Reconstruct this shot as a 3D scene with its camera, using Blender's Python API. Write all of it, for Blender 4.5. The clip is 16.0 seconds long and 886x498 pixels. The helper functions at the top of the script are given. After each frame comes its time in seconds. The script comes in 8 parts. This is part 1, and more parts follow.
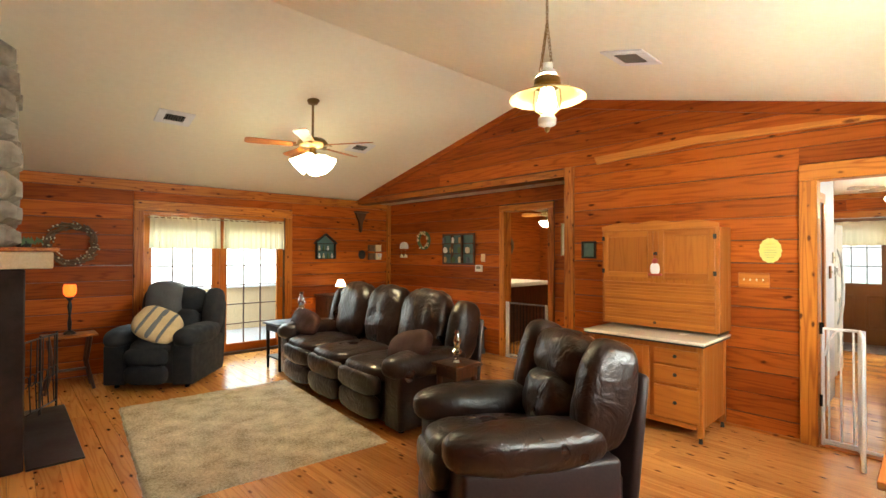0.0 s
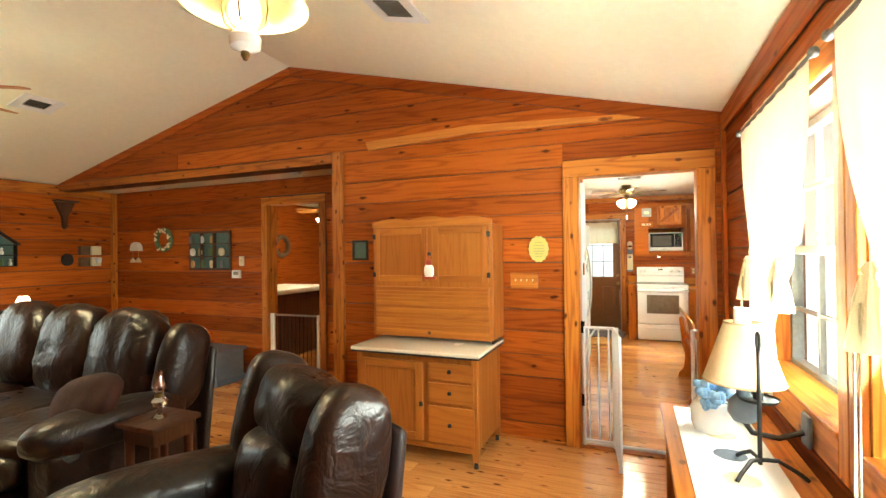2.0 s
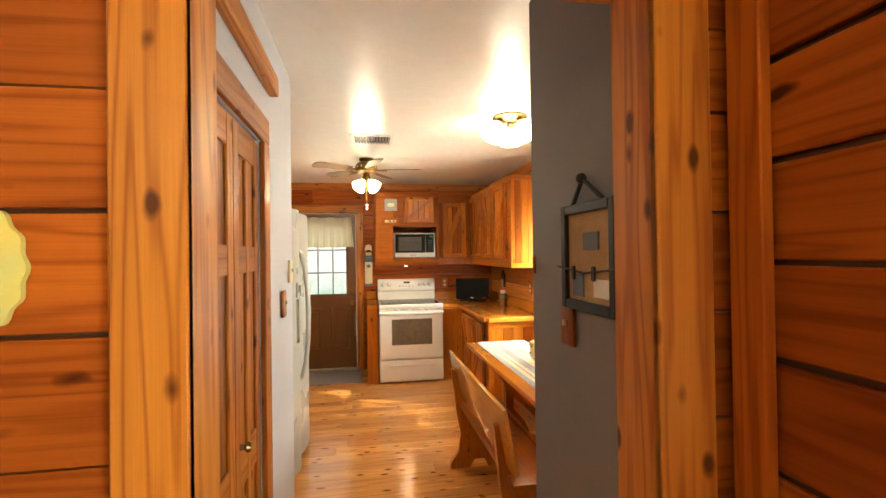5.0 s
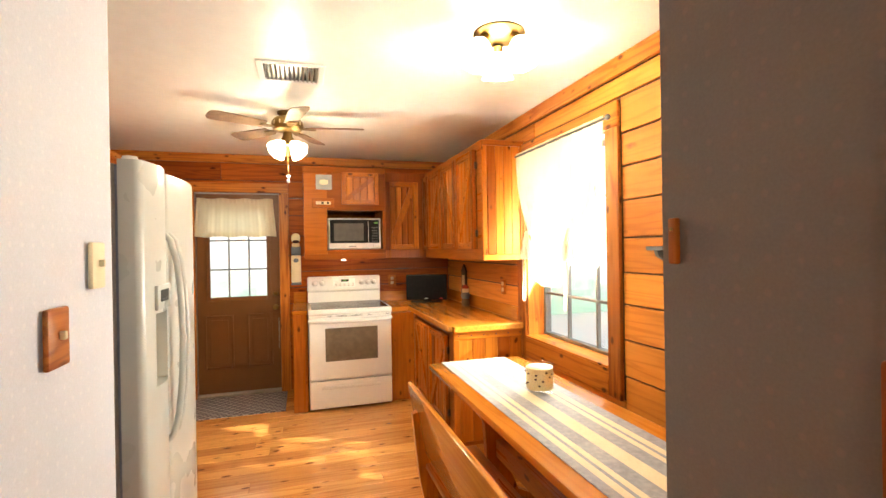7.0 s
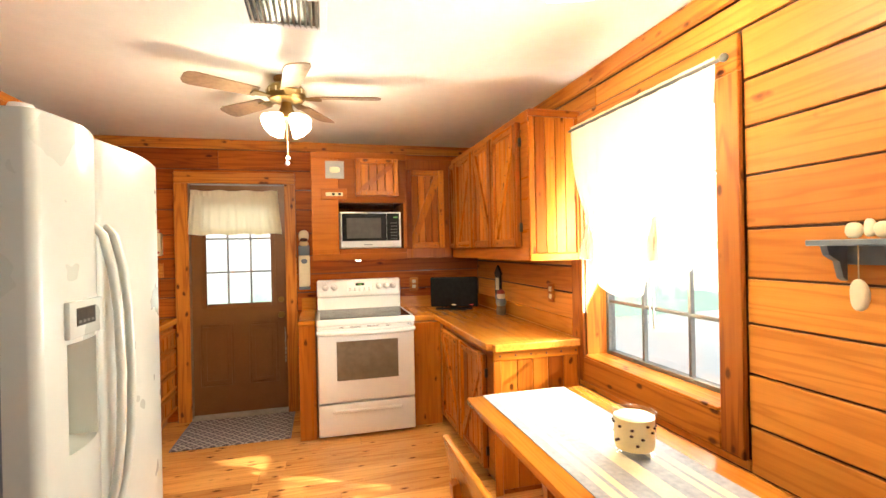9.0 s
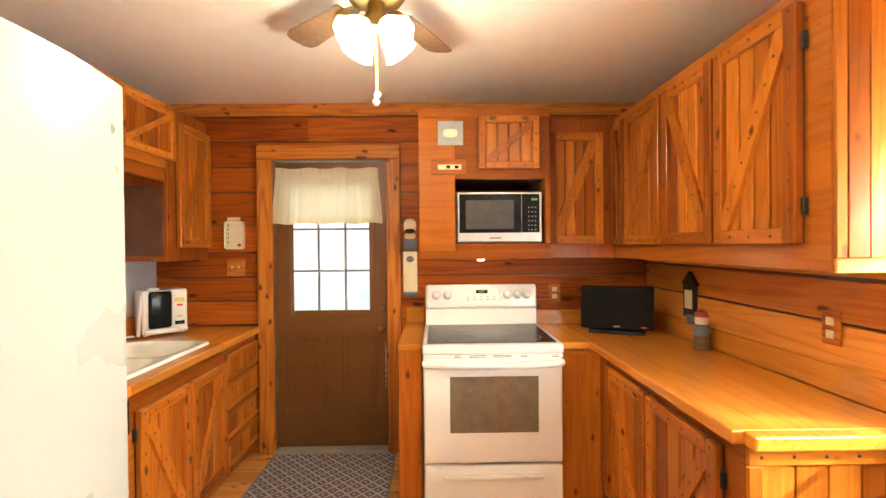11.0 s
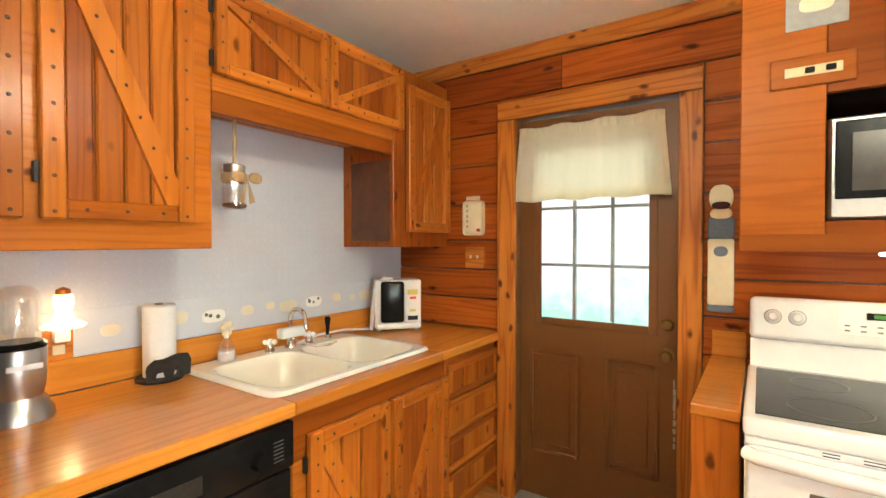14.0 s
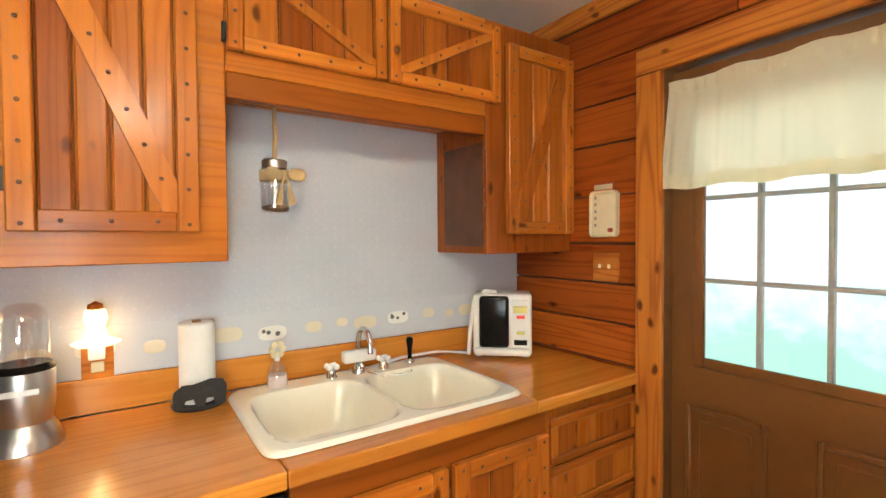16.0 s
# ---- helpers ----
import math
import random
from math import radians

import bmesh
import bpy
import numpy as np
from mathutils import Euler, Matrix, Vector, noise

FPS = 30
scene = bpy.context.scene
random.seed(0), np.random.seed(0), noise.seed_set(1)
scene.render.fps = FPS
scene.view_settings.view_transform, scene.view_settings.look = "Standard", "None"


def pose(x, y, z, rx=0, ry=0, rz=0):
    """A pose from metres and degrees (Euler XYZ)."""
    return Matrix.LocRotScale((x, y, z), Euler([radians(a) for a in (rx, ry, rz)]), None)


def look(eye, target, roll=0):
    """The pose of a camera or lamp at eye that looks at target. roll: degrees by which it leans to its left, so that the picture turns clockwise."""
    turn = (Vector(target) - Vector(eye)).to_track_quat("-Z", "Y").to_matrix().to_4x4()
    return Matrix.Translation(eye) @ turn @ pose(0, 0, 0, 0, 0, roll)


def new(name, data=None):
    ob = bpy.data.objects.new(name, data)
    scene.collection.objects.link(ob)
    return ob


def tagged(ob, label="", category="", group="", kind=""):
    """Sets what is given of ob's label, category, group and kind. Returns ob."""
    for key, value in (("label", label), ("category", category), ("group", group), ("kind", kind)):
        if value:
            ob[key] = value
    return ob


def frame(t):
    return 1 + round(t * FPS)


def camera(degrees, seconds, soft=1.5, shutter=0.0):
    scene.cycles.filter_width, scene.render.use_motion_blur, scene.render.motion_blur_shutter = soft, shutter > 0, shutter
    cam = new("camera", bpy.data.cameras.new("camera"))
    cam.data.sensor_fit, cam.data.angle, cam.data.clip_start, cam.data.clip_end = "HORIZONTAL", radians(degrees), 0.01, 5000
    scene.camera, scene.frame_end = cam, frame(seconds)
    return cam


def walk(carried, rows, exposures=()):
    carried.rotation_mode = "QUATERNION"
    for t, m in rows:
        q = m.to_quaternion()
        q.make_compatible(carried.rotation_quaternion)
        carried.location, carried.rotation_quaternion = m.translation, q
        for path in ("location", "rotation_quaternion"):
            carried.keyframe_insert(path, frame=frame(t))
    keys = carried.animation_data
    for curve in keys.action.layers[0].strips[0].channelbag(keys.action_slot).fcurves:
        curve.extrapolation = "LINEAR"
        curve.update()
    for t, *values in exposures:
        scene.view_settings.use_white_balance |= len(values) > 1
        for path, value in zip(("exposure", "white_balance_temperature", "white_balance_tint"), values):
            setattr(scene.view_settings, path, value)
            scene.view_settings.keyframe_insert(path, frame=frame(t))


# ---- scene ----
cam = camera(87.1, 16.0)
PATH = [
    (0, (-0.227, -0.068, 1.492), (1.144, 1.388, 1.512), 0.1),
    (0.5, (-0.114, -0.032, 1.49), (1.36, 1.319, 1.514), 0.0),
    (1, (0.042, 0.011, 1.495), (1.63, 1.226, 1.518), -0.2),
    (1.5, (0.311, 0.1, 1.49), (2.035, 1.112, 1.511), -0.4),
    (2, (0.682, 0.184, 1.503), (2.533, 0.942, 1.519), -0.7),
    (2.5, (1.164, 0.225, 1.504), (3.097, 0.737, 1.52), -0.9),
    (3, (1.675, 0.307, 1.518), (3.653, 0.598, 1.532), -1.0),
    (3.5, (2.175, 0.338, 1.54), (4.174, 0.406, 1.551), -0.7),
    (4, (2.673, 0.344, 1.543), (4.67, 0.237, 1.557), -0.9),
    (4.3, (2.99, 0.362, 1.54), (4.981, 0.175, 1.56), -0.9),
    (4.5, (3.163, 0.35, 1.544), (5.15, 0.124, 1.563), -0.9),
    (4.8, (3.428, 0.332, 1.534), (5.406, 0.037, 1.553), -0.9),
    (5, (3.584, 0.303, 1.536), (5.556, -0.029, 1.555), -0.8),
    (5.2, (3.728, 0.275, 1.54), (5.695, -0.088, 1.554), -0.4),
    (7.3, (4.807, 0.174, 1.466), (6.718, -0.416, 1.465), -1.2),
    (7.5, (4.863, 0.162, 1.458), (6.774, -0.43, 1.459), -1.3),
    (8, (4.992, 0.14, 1.46), (6.9, -0.459, 1.455), -1.4),
    (8.2, (5.052, 0.133, 1.465), (6.959, -0.467, 1.46), -1.2),
    (10.3, (6.132, 0.049, 1.49), (8.118, -0.187, 1.475), -1.2),
    (10.5, (6.244, 0.079, 1.501), (8.234, -0.123, 1.481), -0.9),
    (11, (6.593, 0.067, 1.48), (8.593, 0.037, 1.462), -0.5),
    (11.5, (6.871, 0.071, 1.46), (8.863, 0.24, 1.442), -0.5),
    (12, (7.082, 0.09, 1.465), (9.042, 0.489, 1.437), -0.3),
    (12.5, (7.218, 0.128, 1.458), (9.108, 0.78, 1.429), -0.2),
    (13, (7.353, 0.134, 1.433), (9.146, 1.021, 1.406), -0.1),
    (13.5, (7.473, 0.126, 1.425), (9.178, 1.171, 1.397), -0.0),
    (14, (7.57, 0.109, 1.421), (9.222, 1.235, 1.391), 0.0),
    (14.5, (7.639, 0.098, 1.428), (9.26, 1.27, 1.392), 0.0),
    (15, (7.77, 0.139, 1.437), (9.315, 1.409, 1.393), -0.1),
    (15.5, (7.987, 0.227, 1.467), (9.374, 1.667, 1.411), -0.2),
    (16, (8.221, 0.213, 1.462), (9.337, 1.872, 1.414), -0.4),
]
walk(cam, [(t, look(eye, target, roll)) for t, eye, target, roll in PATH],
     exposures=[(0, 1.42, 6200, -3), (1.5, 1.5, 6200, -6), (2.5, 1.53, 6250, -8), (3.5, 1.35, 6550, 2), (4.5, 1.05, 6900, 4), (5, 0.95, 6900, 0),
                (7.3, 1.33, 6750, 4), (8.2, 1.42, 6650, 2), (10.5, 1.48, 6500, 3), (12.5, 1.43, 6200, -1), (16, 1.35, 5750, -6)])

# ---- light ----
world = bpy.data.worlds.new("sky")
scene.world = world
world.use_nodes = True
wn = world.node_tree
sky = wn.nodes.new("ShaderNodeTexSky")
sky.sky_type, sky.sun_disc = "NISHITA", False
SUN_ELEV, SUN_AZ = 32.0, 209.0  # degrees; azimuth clockwise from +y
sky.sun_elevation, sky.sun_rotation = radians(SUN_ELEV), radians(SUN_AZ)
wn.links.new(sky.outputs[0], wn.nodes["Background"].inputs[0])
wn.nodes["Background"].inputs[1].default_value = 0.09
sun = new("sun", bpy.data.lights.new("sun", "SUN"))
sun.data.energy, sun.data.angle, sun.data.color = 5.0, radians(0.6), (1.0, 0.93, 0.82)
ca = radians(SUN_AZ)
sun_from = Vector((math.sin(ca) * math.cos(radians(SUN_ELEV)), math.cos(ca) * math.cos(radians(SUN_ELEV)), math.sin(radians(SUN_ELEV))))
sun.matrix_world = look(sun_from * 50, (0, 0, 0))


def window_light(name, eye, target, w, h, power, colour=(1.0, 0.97, 0.92)):
    lamp = bpy.data.lights.new(name, "AREA")
    lamp.shape, lamp.size, lamp.size_y, lamp.energy, lamp.color = "RECTANGLE", w, h, power, colour
    ob = new(name, lamp)
    ob.matrix_world = look(eye, target)
    return ob


window_light("daylight_living_a", (2.93, -0.56, 1.5), (2.93, 2.6, 2.9), 1.0, 1.05, 55.0)
window_light("daylight_living_b", (1.75, -0.56, 1.5), (1.75, 2.6, 2.9), 1.0, 1.05, 55.0)
window_light("daylight_french_door", (2.06, 8.7, 2.75), (1.6, 6.6, 0.6), 2.0, 0.9, 150.0, (0.84, 0.93, 1.0))
window_light("daylight_kitchen", (7.42, -1.66, 1.45), (7.42, 1.5, 3.3), 0.95, 1.05, 55.0)


def bulb_light(name, at, power, radius, colour=(1.0, 0.78, 0.5)):
    lamp = bpy.data.lights.new(name, "POINT")
    lamp.energy, lamp.shadow_soft_size, lamp.color = power, radius, colour
    ob = new(name, lamp)
    ob.location = at
    return ob


bulb_light("light_living_fan", (2.12, 4.42, 2.36), 28.0, 0.14)
bulb_light("light_pendant", (1.80, 1.305, 2.222), 52.0, 0.02)
bulb_light("light_kitchen_fan", (8.275, 0.275, 2.10), 16.0, 0.10, (1.0, 0.86, 0.66))
bulb_light("light_kitchen_ceiling", (6.725, -0.715, 2.29), 18.0, 0.07, (1.0, 0.86, 0.66))
bulb_light("light_night", (8.13, 1.945, 1.15), 0.30, 0.02, (1.0, 0.62, 0.3))
bulb_light("light_range_hood", (9.55, -0.2, 1.36), 1.25, 0.03)
bulb_light("light_bedroom", (6.9, 4.75, 1.98), 22.5, 0.06)

# ---- materials ----
MATS = {}


def shader(name, base=(0.5, 0.5, 0.5), rough=0.5, metal=0.0, spec=0.5, coat=0.0):
    m = bpy.data.materials.new(name)
    m.use_nodes = True
    b = m.node_tree.nodes["Principled BSDF"]
    b.inputs["Base Color"].default_value = (*base, 1)
    b.inputs["Roughness"].default_value = rough
    b.inputs["Metallic"].default_value = metal
    b.inputs["Specular IOR Level"].default_value = spec
    b.inputs["Coat Weight"].default_value = coat
    b.inputs["Coat Roughness"].default_value = 0.15
    MATS[name] = m
    return m, m.node_tree, b


def node(tree, kind, **values):
    n = tree.nodes.new(kind)
    for key, v in values.items():
        n.inputs[key.replace("_", " ")].default_value = v
    return n


def ramp(tree, source, stops):
    r = tree.nodes.new("ShaderNodeValToRGB")
    while len(r.color_ramp.elements) < len(stops):
        r.color_ramp.elements.new(0.5)
    for e, (p, c) in zip(r.color_ramp.elements, stops):
        e.position = p
        e.color = (*c, 1) if len(c) == 3 else c
    tree.links.new(source, r.inputs[0])
    return r.outputs[0]


def mix(tree, fac, a, b, mode="MIX"):
    n = tree.nodes.new("ShaderNodeMix")
    n.data_type, n.blend_type = "RGBA", mode
    for sock, v in ((n.inputs[0], fac), (n.inputs[6], a), (n.inputs[7], b)):
        if isinstance(v, bpy.types.NodeSocket):
            tree.links.new(v, sock)
        elif isinstance(v, (int, float)):
            sock.default_value = v
        else:
            sock.default_value = (*v, 1)
    return n.outputs[2]


def bump(tree, b, source, strength, dist=0.01):
    n = node(tree, "ShaderNodeBump", Strength=strength, Distance=dist)
    tree.links.new(source, n.inputs["Height"])
    tree.links.new(n.outputs[0], b.inputs["Normal"])


def math_node(tree, op, a, b=0.0):
    n = tree.nodes.new("ShaderNodeMath")
    n.operation = op
    for i, v in enumerate((a, b)):
        if isinstance(v, bpy.types.NodeSocket):
            tree.links.new(v, n.inputs[i])
        else:
            n.inputs[i].default_value = v
    return n.outputs[0]


def scaled(tree, coords, s, offset=None):
    n = tree.nodes.new("ShaderNodeVectorMath")
    n.operation = "MULTIPLY_ADD"
    tree.links.new(coords, n.inputs[0])
    n.inputs[1].default_value = s
    if offset is not None:
        tree.links.new(offset, n.inputs[2])
    return n.outputs[0]


def wood(name, light, dark, axis="x", rough=0.4, knots=0.5, contrast=1.0, coat=0.15, vary=0.35, band=14.0, spots=(2.6, 7.0), spec=0.5):
    """Pine or cedar with early and late wood, fine grain, knots and a change of tone from board to board."""
    m, t, b = shader(name, light, rough, spec=spec, coat=coat)
    tc = t.nodes.new("ShaderNodeTexCoord")
    info = t.nodes.new("ShaderNodeObjectInfo")
    shift = t.nodes.new("ShaderNodeVectorMath")
    shift.operation = "SCALE"
    comb = t.nodes.new("ShaderNodeCombineXYZ")
    for i, k in enumerate((37.0, 53.0, 71.0)):
        t.links.new(math_node(t, "MULTIPLY", info.outputs["Random"], k), comb.inputs[i])
    along = {"x": 0, "y": 1, "z": 2}[axis]

    def stretch(a, c):
        return [a if i == along else c for i in range(3)]

    p = tc.outputs["Object"]
    warp = node(t, "ShaderNodeTexNoise", Scale=1.0, Detail=3.0)
    t.links.new(scaled(t, p, stretch(0.35, 6.0), comb.outputs[0]), warp.inputs["Vector"])
    rings = t.nodes.new("ShaderNodeMath")
    rings.operation = "SINE"
    t.links.new(math_node(t, "MULTIPLY", warp.outputs[0], band * 6.0), rings.inputs[0])
    late = node(t, "ShaderNodeTexNoise", Scale=1.0, Detail=4.0, Roughness=0.6)
    t.links.new(scaled(t, p, stretch(0.8, 26.0), comb.outputs[0]), late.inputs["Vector"])
    fine = node(t, "ShaderNodeTexNoise", Scale=1.0, Detail=2.0)
    t.links.new(scaled(t, p, stretch(4.0, 420.0), comb.outputs[0]), fine.inputs["Vector"])
    line = math_node(t, "POWER", math_node(t, "ADD", math_node(t, "MULTIPLY", rings.outputs[0], 0.5), 0.5), 3.0)
    g = math_node(t, "ADD", math_node(t, "MULTIPLY", line, 0.24), math_node(t, "MULTIPLY", late.outputs[0], 0.36))
    g = math_node(t, "ADD", g, math_node(t, "MULTIPLY", fine.outputs[0], 0.22))
    lo, hi = 0.36 - 0.18 / contrast, 0.36 + 0.22 / contrast
    col = ramp(t, g, [(max(lo, 0.0), light), (min(hi, 1.0), dark)])
    broad = node(t, "ShaderNodeTexNoise", Scale=1.0, Detail=2.0)
    t.links.new(scaled(t, p, stretch(0.7, 2.2), comb.outputs[0]), broad.inputs["Vector"])
    tone = ramp(t, math_node(t, "ADD", math_node(t, "MULTIPLY", info.outputs["Random"], 0.55), math_node(t, "MULTIPLY", broad.outputs[0], 0.5)),
                [(0.2, (1 - vary, 1 - vary * 1.28, 1 - vary * 1.3)), (0.85, (1 + vary * 0.45, 1 + vary * 0.5, 1 + vary * 0.4))])
    col = mix(t, 1.0, col, tone, "MULTIPLY")
    if knots > 0:
        v = t.nodes.new("ShaderNodeTexVoronoi")
        v.inputs["Scale"].default_value = 1.0
        wob = t.nodes.new("ShaderNodeVectorMath")
        wob.operation = "MULTIPLY_ADD"
        wn3 = node(t, "ShaderNodeTexNoise", Scale=14.0)
        t.links.new(p, wn3.inputs["Vector"])
        t.links.new(wn3.outputs["Color"], wob.inputs[0])
        wob.inputs[1].default_value = (0.22, 0.22, 0.22)
        t.links.new(scaled(t, p, stretch(*spots), comb.outputs[0]), wob.inputs[2])
        t.links.new(wob.outputs[0], v.inputs["Vector"])
        k = ramp(t, v.outputs["Distance"], [(0.05 + 0.06 * knots, (1, 1, 1)), (0.10 + 0.13 * knots, (0, 0, 0))])
        kk = math_node(t, "MULTIPLY", k, 0.95)
        col = mix(t, kk, col, (dark[0] * 0.28, dark[1] * 0.22, dark[2] * 0.25))
    t.links.new(col, b.inputs["Base Color"])
    rr = ramp(t, late.outputs[0], [(0.3, (rough * 0.8,) * 3), (0.7, (min(rough * 1.3, 1),) * 3)])
    t.links.new(rr, b.inputs["Roughness"])
    bump(t, b, g, 0.22, 0.004)
    return m


WALL_L, WALL_D = (0.53, 0.140, 0.017), (0.20, 0.034, 0.005)
for ax in "xyz":
    wood("wall_wood_" + ax, WALL_L, WALL_D, ax, 0.45, 0.30, 0.6, vary=0.42, coat=0.0, spec=0.13, spots=(3.2, 8.0))
    wood("golden_wood_" + ax, (0.77, 0.325, 0.060), (0.48, 0.155, 0.025), ax, 0.40, 0.3, 0.6, vary=0.3, coat=0.0, spec=0.25)
    wood("trim_wood_" + ax, (0.60, 0.222, 0.032), (0.30, 0.080, 0.011), ax, 0.40, 0.85, 0.9, vary=0.35, coat=0.0, spec=0.25, spots=(7.0, 13.0))
    wood("cab_wood_" + ax, (0.57, 0.190, 0.021), (0.31, 0.082, 0.009), ax, 0.30, 0.42, 0.5, coat=0.08, vary=0.5, spec=0.16, spots=(5.0, 10.0))
    wood("ply_wood_" + ax, (0.35, 0.102, 0.010), (0.22, 0.052, 0.005), ax, 0.40, 0.25, 0.5, coat=0.0, vary=0.35, spec=0.12)
    wood("groove_wood_" + ax, (0.20, 0.058, 0.008), (0.11, 0.030, 0.005), ax, 0.5, 0.0, 0.5, coat=0.0, vary=0.3, spec=0.1)
    wood("counter_wood_" + ax, (0.71, 0.300, 0.043), (0.49, 0.165, 0.020), ax, 0.2, 0.0, 0.5, coat=0.25, vary=0.3, spec=0.35)
    wood("hutch_wood_" + ax, (0.50, 0.185, 0.032), (0.31, 0.092, 0.015), ax, 0.40, 0.0, 0.5, vary=0.25, coat=0.0, spec=0.25)
    wood("dark_wood_" + ax, (0.12, 0.045, 0.018), (0.05, 0.018, 0.008), ax, 0.35, 0.2, 0.9, vary=0.2)
wood("floor_wood", (0.84, 0.43, 0.130), (0.52, 0.200, 0.050), "y", 0.17, 0.9, 0.65, coat=0.35, vary=0.32, spots=(6.0, 14.0))


def mottled(name, a, b_col, rough, scale=20.0, strength=0.1, metal=0.0, coat=0.0, detail=4.0):
    m, t, b = shader(name, a, rough, metal, coat=coat)
    tc = t.nodes.new("ShaderNodeTexCoord")
    n = node(t, "ShaderNodeTexNoise", Scale=scale, Detail=detail)
    n2 = node(t, "ShaderNodeTexNoise", Scale=scale * 0.12, Detail=3.0)
    t.links.new(tc.outputs["Object"], n.inputs["Vector"])
    t.links.new(tc.outputs["Object"], n2.inputs["Vector"])
    f = math_node(t, "ADD", math_node(t, "MULTIPLY", n.outputs[0], 0.5), math_node(t, "MULTIPLY", n2.outputs[0], 0.5))
    t.links.new(ramp(t, f, [(0.36, a), (0.64, b_col)]), b.inputs["Base Color"])
    t.links.new(ramp(t, n2.outputs[0], [(0.3, (rough * 0.8,) * 3), (0.7, (min(1, rough * 1.2),) * 3)]), b.inputs["Roughness"])
    if strength:
        bump(t, b, n.outputs[0], strength, 0.004)
    return m


mottled("ceiling_paint", (0.87, 0.83, 0.67), (0.83, 0.79, 0.63), 0.75, 160.0, 0.12)
mottled("kitchen_ceiling_paint", (0.86, 0.84, 0.78), (0.82, 0.80, 0.74), 0.35, 90.0, 0.06)
mottled("white_enamel", (0.82, 0.81, 0.78), (0.79, 0.78, 0.75), 0.22, 30.0, 0.02, coat=0.4)
mottled("fridge_enamel", (0.45, 0.465, 0.435), (0.435, 0.45, 0.42), 0.3, 30.0, 0.0, coat=0.2)
mottled("sink_enamel", (0.86, 0.83, 0.72), (0.84, 0.80, 0.68), 0.16, 20.0, 0.0, coat=0.5)
mottled("white_paint", (0.80, 0.80, 0.80), (0.74, 0.74, 0.75), 0.4, 40.0, 0.03)
mottled("oven_glass", (0.20, 0.150, 0.10), (0.14, 0.105, 0.07), 0.10, 20.0, 0.0, coat=0.2)
mottled("mesh_glass", (0.075, 0.065, 0.055), (0.055, 0.048, 0.042), 0.15, 20.0, 0.0)
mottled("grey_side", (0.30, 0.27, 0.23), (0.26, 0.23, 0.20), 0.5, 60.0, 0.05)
mottled("brown_door_paint", (0.165, 0.066, 0.017), (0.145, 0.056, 0.014), 0.38, 60.0, 0.06)
mottled("black_plastic", (0.006, 0.006, 0.006), (0.011, 0.011, 0.011), 0.20, 30.0, 0.0)
MATS["black_plastic"].node_tree.nodes["Principled BSDF"].inputs["Specular IOR Level"].default_value = 0.14
mottled("dark_brown_panel", (0.13, 0.042, 0.012), (0.065, 0.020, 0.007), 0.4, 14.0, 0.1)
mottled("aged_rivet", (0.16, 0.07, 0.03), (0.09, 0.04, 0.02), 0.35, 40.0, 0.0, metal=0.5)
mottled("faded_ink", (0.40, 0.46, 0.16), (0.34, 0.40, 0.14), 0.7, 30.0, 0.0)
mottled("fan_wood", (0.16, 0.09, 0.045), (0.26, 0.16, 0.09), 0.4, 40.0, 0.1)
mottled("black_iron", (0.02, 0.019, 0.018), (0.04, 0.036, 0.032), 0.5, 60.0, 0.15, metal=0.5)
mottled("pane_bar", (0.34, 0.34, 0.33), (0.28, 0.28, 0.27), 0.5, 60.0, 0.05)
mottled("grey_iron", (0.12, 0.12, 0.12), (0.18, 0.18, 0.18), 0.45, 60.0, 0.1, metal=0.6)
mottled("brass", (0.30, 0.20, 0.075), (0.22, 0.14, 0.05), 0.33, 20.0, 0.02, metal=1.0)
mottled("chrome", (0.75, 0.75, 0.75), (0.68, 0.68, 0.68), 0.14, 10.0, 0.0, metal=1.0)
mottled("steel", (0.58, 0.57, 0.56), (0.54, 0.53, 0.52), 0.34, 6.0, 0.0, metal=1.0)
mottled("leather", (0.026, 0.010, 0.006), (0.009, 0.0045, 0.0035), 0.33, 22.0, 0.7, coat=0.12, detail=6.0)


def creased(name):
    """Large soft creases added to a fine-grained hide."""
    t = MATS[name].node_tree
    b = t.nodes["Principled BSDF"]
    fine = [n for n in t.nodes if n.bl_idname == "ShaderNodeBump"][0]
    tc = t.nodes.new("ShaderNodeTexCoord")
    n = node(t, "ShaderNodeTexNoise", Scale=7.0, Detail=3.0, Distortion=1.2)
    t.links.new(tc.outputs["Object"], n.inputs["Vector"])
    fold = math_node(t, "ABSOLUTE", math_node(t, "SUBTRACT", n.outputs[0], 0.5))
    wide = node(t, "ShaderNodeBump", Strength=0.40, Distance=0.04)
    t.links.new(fold, wide.inputs["Height"])
    t.links.new(wide.outputs[0], fine.inputs["Normal"])


creased("leather")
mottled("leather_side", (0.034, 0.019, 0.018), (0.022, 0.012, 0.012), 0.38, 60.0, 0.2)
mottled("navy_fabric", (0.012, 0.015, 0.022), (0.022, 0.026, 0.036), 0.85, 120.0, 0.2)
mottled("grey_throw", (0.09, 0.10, 0.12), (0.13, 0.145, 0.165), 0.95, 90.0, 0.4)
mottled("brown_cloth", (0.052, 0.013, 0.006), (0.032, 0.008, 0.004), 0.8, 60.0, 0.25)
mottled("cream_cloth", (0.66, 0.55, 0.36), (0.56, 0.45, 0.28), 0.9, 80.0, 0.25)
mottled("slate_cloth", (0.13, 0.15, 0.19), (0.17, 0.19, 0.235), 0.9, 80.0, 0.25)
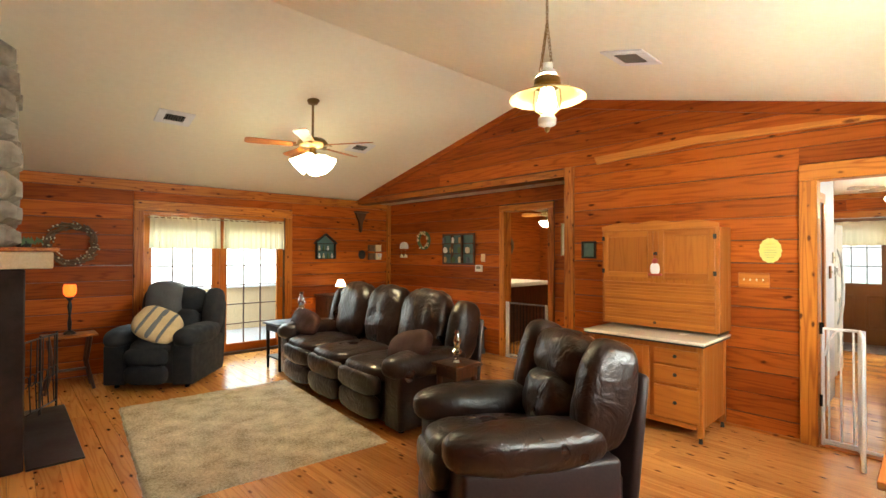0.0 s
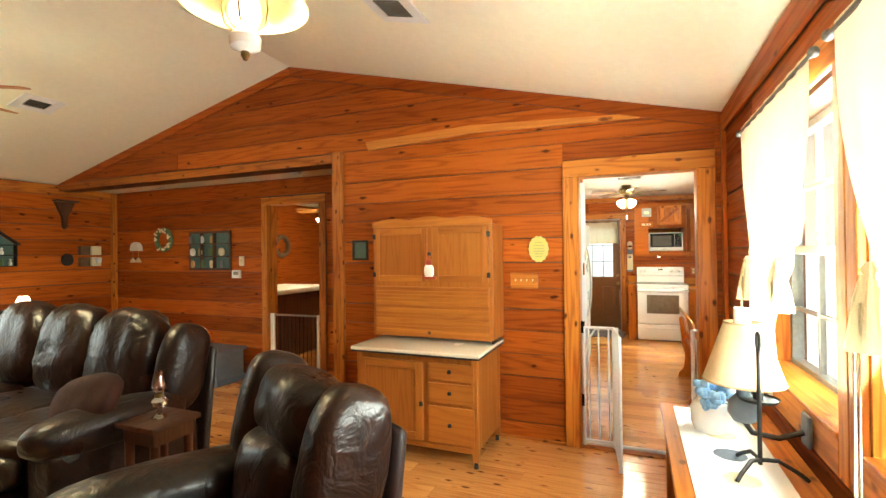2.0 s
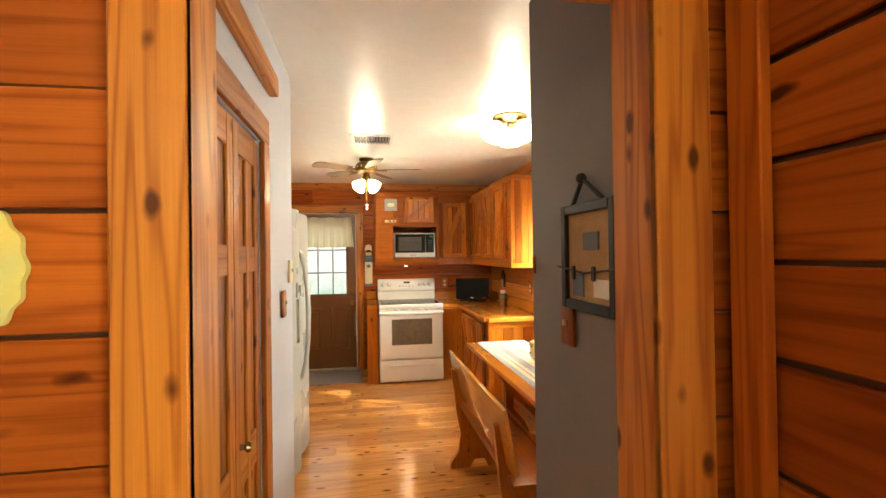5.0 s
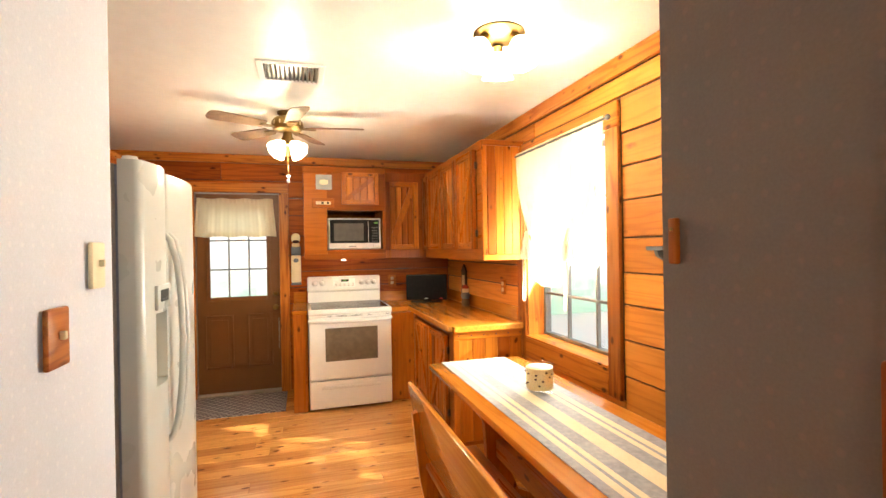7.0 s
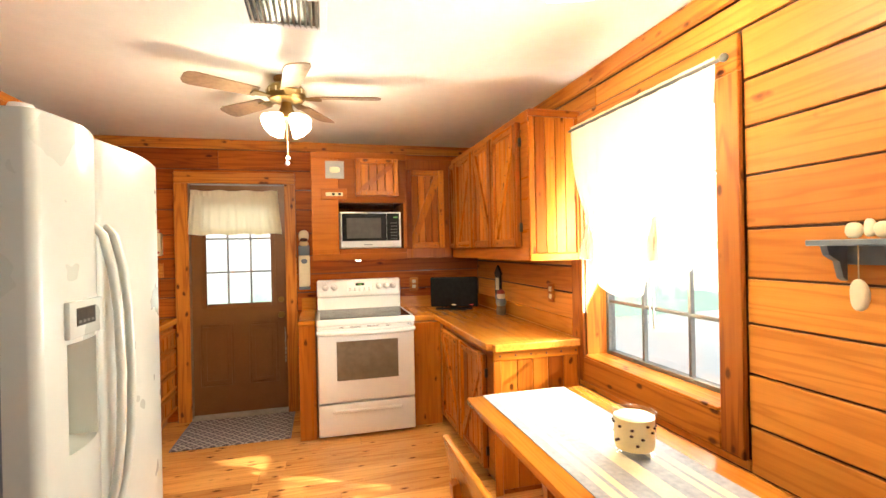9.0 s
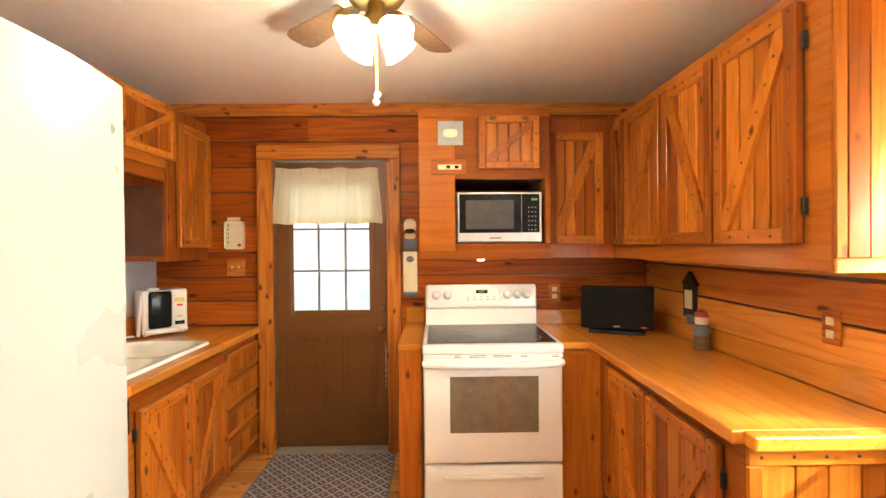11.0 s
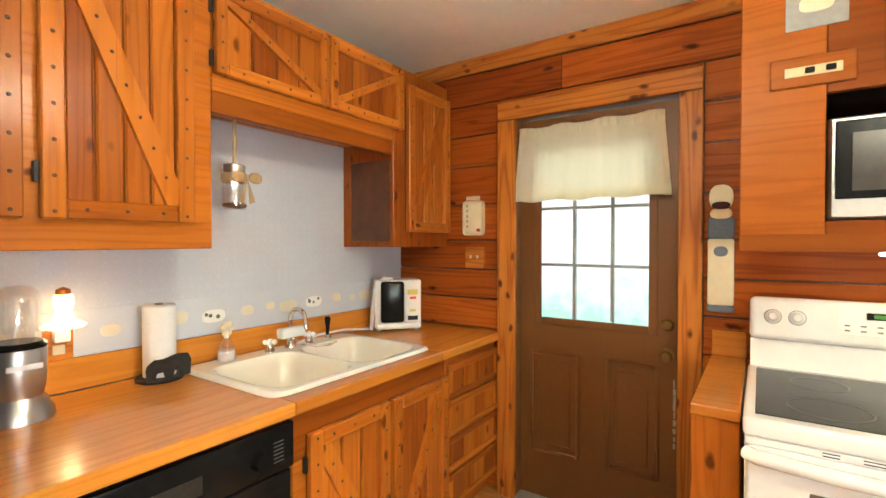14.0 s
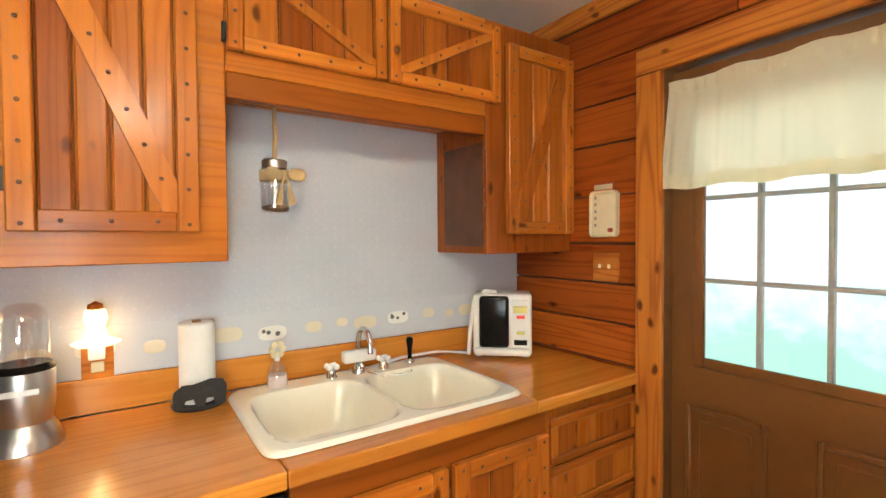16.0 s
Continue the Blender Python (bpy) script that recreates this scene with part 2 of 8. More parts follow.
mottled("shade_cloth", (0.72, 0.56, 0.34), (0.66, 0.50, 0.29), 0.85, 120.0, 0.15)
mottled("stone_slab", (0.010, 0.008, 0.007), (0.020, 0.014, 0.011), 0.4, 25.0, 0.3)
mottled("chimney_stone", (0.36, 0.33, 0.28), (0.15, 0.13, 0.11), 0.85, 14.0, 0.8)
mottled("brick_dark", (0.030, 0.013, 0.009), (0.016, 0.008, 0.006), 0.85, 30.0, 0.5)
mottled("hutch_worktop", (0.78, 0.72, 0.58), (0.74, 0.67, 0.53), 0.25, 20.0, 0.0, coat=0.3)
mottled("blue_grey_paint", (0.16, 0.19, 0.22), (0.13, 0.155, 0.185), 0.5, 30.0, 0.1)
mottled("cream_paint", (0.75, 0.66, 0.45), (0.70, 0.60, 0.40), 0.6, 30.0, 0.1)
mottled("red_paint", (0.40, 0.05, 0.03), (0.33, 0.04, 0.025), 0.5, 30.0, 0.05)
mottled("flower_blue", (0.20, 0.42, 0.72), (0.45, 0.65, 0.85), 0.8, 60.0, 0.2)
mottled("leaf_green", (0.08, 0.14, 0.06), (0.12, 0.19, 0.09), 0.7, 60.0, 0.2)
mottled("paper_white", (0.82, 0.82, 0.80), (0.78, 0.78, 0.76), 0.9, 120.0, 0.2)
mottled("wicker", (0.10, 0.055, 0.028), (0.20, 0.12, 0.065), 0.85, 70.0, 0.6)
mottled("burlap", (0.48, 0.33, 0.17), (0.38, 0.25, 0.12), 0.95, 150.0, 0.4)
mottled("tile_threshold", (0.33, 0.29, 0.24), (0.27, 0.24, 0.2), 0.6, 40.0, 0.2)
mottled("grass", (0.06, 0.12, 0.03), (0.11, 0.19, 0.055), 0.95, 3.0, 0.5)
mottled("porch_concrete", (0.42, 0.40, 0.37), (0.36, 0.34, 0.32), 0.9, 12.0, 0.2)
mottled("patio_concrete", (0.80, 0.78, 0.74), (0.72, 0.70, 0.66), 0.9, 6.0, 0.2)
mottled("runner_grey", (0.24, 0.25, 0.28), (0.38, 0.38, 0.40), 0.95, 45.0, 0.3)
mottled("runner_cream", (0.72, 0.62, 0.43), (0.66, 0.56, 0.38), 0.95, 90.0, 0.25)
mottled("teal_paint", (0.06, 0.13, 0.13), (0.10, 0.17, 0.16), 0.6, 30.0, 0.1)
mottled("candle_wax", (0.72, 0.60, 0.30), (0.68, 0.55, 0.26), 0.5, 30.0, 0.0)
mottled("yellow_paint", (0.74, 0.62, 0.13), (0.62, 0.60, 0.20), 0.6, 25.0, 0.05)
mottled("slate_hearth_mat", (0.22, 0.21, 0.24), (0.17, 0.16, 0.19), 0.95, 90.0, 0.3)


def glowing(name, colour, strength):
    m = bpy.data.materials.new(name)
    m.use_nodes = True
    b = m.node_tree.nodes["Principled BSDF"]
    b.inputs["Base Color"].default_value = (*([c * 0.1 for c in colour] if strength < 0.5 else colour), 1)
    b.inputs["Emission Color"].default_value = (*colour, 1)
    b.inputs["Emission Strength"].default_value = strength
    b.inputs["Roughness"].default_value = 0.4
    MATS[name] = m


glowing("lit_glass", (1.0, 0.86, 0.62), 5.0)
glowing("lit_flame", (1.0, 0.10, 0.01), 1.3)
glowing("lit_night", (1.0, 0.60, 0.26), 1.6)
glowing("led_green", (0.25, 0.8, 0.1), 0.12)
glowing("led_red", (0.9, 0.05, 0.03), 0.4)


def glassy(name, tint=(1, 1, 1), rough=0.02):
    m, t, b = shader(name, tint, rough)
    b.inputs["Transmission Weight"].default_value = 1.0
    b.inputs["IOR"].default_value = 1.3
    return m


glassy("clear_glass")
mottled("pink_soap", (0.80, 0.70, 0.68), (0.74, 0.64, 0.62), 0.12, 20.0, 0.0, coat=0.5)


def pane_material(name, gloss):
    m = bpy.data.materials.new(name)
    m.use_nodes = True
    t = m.node_tree
    out = t.nodes["Material Output"]
    tr = t.nodes.new("ShaderNodeBsdfTransparent")
    gl = node(t, "ShaderNodeBsdfGlossy", Roughness=0.02)
    mx = t.nodes.new("ShaderNodeMixShader")
    mx.inputs[0].default_value = gloss
    t.links.new(tr.outputs[0], mx.inputs[1])
    t.links.new(gl.outputs[0], mx.inputs[2])
    t.links.new(mx.outputs[0], out.inputs[0])
    MATS[name] = m


pane_material("window_pane", 0.06)
pane_material("thin_glass", 0.18)
pane_material("lamp_glass", 0.5)


def curtain_material(name, colour, through_share):
    m = bpy.data.materials.new(name)
    m.use_nodes = True
    t = m.node_tree
    out = t.nodes["Material Output"]
    d = node(t, "ShaderNodeBsdfDiffuse", Color=(*colour, 1))
    tl = node(t, "ShaderNodeBsdfTranslucent", Color=(*colour, 1))
    mx = node(t, "ShaderNodeMixShader", Fac=through_share)
    t.links.new(d.outputs[0], mx.inputs[1])
    t.links.new(tl.outputs[0], mx.inputs[2])
    tc = t.nodes.new("ShaderNodeTexCoord")
    n = node(t, "ShaderNodeTexNoise", Scale=320.0, Detail=2.0)
    t.links.new(tc.outputs["Object"], n.inputs["Vector"])
    bp = node(t, "ShaderNodeBump", Strength=0.2, Distance=0.002)
    t.links.new(n.outputs[0], bp.inputs["Height"])
    t.links.new(bp.outputs[0], d.inputs["Normal"])
    t.links.new(mx.outputs[0], out.inputs[0])
    MATS[name] = m


curtain_material("sheer_curtain", (0.86, 0.78, 0.58), 0.065)
curtain_material("amber_shade", (0.70, 0.57, 0.30), 0.4)
curtain_material("valance_cloth", (0.90, 0.85, 0.66), 0.52)
curtain_material("door_valance_cloth", (0.80, 0.74, 0.50), 0.16)


def wallpaper_material(name, base, dot):
    m, t, b = shader(name, base, 0.65)
    tc = t.nodes.new("ShaderNodeTexCoord")
    v = t.nodes.new("ShaderNodeTexVoronoi")
    v.inputs["Scale"].default_value = 1.0
    v.inputs["Randomness"].default_value = 0.12
    t.links.new(scaled(t, tc.outputs["Object"], (26.0, 0.001, 26.0)), v.inputs["Vector"])
    spot = ramp(t, v.outputs["Distance"], [(0.10, (1, 1, 1)), (0.16, (0, 0, 0))])
    n = node(t, "ShaderNodeTexNoise", Scale=240.0, Detail=3.0)
    n2 = node(t, "ShaderNodeTexNoise", Scale=2.5, Detail=3.0)
    for k in (n, n2):
        t.links.new(tc.outputs["Object"], k.inputs["Vector"])
    shade = ramp(t, math_node(t, "ADD", math_node(t, "MULTIPLY", n.outputs[0], 0.5), math_node(t, "MULTIPLY", n2.outputs[0], 0.5)),
                 [(0.35, [c * 0.92 for c in base]), (0.65, [min(1, c * 1.06) for c in base])])
    t.links.new(mix(t, math_node(t, "MULTIPLY", spot, 0.26), shade, dot), b.inputs["Base Color"])
    bump(t, b, n.outputs[0], 0.1, 0.002)


wallpaper_material("wallpaper", (0.55, 0.57, 0.64), (0.74, 0.72, 0.72))
# Hall paper darkened: the stub wall's shade is put into its colour.
wallpaper_material("wallpaper_shaded", (0.20, 0.185, 0.18), (0.30, 0.22, 0.20))
wallpaper_material("wallpaper_border", (0.58, 0.60, 0.66), (0.58, 0.60, 0.66))


def rug_material():
    m, t, b = shader("rug_wool", (0.4, 0.33, 0.2), 0.98)
    tc = t.nodes.new("ShaderNodeTexCoord")
    n = node(t, "ShaderNodeTexNoise", Scale=55.0, Detail=6.0, Roughness=0.7)
    n2 = node(t, "ShaderNodeTexNoise", Scale=5.0, Detail=4.0)
    for k in (n, n2):
        t.links.new(tc.outputs["Object"], k.inputs["Vector"])
    f = math_node(t, "ADD", math_node(t, "MULTIPLY", n.outputs[0], 0.55), math_node(t, "MULTIPLY", n2.outputs[0], 0.45))
    t.links.new(ramp(t, f, [(0.36, (0.28, 0.22, 0.13)), (0.5, (0.58, 0.50, 0.35)), (0.64, (0.82, 0.74, 0.56))]), b.inputs["Base Color"])
    bump(t, b, n.outputs[0], 0.9, 0.02)


rug_material()


def mat_pattern():
    m, t, b = shader("mat_weave", (0.2, 0.2, 0.22), 0.95)
    tc = t.nodes.new("ShaderNodeTexCoord")
    v = t.nodes.new("ShaderNodeTexVoronoi")
    v.distance, v.inputs["Randomness"].default_value = "MANHATTAN", 0.0
    v.inputs["Scale"].default_value = 11.0
    t.links.new(tc.outputs["Object"], v.inputs["Vector"])
    w = math_node(t, "SINE", math_node(t, "MULTIPLY", v.outputs["Distance"], 13.0))
    n = node(t, "ShaderNodeTexNoise", Scale=150.0)
    t.links.new(tc.outputs["Object"], n.inputs["Vector"])
    f = math_node(t, "ADD", math_node(t, "MULTIPLY", w, 0.4), n.outputs[0])
    t.links.new(ramp(t, f, [(0.35, (0.095, 0.078, 0.088)), (0.75, (0.36, 0.32, 0.31))]), b.inputs["Base Color"])
    bump(t, b, n.outputs[0], 0.4, 0.004)


mat_pattern()

# ---- shapes ----
def bx(bm, x0, x1, y0, y1, z0, z1, bevel=0.0, seg=1, m=None):
    mat = Matrix.Translation(((x0 + x1) / 2, (y0 + y1) / 2, (z0 + z1) / 2)) @ Matrix.Diagonal((abs(x1 - x0), abs(y1 - y0), abs(z1 - z0), 1))
    r = bmesh.ops.create_cube(bm, size=1.0, matrix=(m @ mat) if m else mat)
    if bevel:
        es = list({e for v in r["verts"] for e in v.link_edges})
        bmesh.ops.bevel(bm, geom=es, offset=bevel, segments=seg, affect="EDGES", profile=0.5)
    return bm


def cyl(bm, p0, p1, r0, r1=None, n=14):
    p0, p1 = Vector(p0), Vector(p1)
    r1 = r0 if r1 is None else r1
    d = p1 - p0
    q = Vector((0, 0, 1)).rotation_difference(d.normalized()).to_matrix().to_4x4()
    bmesh.ops.create_cone(bm, cap_ends=True, segments=n, radius1=r0, radius2=r1, depth=d.length, matrix=Matrix.Translation((p0 + p1) / 2) @ q)
    return bm


def ball(bm, c, r, sx=1, sy=1, sz=1, n=12):
    bmesh.ops.create_uvsphere(bm, u_segments=n, v_segments=max(6, n // 2), radius=r, matrix=Matrix.Translation(c) @ Matrix.Diagonal((sx, sy, sz, 1)))
    return bm


def lathe(bm, profile, c=(0, 0, 0), n=24, wave=0.0, lobes=8):
    rings = []
    for r, z in profile:
        ring = []
        for i in range(n):
            a = 2 * math.pi * i / n
            rr = r * (1 + wave * math.cos(lobes * a))
            ring.append(bm.verts.new((c[0] + rr * math.cos(a), c[1] + rr * math.sin(a), c[2] + z)))
        rings.append(ring)
    for a, b in zip(rings, rings[1:]):
        for i in range(n):
            bm.faces.new((a[i], a[(i + 1) % n], b[(i + 1) % n], b[i]))
    return bm


def tube(bm, pts, r, n=8):
    pts = [Vector(p) for p in pts]
    rings = []
    for i, p in enumerate(pts):
        d = (pts[min(i + 1, len(pts) - 1)] - pts[max(i - 1, 0)]).normalized()
        q = Vector((0, 0, 1)).rotation_difference(d)
        rings.append([bm.verts.new(p + q @ Vector((r * math.cos(2 * math.pi * k / n), r * math.sin(2 * math.pi * k / n), 0))) for k in range(n)])
    for a, b in zip(rings, rings[1:]):
        for k in range(n):
            bm.faces.new((a[k], a[(k + 1) % n], b[(k + 1) % n], b[k]))
    bm.faces.new(rings[0][::-1])
    bm.faces.new(rings[-1])
    return bm


def arc(c, r, a0, a1, n=10, plane="xz"):
    out = []
    for i in range(n + 1):
        a = radians(a0 + (a1 - a0) * i / n)
        u, v = r * math.cos(a), r * math.sin(a)
        out.append({"xz": (c[0] + u, c[1], c[2] + v), "yz": (c[0], c[1] + u, c[2] + v), "xy": (c[0] + u, c[1] + v, c[2])}[plane])
    return out


def prism(bm, outline, y0, y1, axis="y"):
    """A flat outline given as (u, v) pairs, given thickness along one axis."""
    def at(u, v, w):
        return {"y": (u, w, v), "x": (w, u, v), "z": (u, v, w)}[axis]
    a = [bm.verts.new(at(u, v, y0)) for u, v in outline]
    b = [bm.verts.new(at(u, v, y1)) for u, v in outline]
    n = len(a)
    bm.faces.new(a)
    bm.faces.new(b[::-1])
    for i in range(n):
        bm.faces.new((a[i], b[i], b[(i + 1) % n], a[(i + 1) % n]))
    bmesh.ops.recalc_face_normals(bm, faces=bm.faces)
    return bm


def cushion(bm, c, size, p=3.5, wrinkle=0.0, cuts=9, m=None, seed=0.0):
    """A stuffed form: a rounded block with creases."""
    r = bmesh.ops.create_grid(bm, x_segments=1, y_segments=1, size=0.0001)
    bmesh.ops.delete(bm, geom=r["verts"], context="VERTS")
    t = bmesh.new()
    bmesh.ops.create_cube(t, size=2.0)
    bmesh.ops.subdivide_edges(t, edges=t.edges, cuts=cuts, use_grid_fill=True)
    back = {}
    for v in t.verts:
        x, y, z = v.co
        k = (abs(x) ** p + abs(y) ** p + abs(z) ** p) ** (1 / p)
        q = Vector((x / k * size[0] / 2, y / k * size[1] / 2, z / k * size[2] / 2))
        if wrinkle:
            nrm = Vector((q.x / size[0] ** 2, q.y / size[1] ** 2, q.z / size[2] ** 2)).normalized()
            s = noise.noise(Vector((q.x * 7 + seed, q.y * 7, q.z * 7 + seed))) + 0.6 * noise.noise(Vector((q.x * 19, q.y * 19 + seed, q.z * 19)))
            q += nrm * wrinkle * s
        q = (m @ q) if m else q
        back[v] = bm.verts.new(q + Vector(c))
    for f in t.faces:
        bm.faces.new([back[v] for v in f.verts])
    t.free()
    return bm


def finish(bm, name, material, smooth=True):
    bmesh.ops.recalc_face_normals(bm, faces=bm.faces)
    me = bpy.data.meshes.new(name)
    bm.to_mesh(me)
    bm.free()
    if material:
        me.materials.append(MATS[material])
    if smooth:
        me.shade_smooth()
        me.set_sharp_from_angle(angle=radians(38))
    return me


def part(name, bm, material, parent, label="", smooth=True):
    ob = new(name, finish(bm, name, material, smooth))
    ob.parent = parent
    if label:
        ob["label"] = label
    return ob


def thing(name, at, label, category, turn=0.0, group="", kind=""):
    ob = new(name)
    ob.empty_display_size = 0.1
    ob.matrix_world = pose(*at, 0, 0, turn)
    return tagged(ob, label, category, group, kind)


def solid(name, bm, material, label="", category="", kind="structure", smooth=False, group=""):
    return tagged(new(name, finish(bm, name, material, smooth)), label, category, group, kind)


def B():
    return bmesh.new()

# ---- structure ----
XW, YS, YN, XE = -1.15, -0.40, 7.05, 4.385  # living room faces
XA = 5.07  # alcove back wall
KX, KS, KN = 9.935, -1.45, 2.06  # kitchen faces
KZ = 2.49  # kitchen ceiling
RIDGE_Y, RIDGE_Z, EAVE_Z = 3.31, 3.36, 2.445


def roof_z(y):
    """Height of the vaulted ceiling over the living room."""
    if y < RIDGE_Y:
        return RIDGE_Z - (RIDGE_Z - EAVE_Z) * (RIDGE_Y - y) / (RIDGE_Y - YS)
    return RIDGE_Z - (RIDGE_Z - EAVE_Z) * (y - RIDGE_Y) / (YN - RIDGE_Y)


def wall_with_openings(name, axis, p0, p1, u0, u1, z1, openings, material, label, top=None):
    """A wall slab between p0 and p1 across its thickness, running from u0 to u1, with holes (a, b, low, high)."""
    bm = B()
    cuts = sorted({u0, u1, *[o[0] for o in openings], *[o[1] for o in openings]} | ({RIDGE_Y} if top else set()))
    for a, b in zip(cuts, cuts[1:]):
        mid = (a + b) / 2
        hole = [o for o in openings if o[0] <= mid <= o[1]]
        spans = [(0.0, z1)]
        for o in hole:
            spans = [s for lo, hi in spans for s in ((lo, min(hi, o[2])), (max(lo, o[3]), hi)) if s[1] - s[0] > 0.001]
        for lo, hi in spans:
            if top and hi == z1:
                prism(bm, [(a, lo), (b, lo), (b, top(b) + 0.03), (a, top(a) + 0.03)], p0, p1, axis)
            elif axis == "x":
                bx(bm, p0, p1, a, b, lo, hi)
            else:
                bx(bm, a, b, p0, p1, lo, hi)
    return solid(name, bm, material, label, "wall")


DOOR_K = (-0.228, 0.573, 0.0, 2.07)  # way into the kitchen
wall_east = wall_with_openings("wall_east", "x", XE + 0.02, XE + 0.13, YS - 0.15, YN + 0.15, 2.4, [(DOOR_K[0] - 0.02, DOOR_K[1] + 0.02, 0, DOOR_K[3] + 0.02), (2.70, YN + 0.15, 0, 2.36)], "dark_wood_y",
                               "cedar board wall with a vaulted gable", top=roof_z)
WIN_A, WIN_B = (2.43, 3.49, 0.93, 2.06), (1.22, 2.28, 0.93, 2.06)
wall_south = wall_with_openings("wall_south", "y", YS - 0.2, YS - 0.02, XW - 0.15, XE + 0.02, 2.6, [WIN_A, WIN_B], "dark_wood_x", "cedar board wall with two windows")
FD = (1.10, 3.02, 0.0, 2.05)
wall_north = wall_with_openings("wall_north", "y", YN + 0.02, YN + 0.2, XW - 0.15, XA + 0.15, 2.6, [FD], "dark_wood_x", "cedar board wall with glazed double doors")
wall_west = wall_with_openings("wall_west", "x", XW - 0.2, XW, YS - 0.15, YN + 0.15, 2.4, [], "wall_wood_y", "cedar board wall", top=roof_z)
BD = (3.50, 4.25, 0.0, 2.10)
wall_alcove = wall_with_openings("wall_alcove", "x", XA + 0.02, XA + 0.15, 2.5, YN + 0.15, 2.45, [(BD[0] - 0.02, BD[1] + 0.02, 0, BD[3] + 0.02)], "dark_wood_y", "dark cedar board wall of the alcove")
wall_alcove_side = wall_with_openings("wall_alcove_side", "y", 2.50, 2.68, XE + 0.13, XA + 0.02, 2.45, [], "wall_wood_x", "cedar board wall beside the alcove")

# ceilings
bm = B()
for a, b in ((YS - 0.15, RIDGE_Y), (RIDGE_Y, YN + 0.15)):
    prism(bm, [(a, roof_z(a)), (b, roof_z(b)), (b, roof_z(b) + 0.08), (a, roof_z(a) + 0.08)], XW - 0.15, XE + 0.03, "x")
solid("ceiling", bm, "ceiling_paint", "white vaulted plaster ceiling", "ceiling")
solid("ceiling_alcove", bx(B(), XE + 0.03, XA + 0.15, 2.5, YN + 0.15, 2.405, 2.47), "ceiling_paint", "flat white alcove ceiling", "ceiling")
solid("ceiling_kitchen", bx(B(), XE + 0.13, KX + 0.25, KS - 0.2, KN + 0.2, KZ, KZ + 0.08), "kitchen_ceiling_paint", "white glossy kitchen ceiling", "ceiling")

# kitchen walls
KD = (0.416, 1.218, 0.0, 2.09)
wall_kitchen_east = wall_with_openings("wall_kitchen_east", "x", KX + 0.02, KX + 0.2, KS - 0.2, KN + 0.2, KZ, [(KD[0] - 0.02, KD[1] + 0.02, 0, KD[3] + 0.02)], "dark_wood_y", "cedar board kitchen wall with a back door")
KW = (6.92, 7.92, 0.80, 2.12)
wall_kitchen_south = wall_with_openings("wall_kitchen_south", "y", KS - 0.2, KS - 0.02, 5.15, KX + 0.02, KZ, [KW], "dark_wood_x", "golden cedar board wall with a window")
wall_kitchen_north = wall_with_openings("wall_kitchen_north", "y", KN, KN + 0.15, 6.2, KX + 0.02, KZ, [], "wallpaper", "wall papered in grey-blue with small dots")
wall_niche_side = wall_with_openings("wall_niche_side", "x", 6.08, 6.2, 0.83, KN, KZ, [], "wallpaper", "papered wall beside the fridge")
BF = (4.74, 5.42, 0.0, 1.97)
wall_hall_north = wall_with_openings("wall_hall_north", "y", 0.69, 0.83, XE + 0.13, 6.2, KZ, [BF], "wallpaper", "papered hall wall with a closet door")
wall_hall_south = wall_with_openings("wall_hall_south", "y", -0.47, -0.33, XE + 0.13, 5.28, KZ, [], "wallpaper_shaded", "papered stub wall, its shade put into the paper colour")
wall_nook_west = wall_with_openings("wall_nook_west", "x", 5.15, 5.28, KS - 0.02, -0.47, KZ, [], "wallpaper", "papered wall at the end of the dining nook")
solid('wall_nook_outside', bx(B(), 5.06, 5.148, KS - 0.2, -0.62, -0.1, 2.6), 'white_paint', 'white painted siding outside', 'wall')
wall_closet = wall_with_openings("wall_closet", "y", 1.4, 1.5, XE + 0.13, 6.08, KZ, [], "wallpaper", "plain closet back wall")

# bedroom beyond the alcove
solid("wall_bedroom_east", bx(B(), 8.6, 8.75, 2.3, 6.2, 0, 2.5), "wall_wood_y", "red cedar bedroom wall", "wall")
solid("wall_bedroom_south", bx(B(), XA + 0.15, 8.6, 2.22, 2.34, 0, 2.5), "wall_wood_x", "red cedar bedroom wall", "wall")
solid("wall_bedroom_north", bx(B(), XA + 0.15, 8.6, 6.1, 6.22, 0, 2.5), "wall_wood_x", "red cedar bedroom wall", "wall")
solid("ceiling_bedroom", bx(B(), XA + 0.15, 8.75, 2.22, 6.22, 2.44, 2.5), "ceiling_paint", "plain bedroom ceiling", "ceiling")

# ground and what is seen outside
def backdrop_material(name, low, high, z_low, z_high, strength):
    m = bpy.data.materials.new(name)
    m.use_nodes = True
    t = m.node_tree
    out = t.nodes["Material Output"]
    em = node(t, "ShaderNodeEmission", Strength=strength)
    tc = t.nodes.new("ShaderNodeTexCoord")
    sep = t.nodes.new("ShaderNodeSeparateXYZ")
    t.links.new(tc.outputs["Object"], sep.inputs[0])
    n = node(t, "ShaderNodeTexNoise", Scale=2.6, Detail=9.0, Roughness=0.72)
    t.links.new(tc.outputs["Object"], n.inputs["Vector"])
    z = math_node(t, "ADD", math_node(t, "DIVIDE", math_node(t, "SUBTRACT", sep.outputs[2], z_low), z_high - z_low), math_node(t, "MULTIPLY", math_node(t, "SUBTRACT", n.outputs[0], 0.5), 1.9))
    t.links.new(ramp(t, z, [(0.15, low), (0.8, high)]), em.inputs["Color"])
    t.links.new(em.outputs[0], out.inputs[0])
    MATS[name] = m


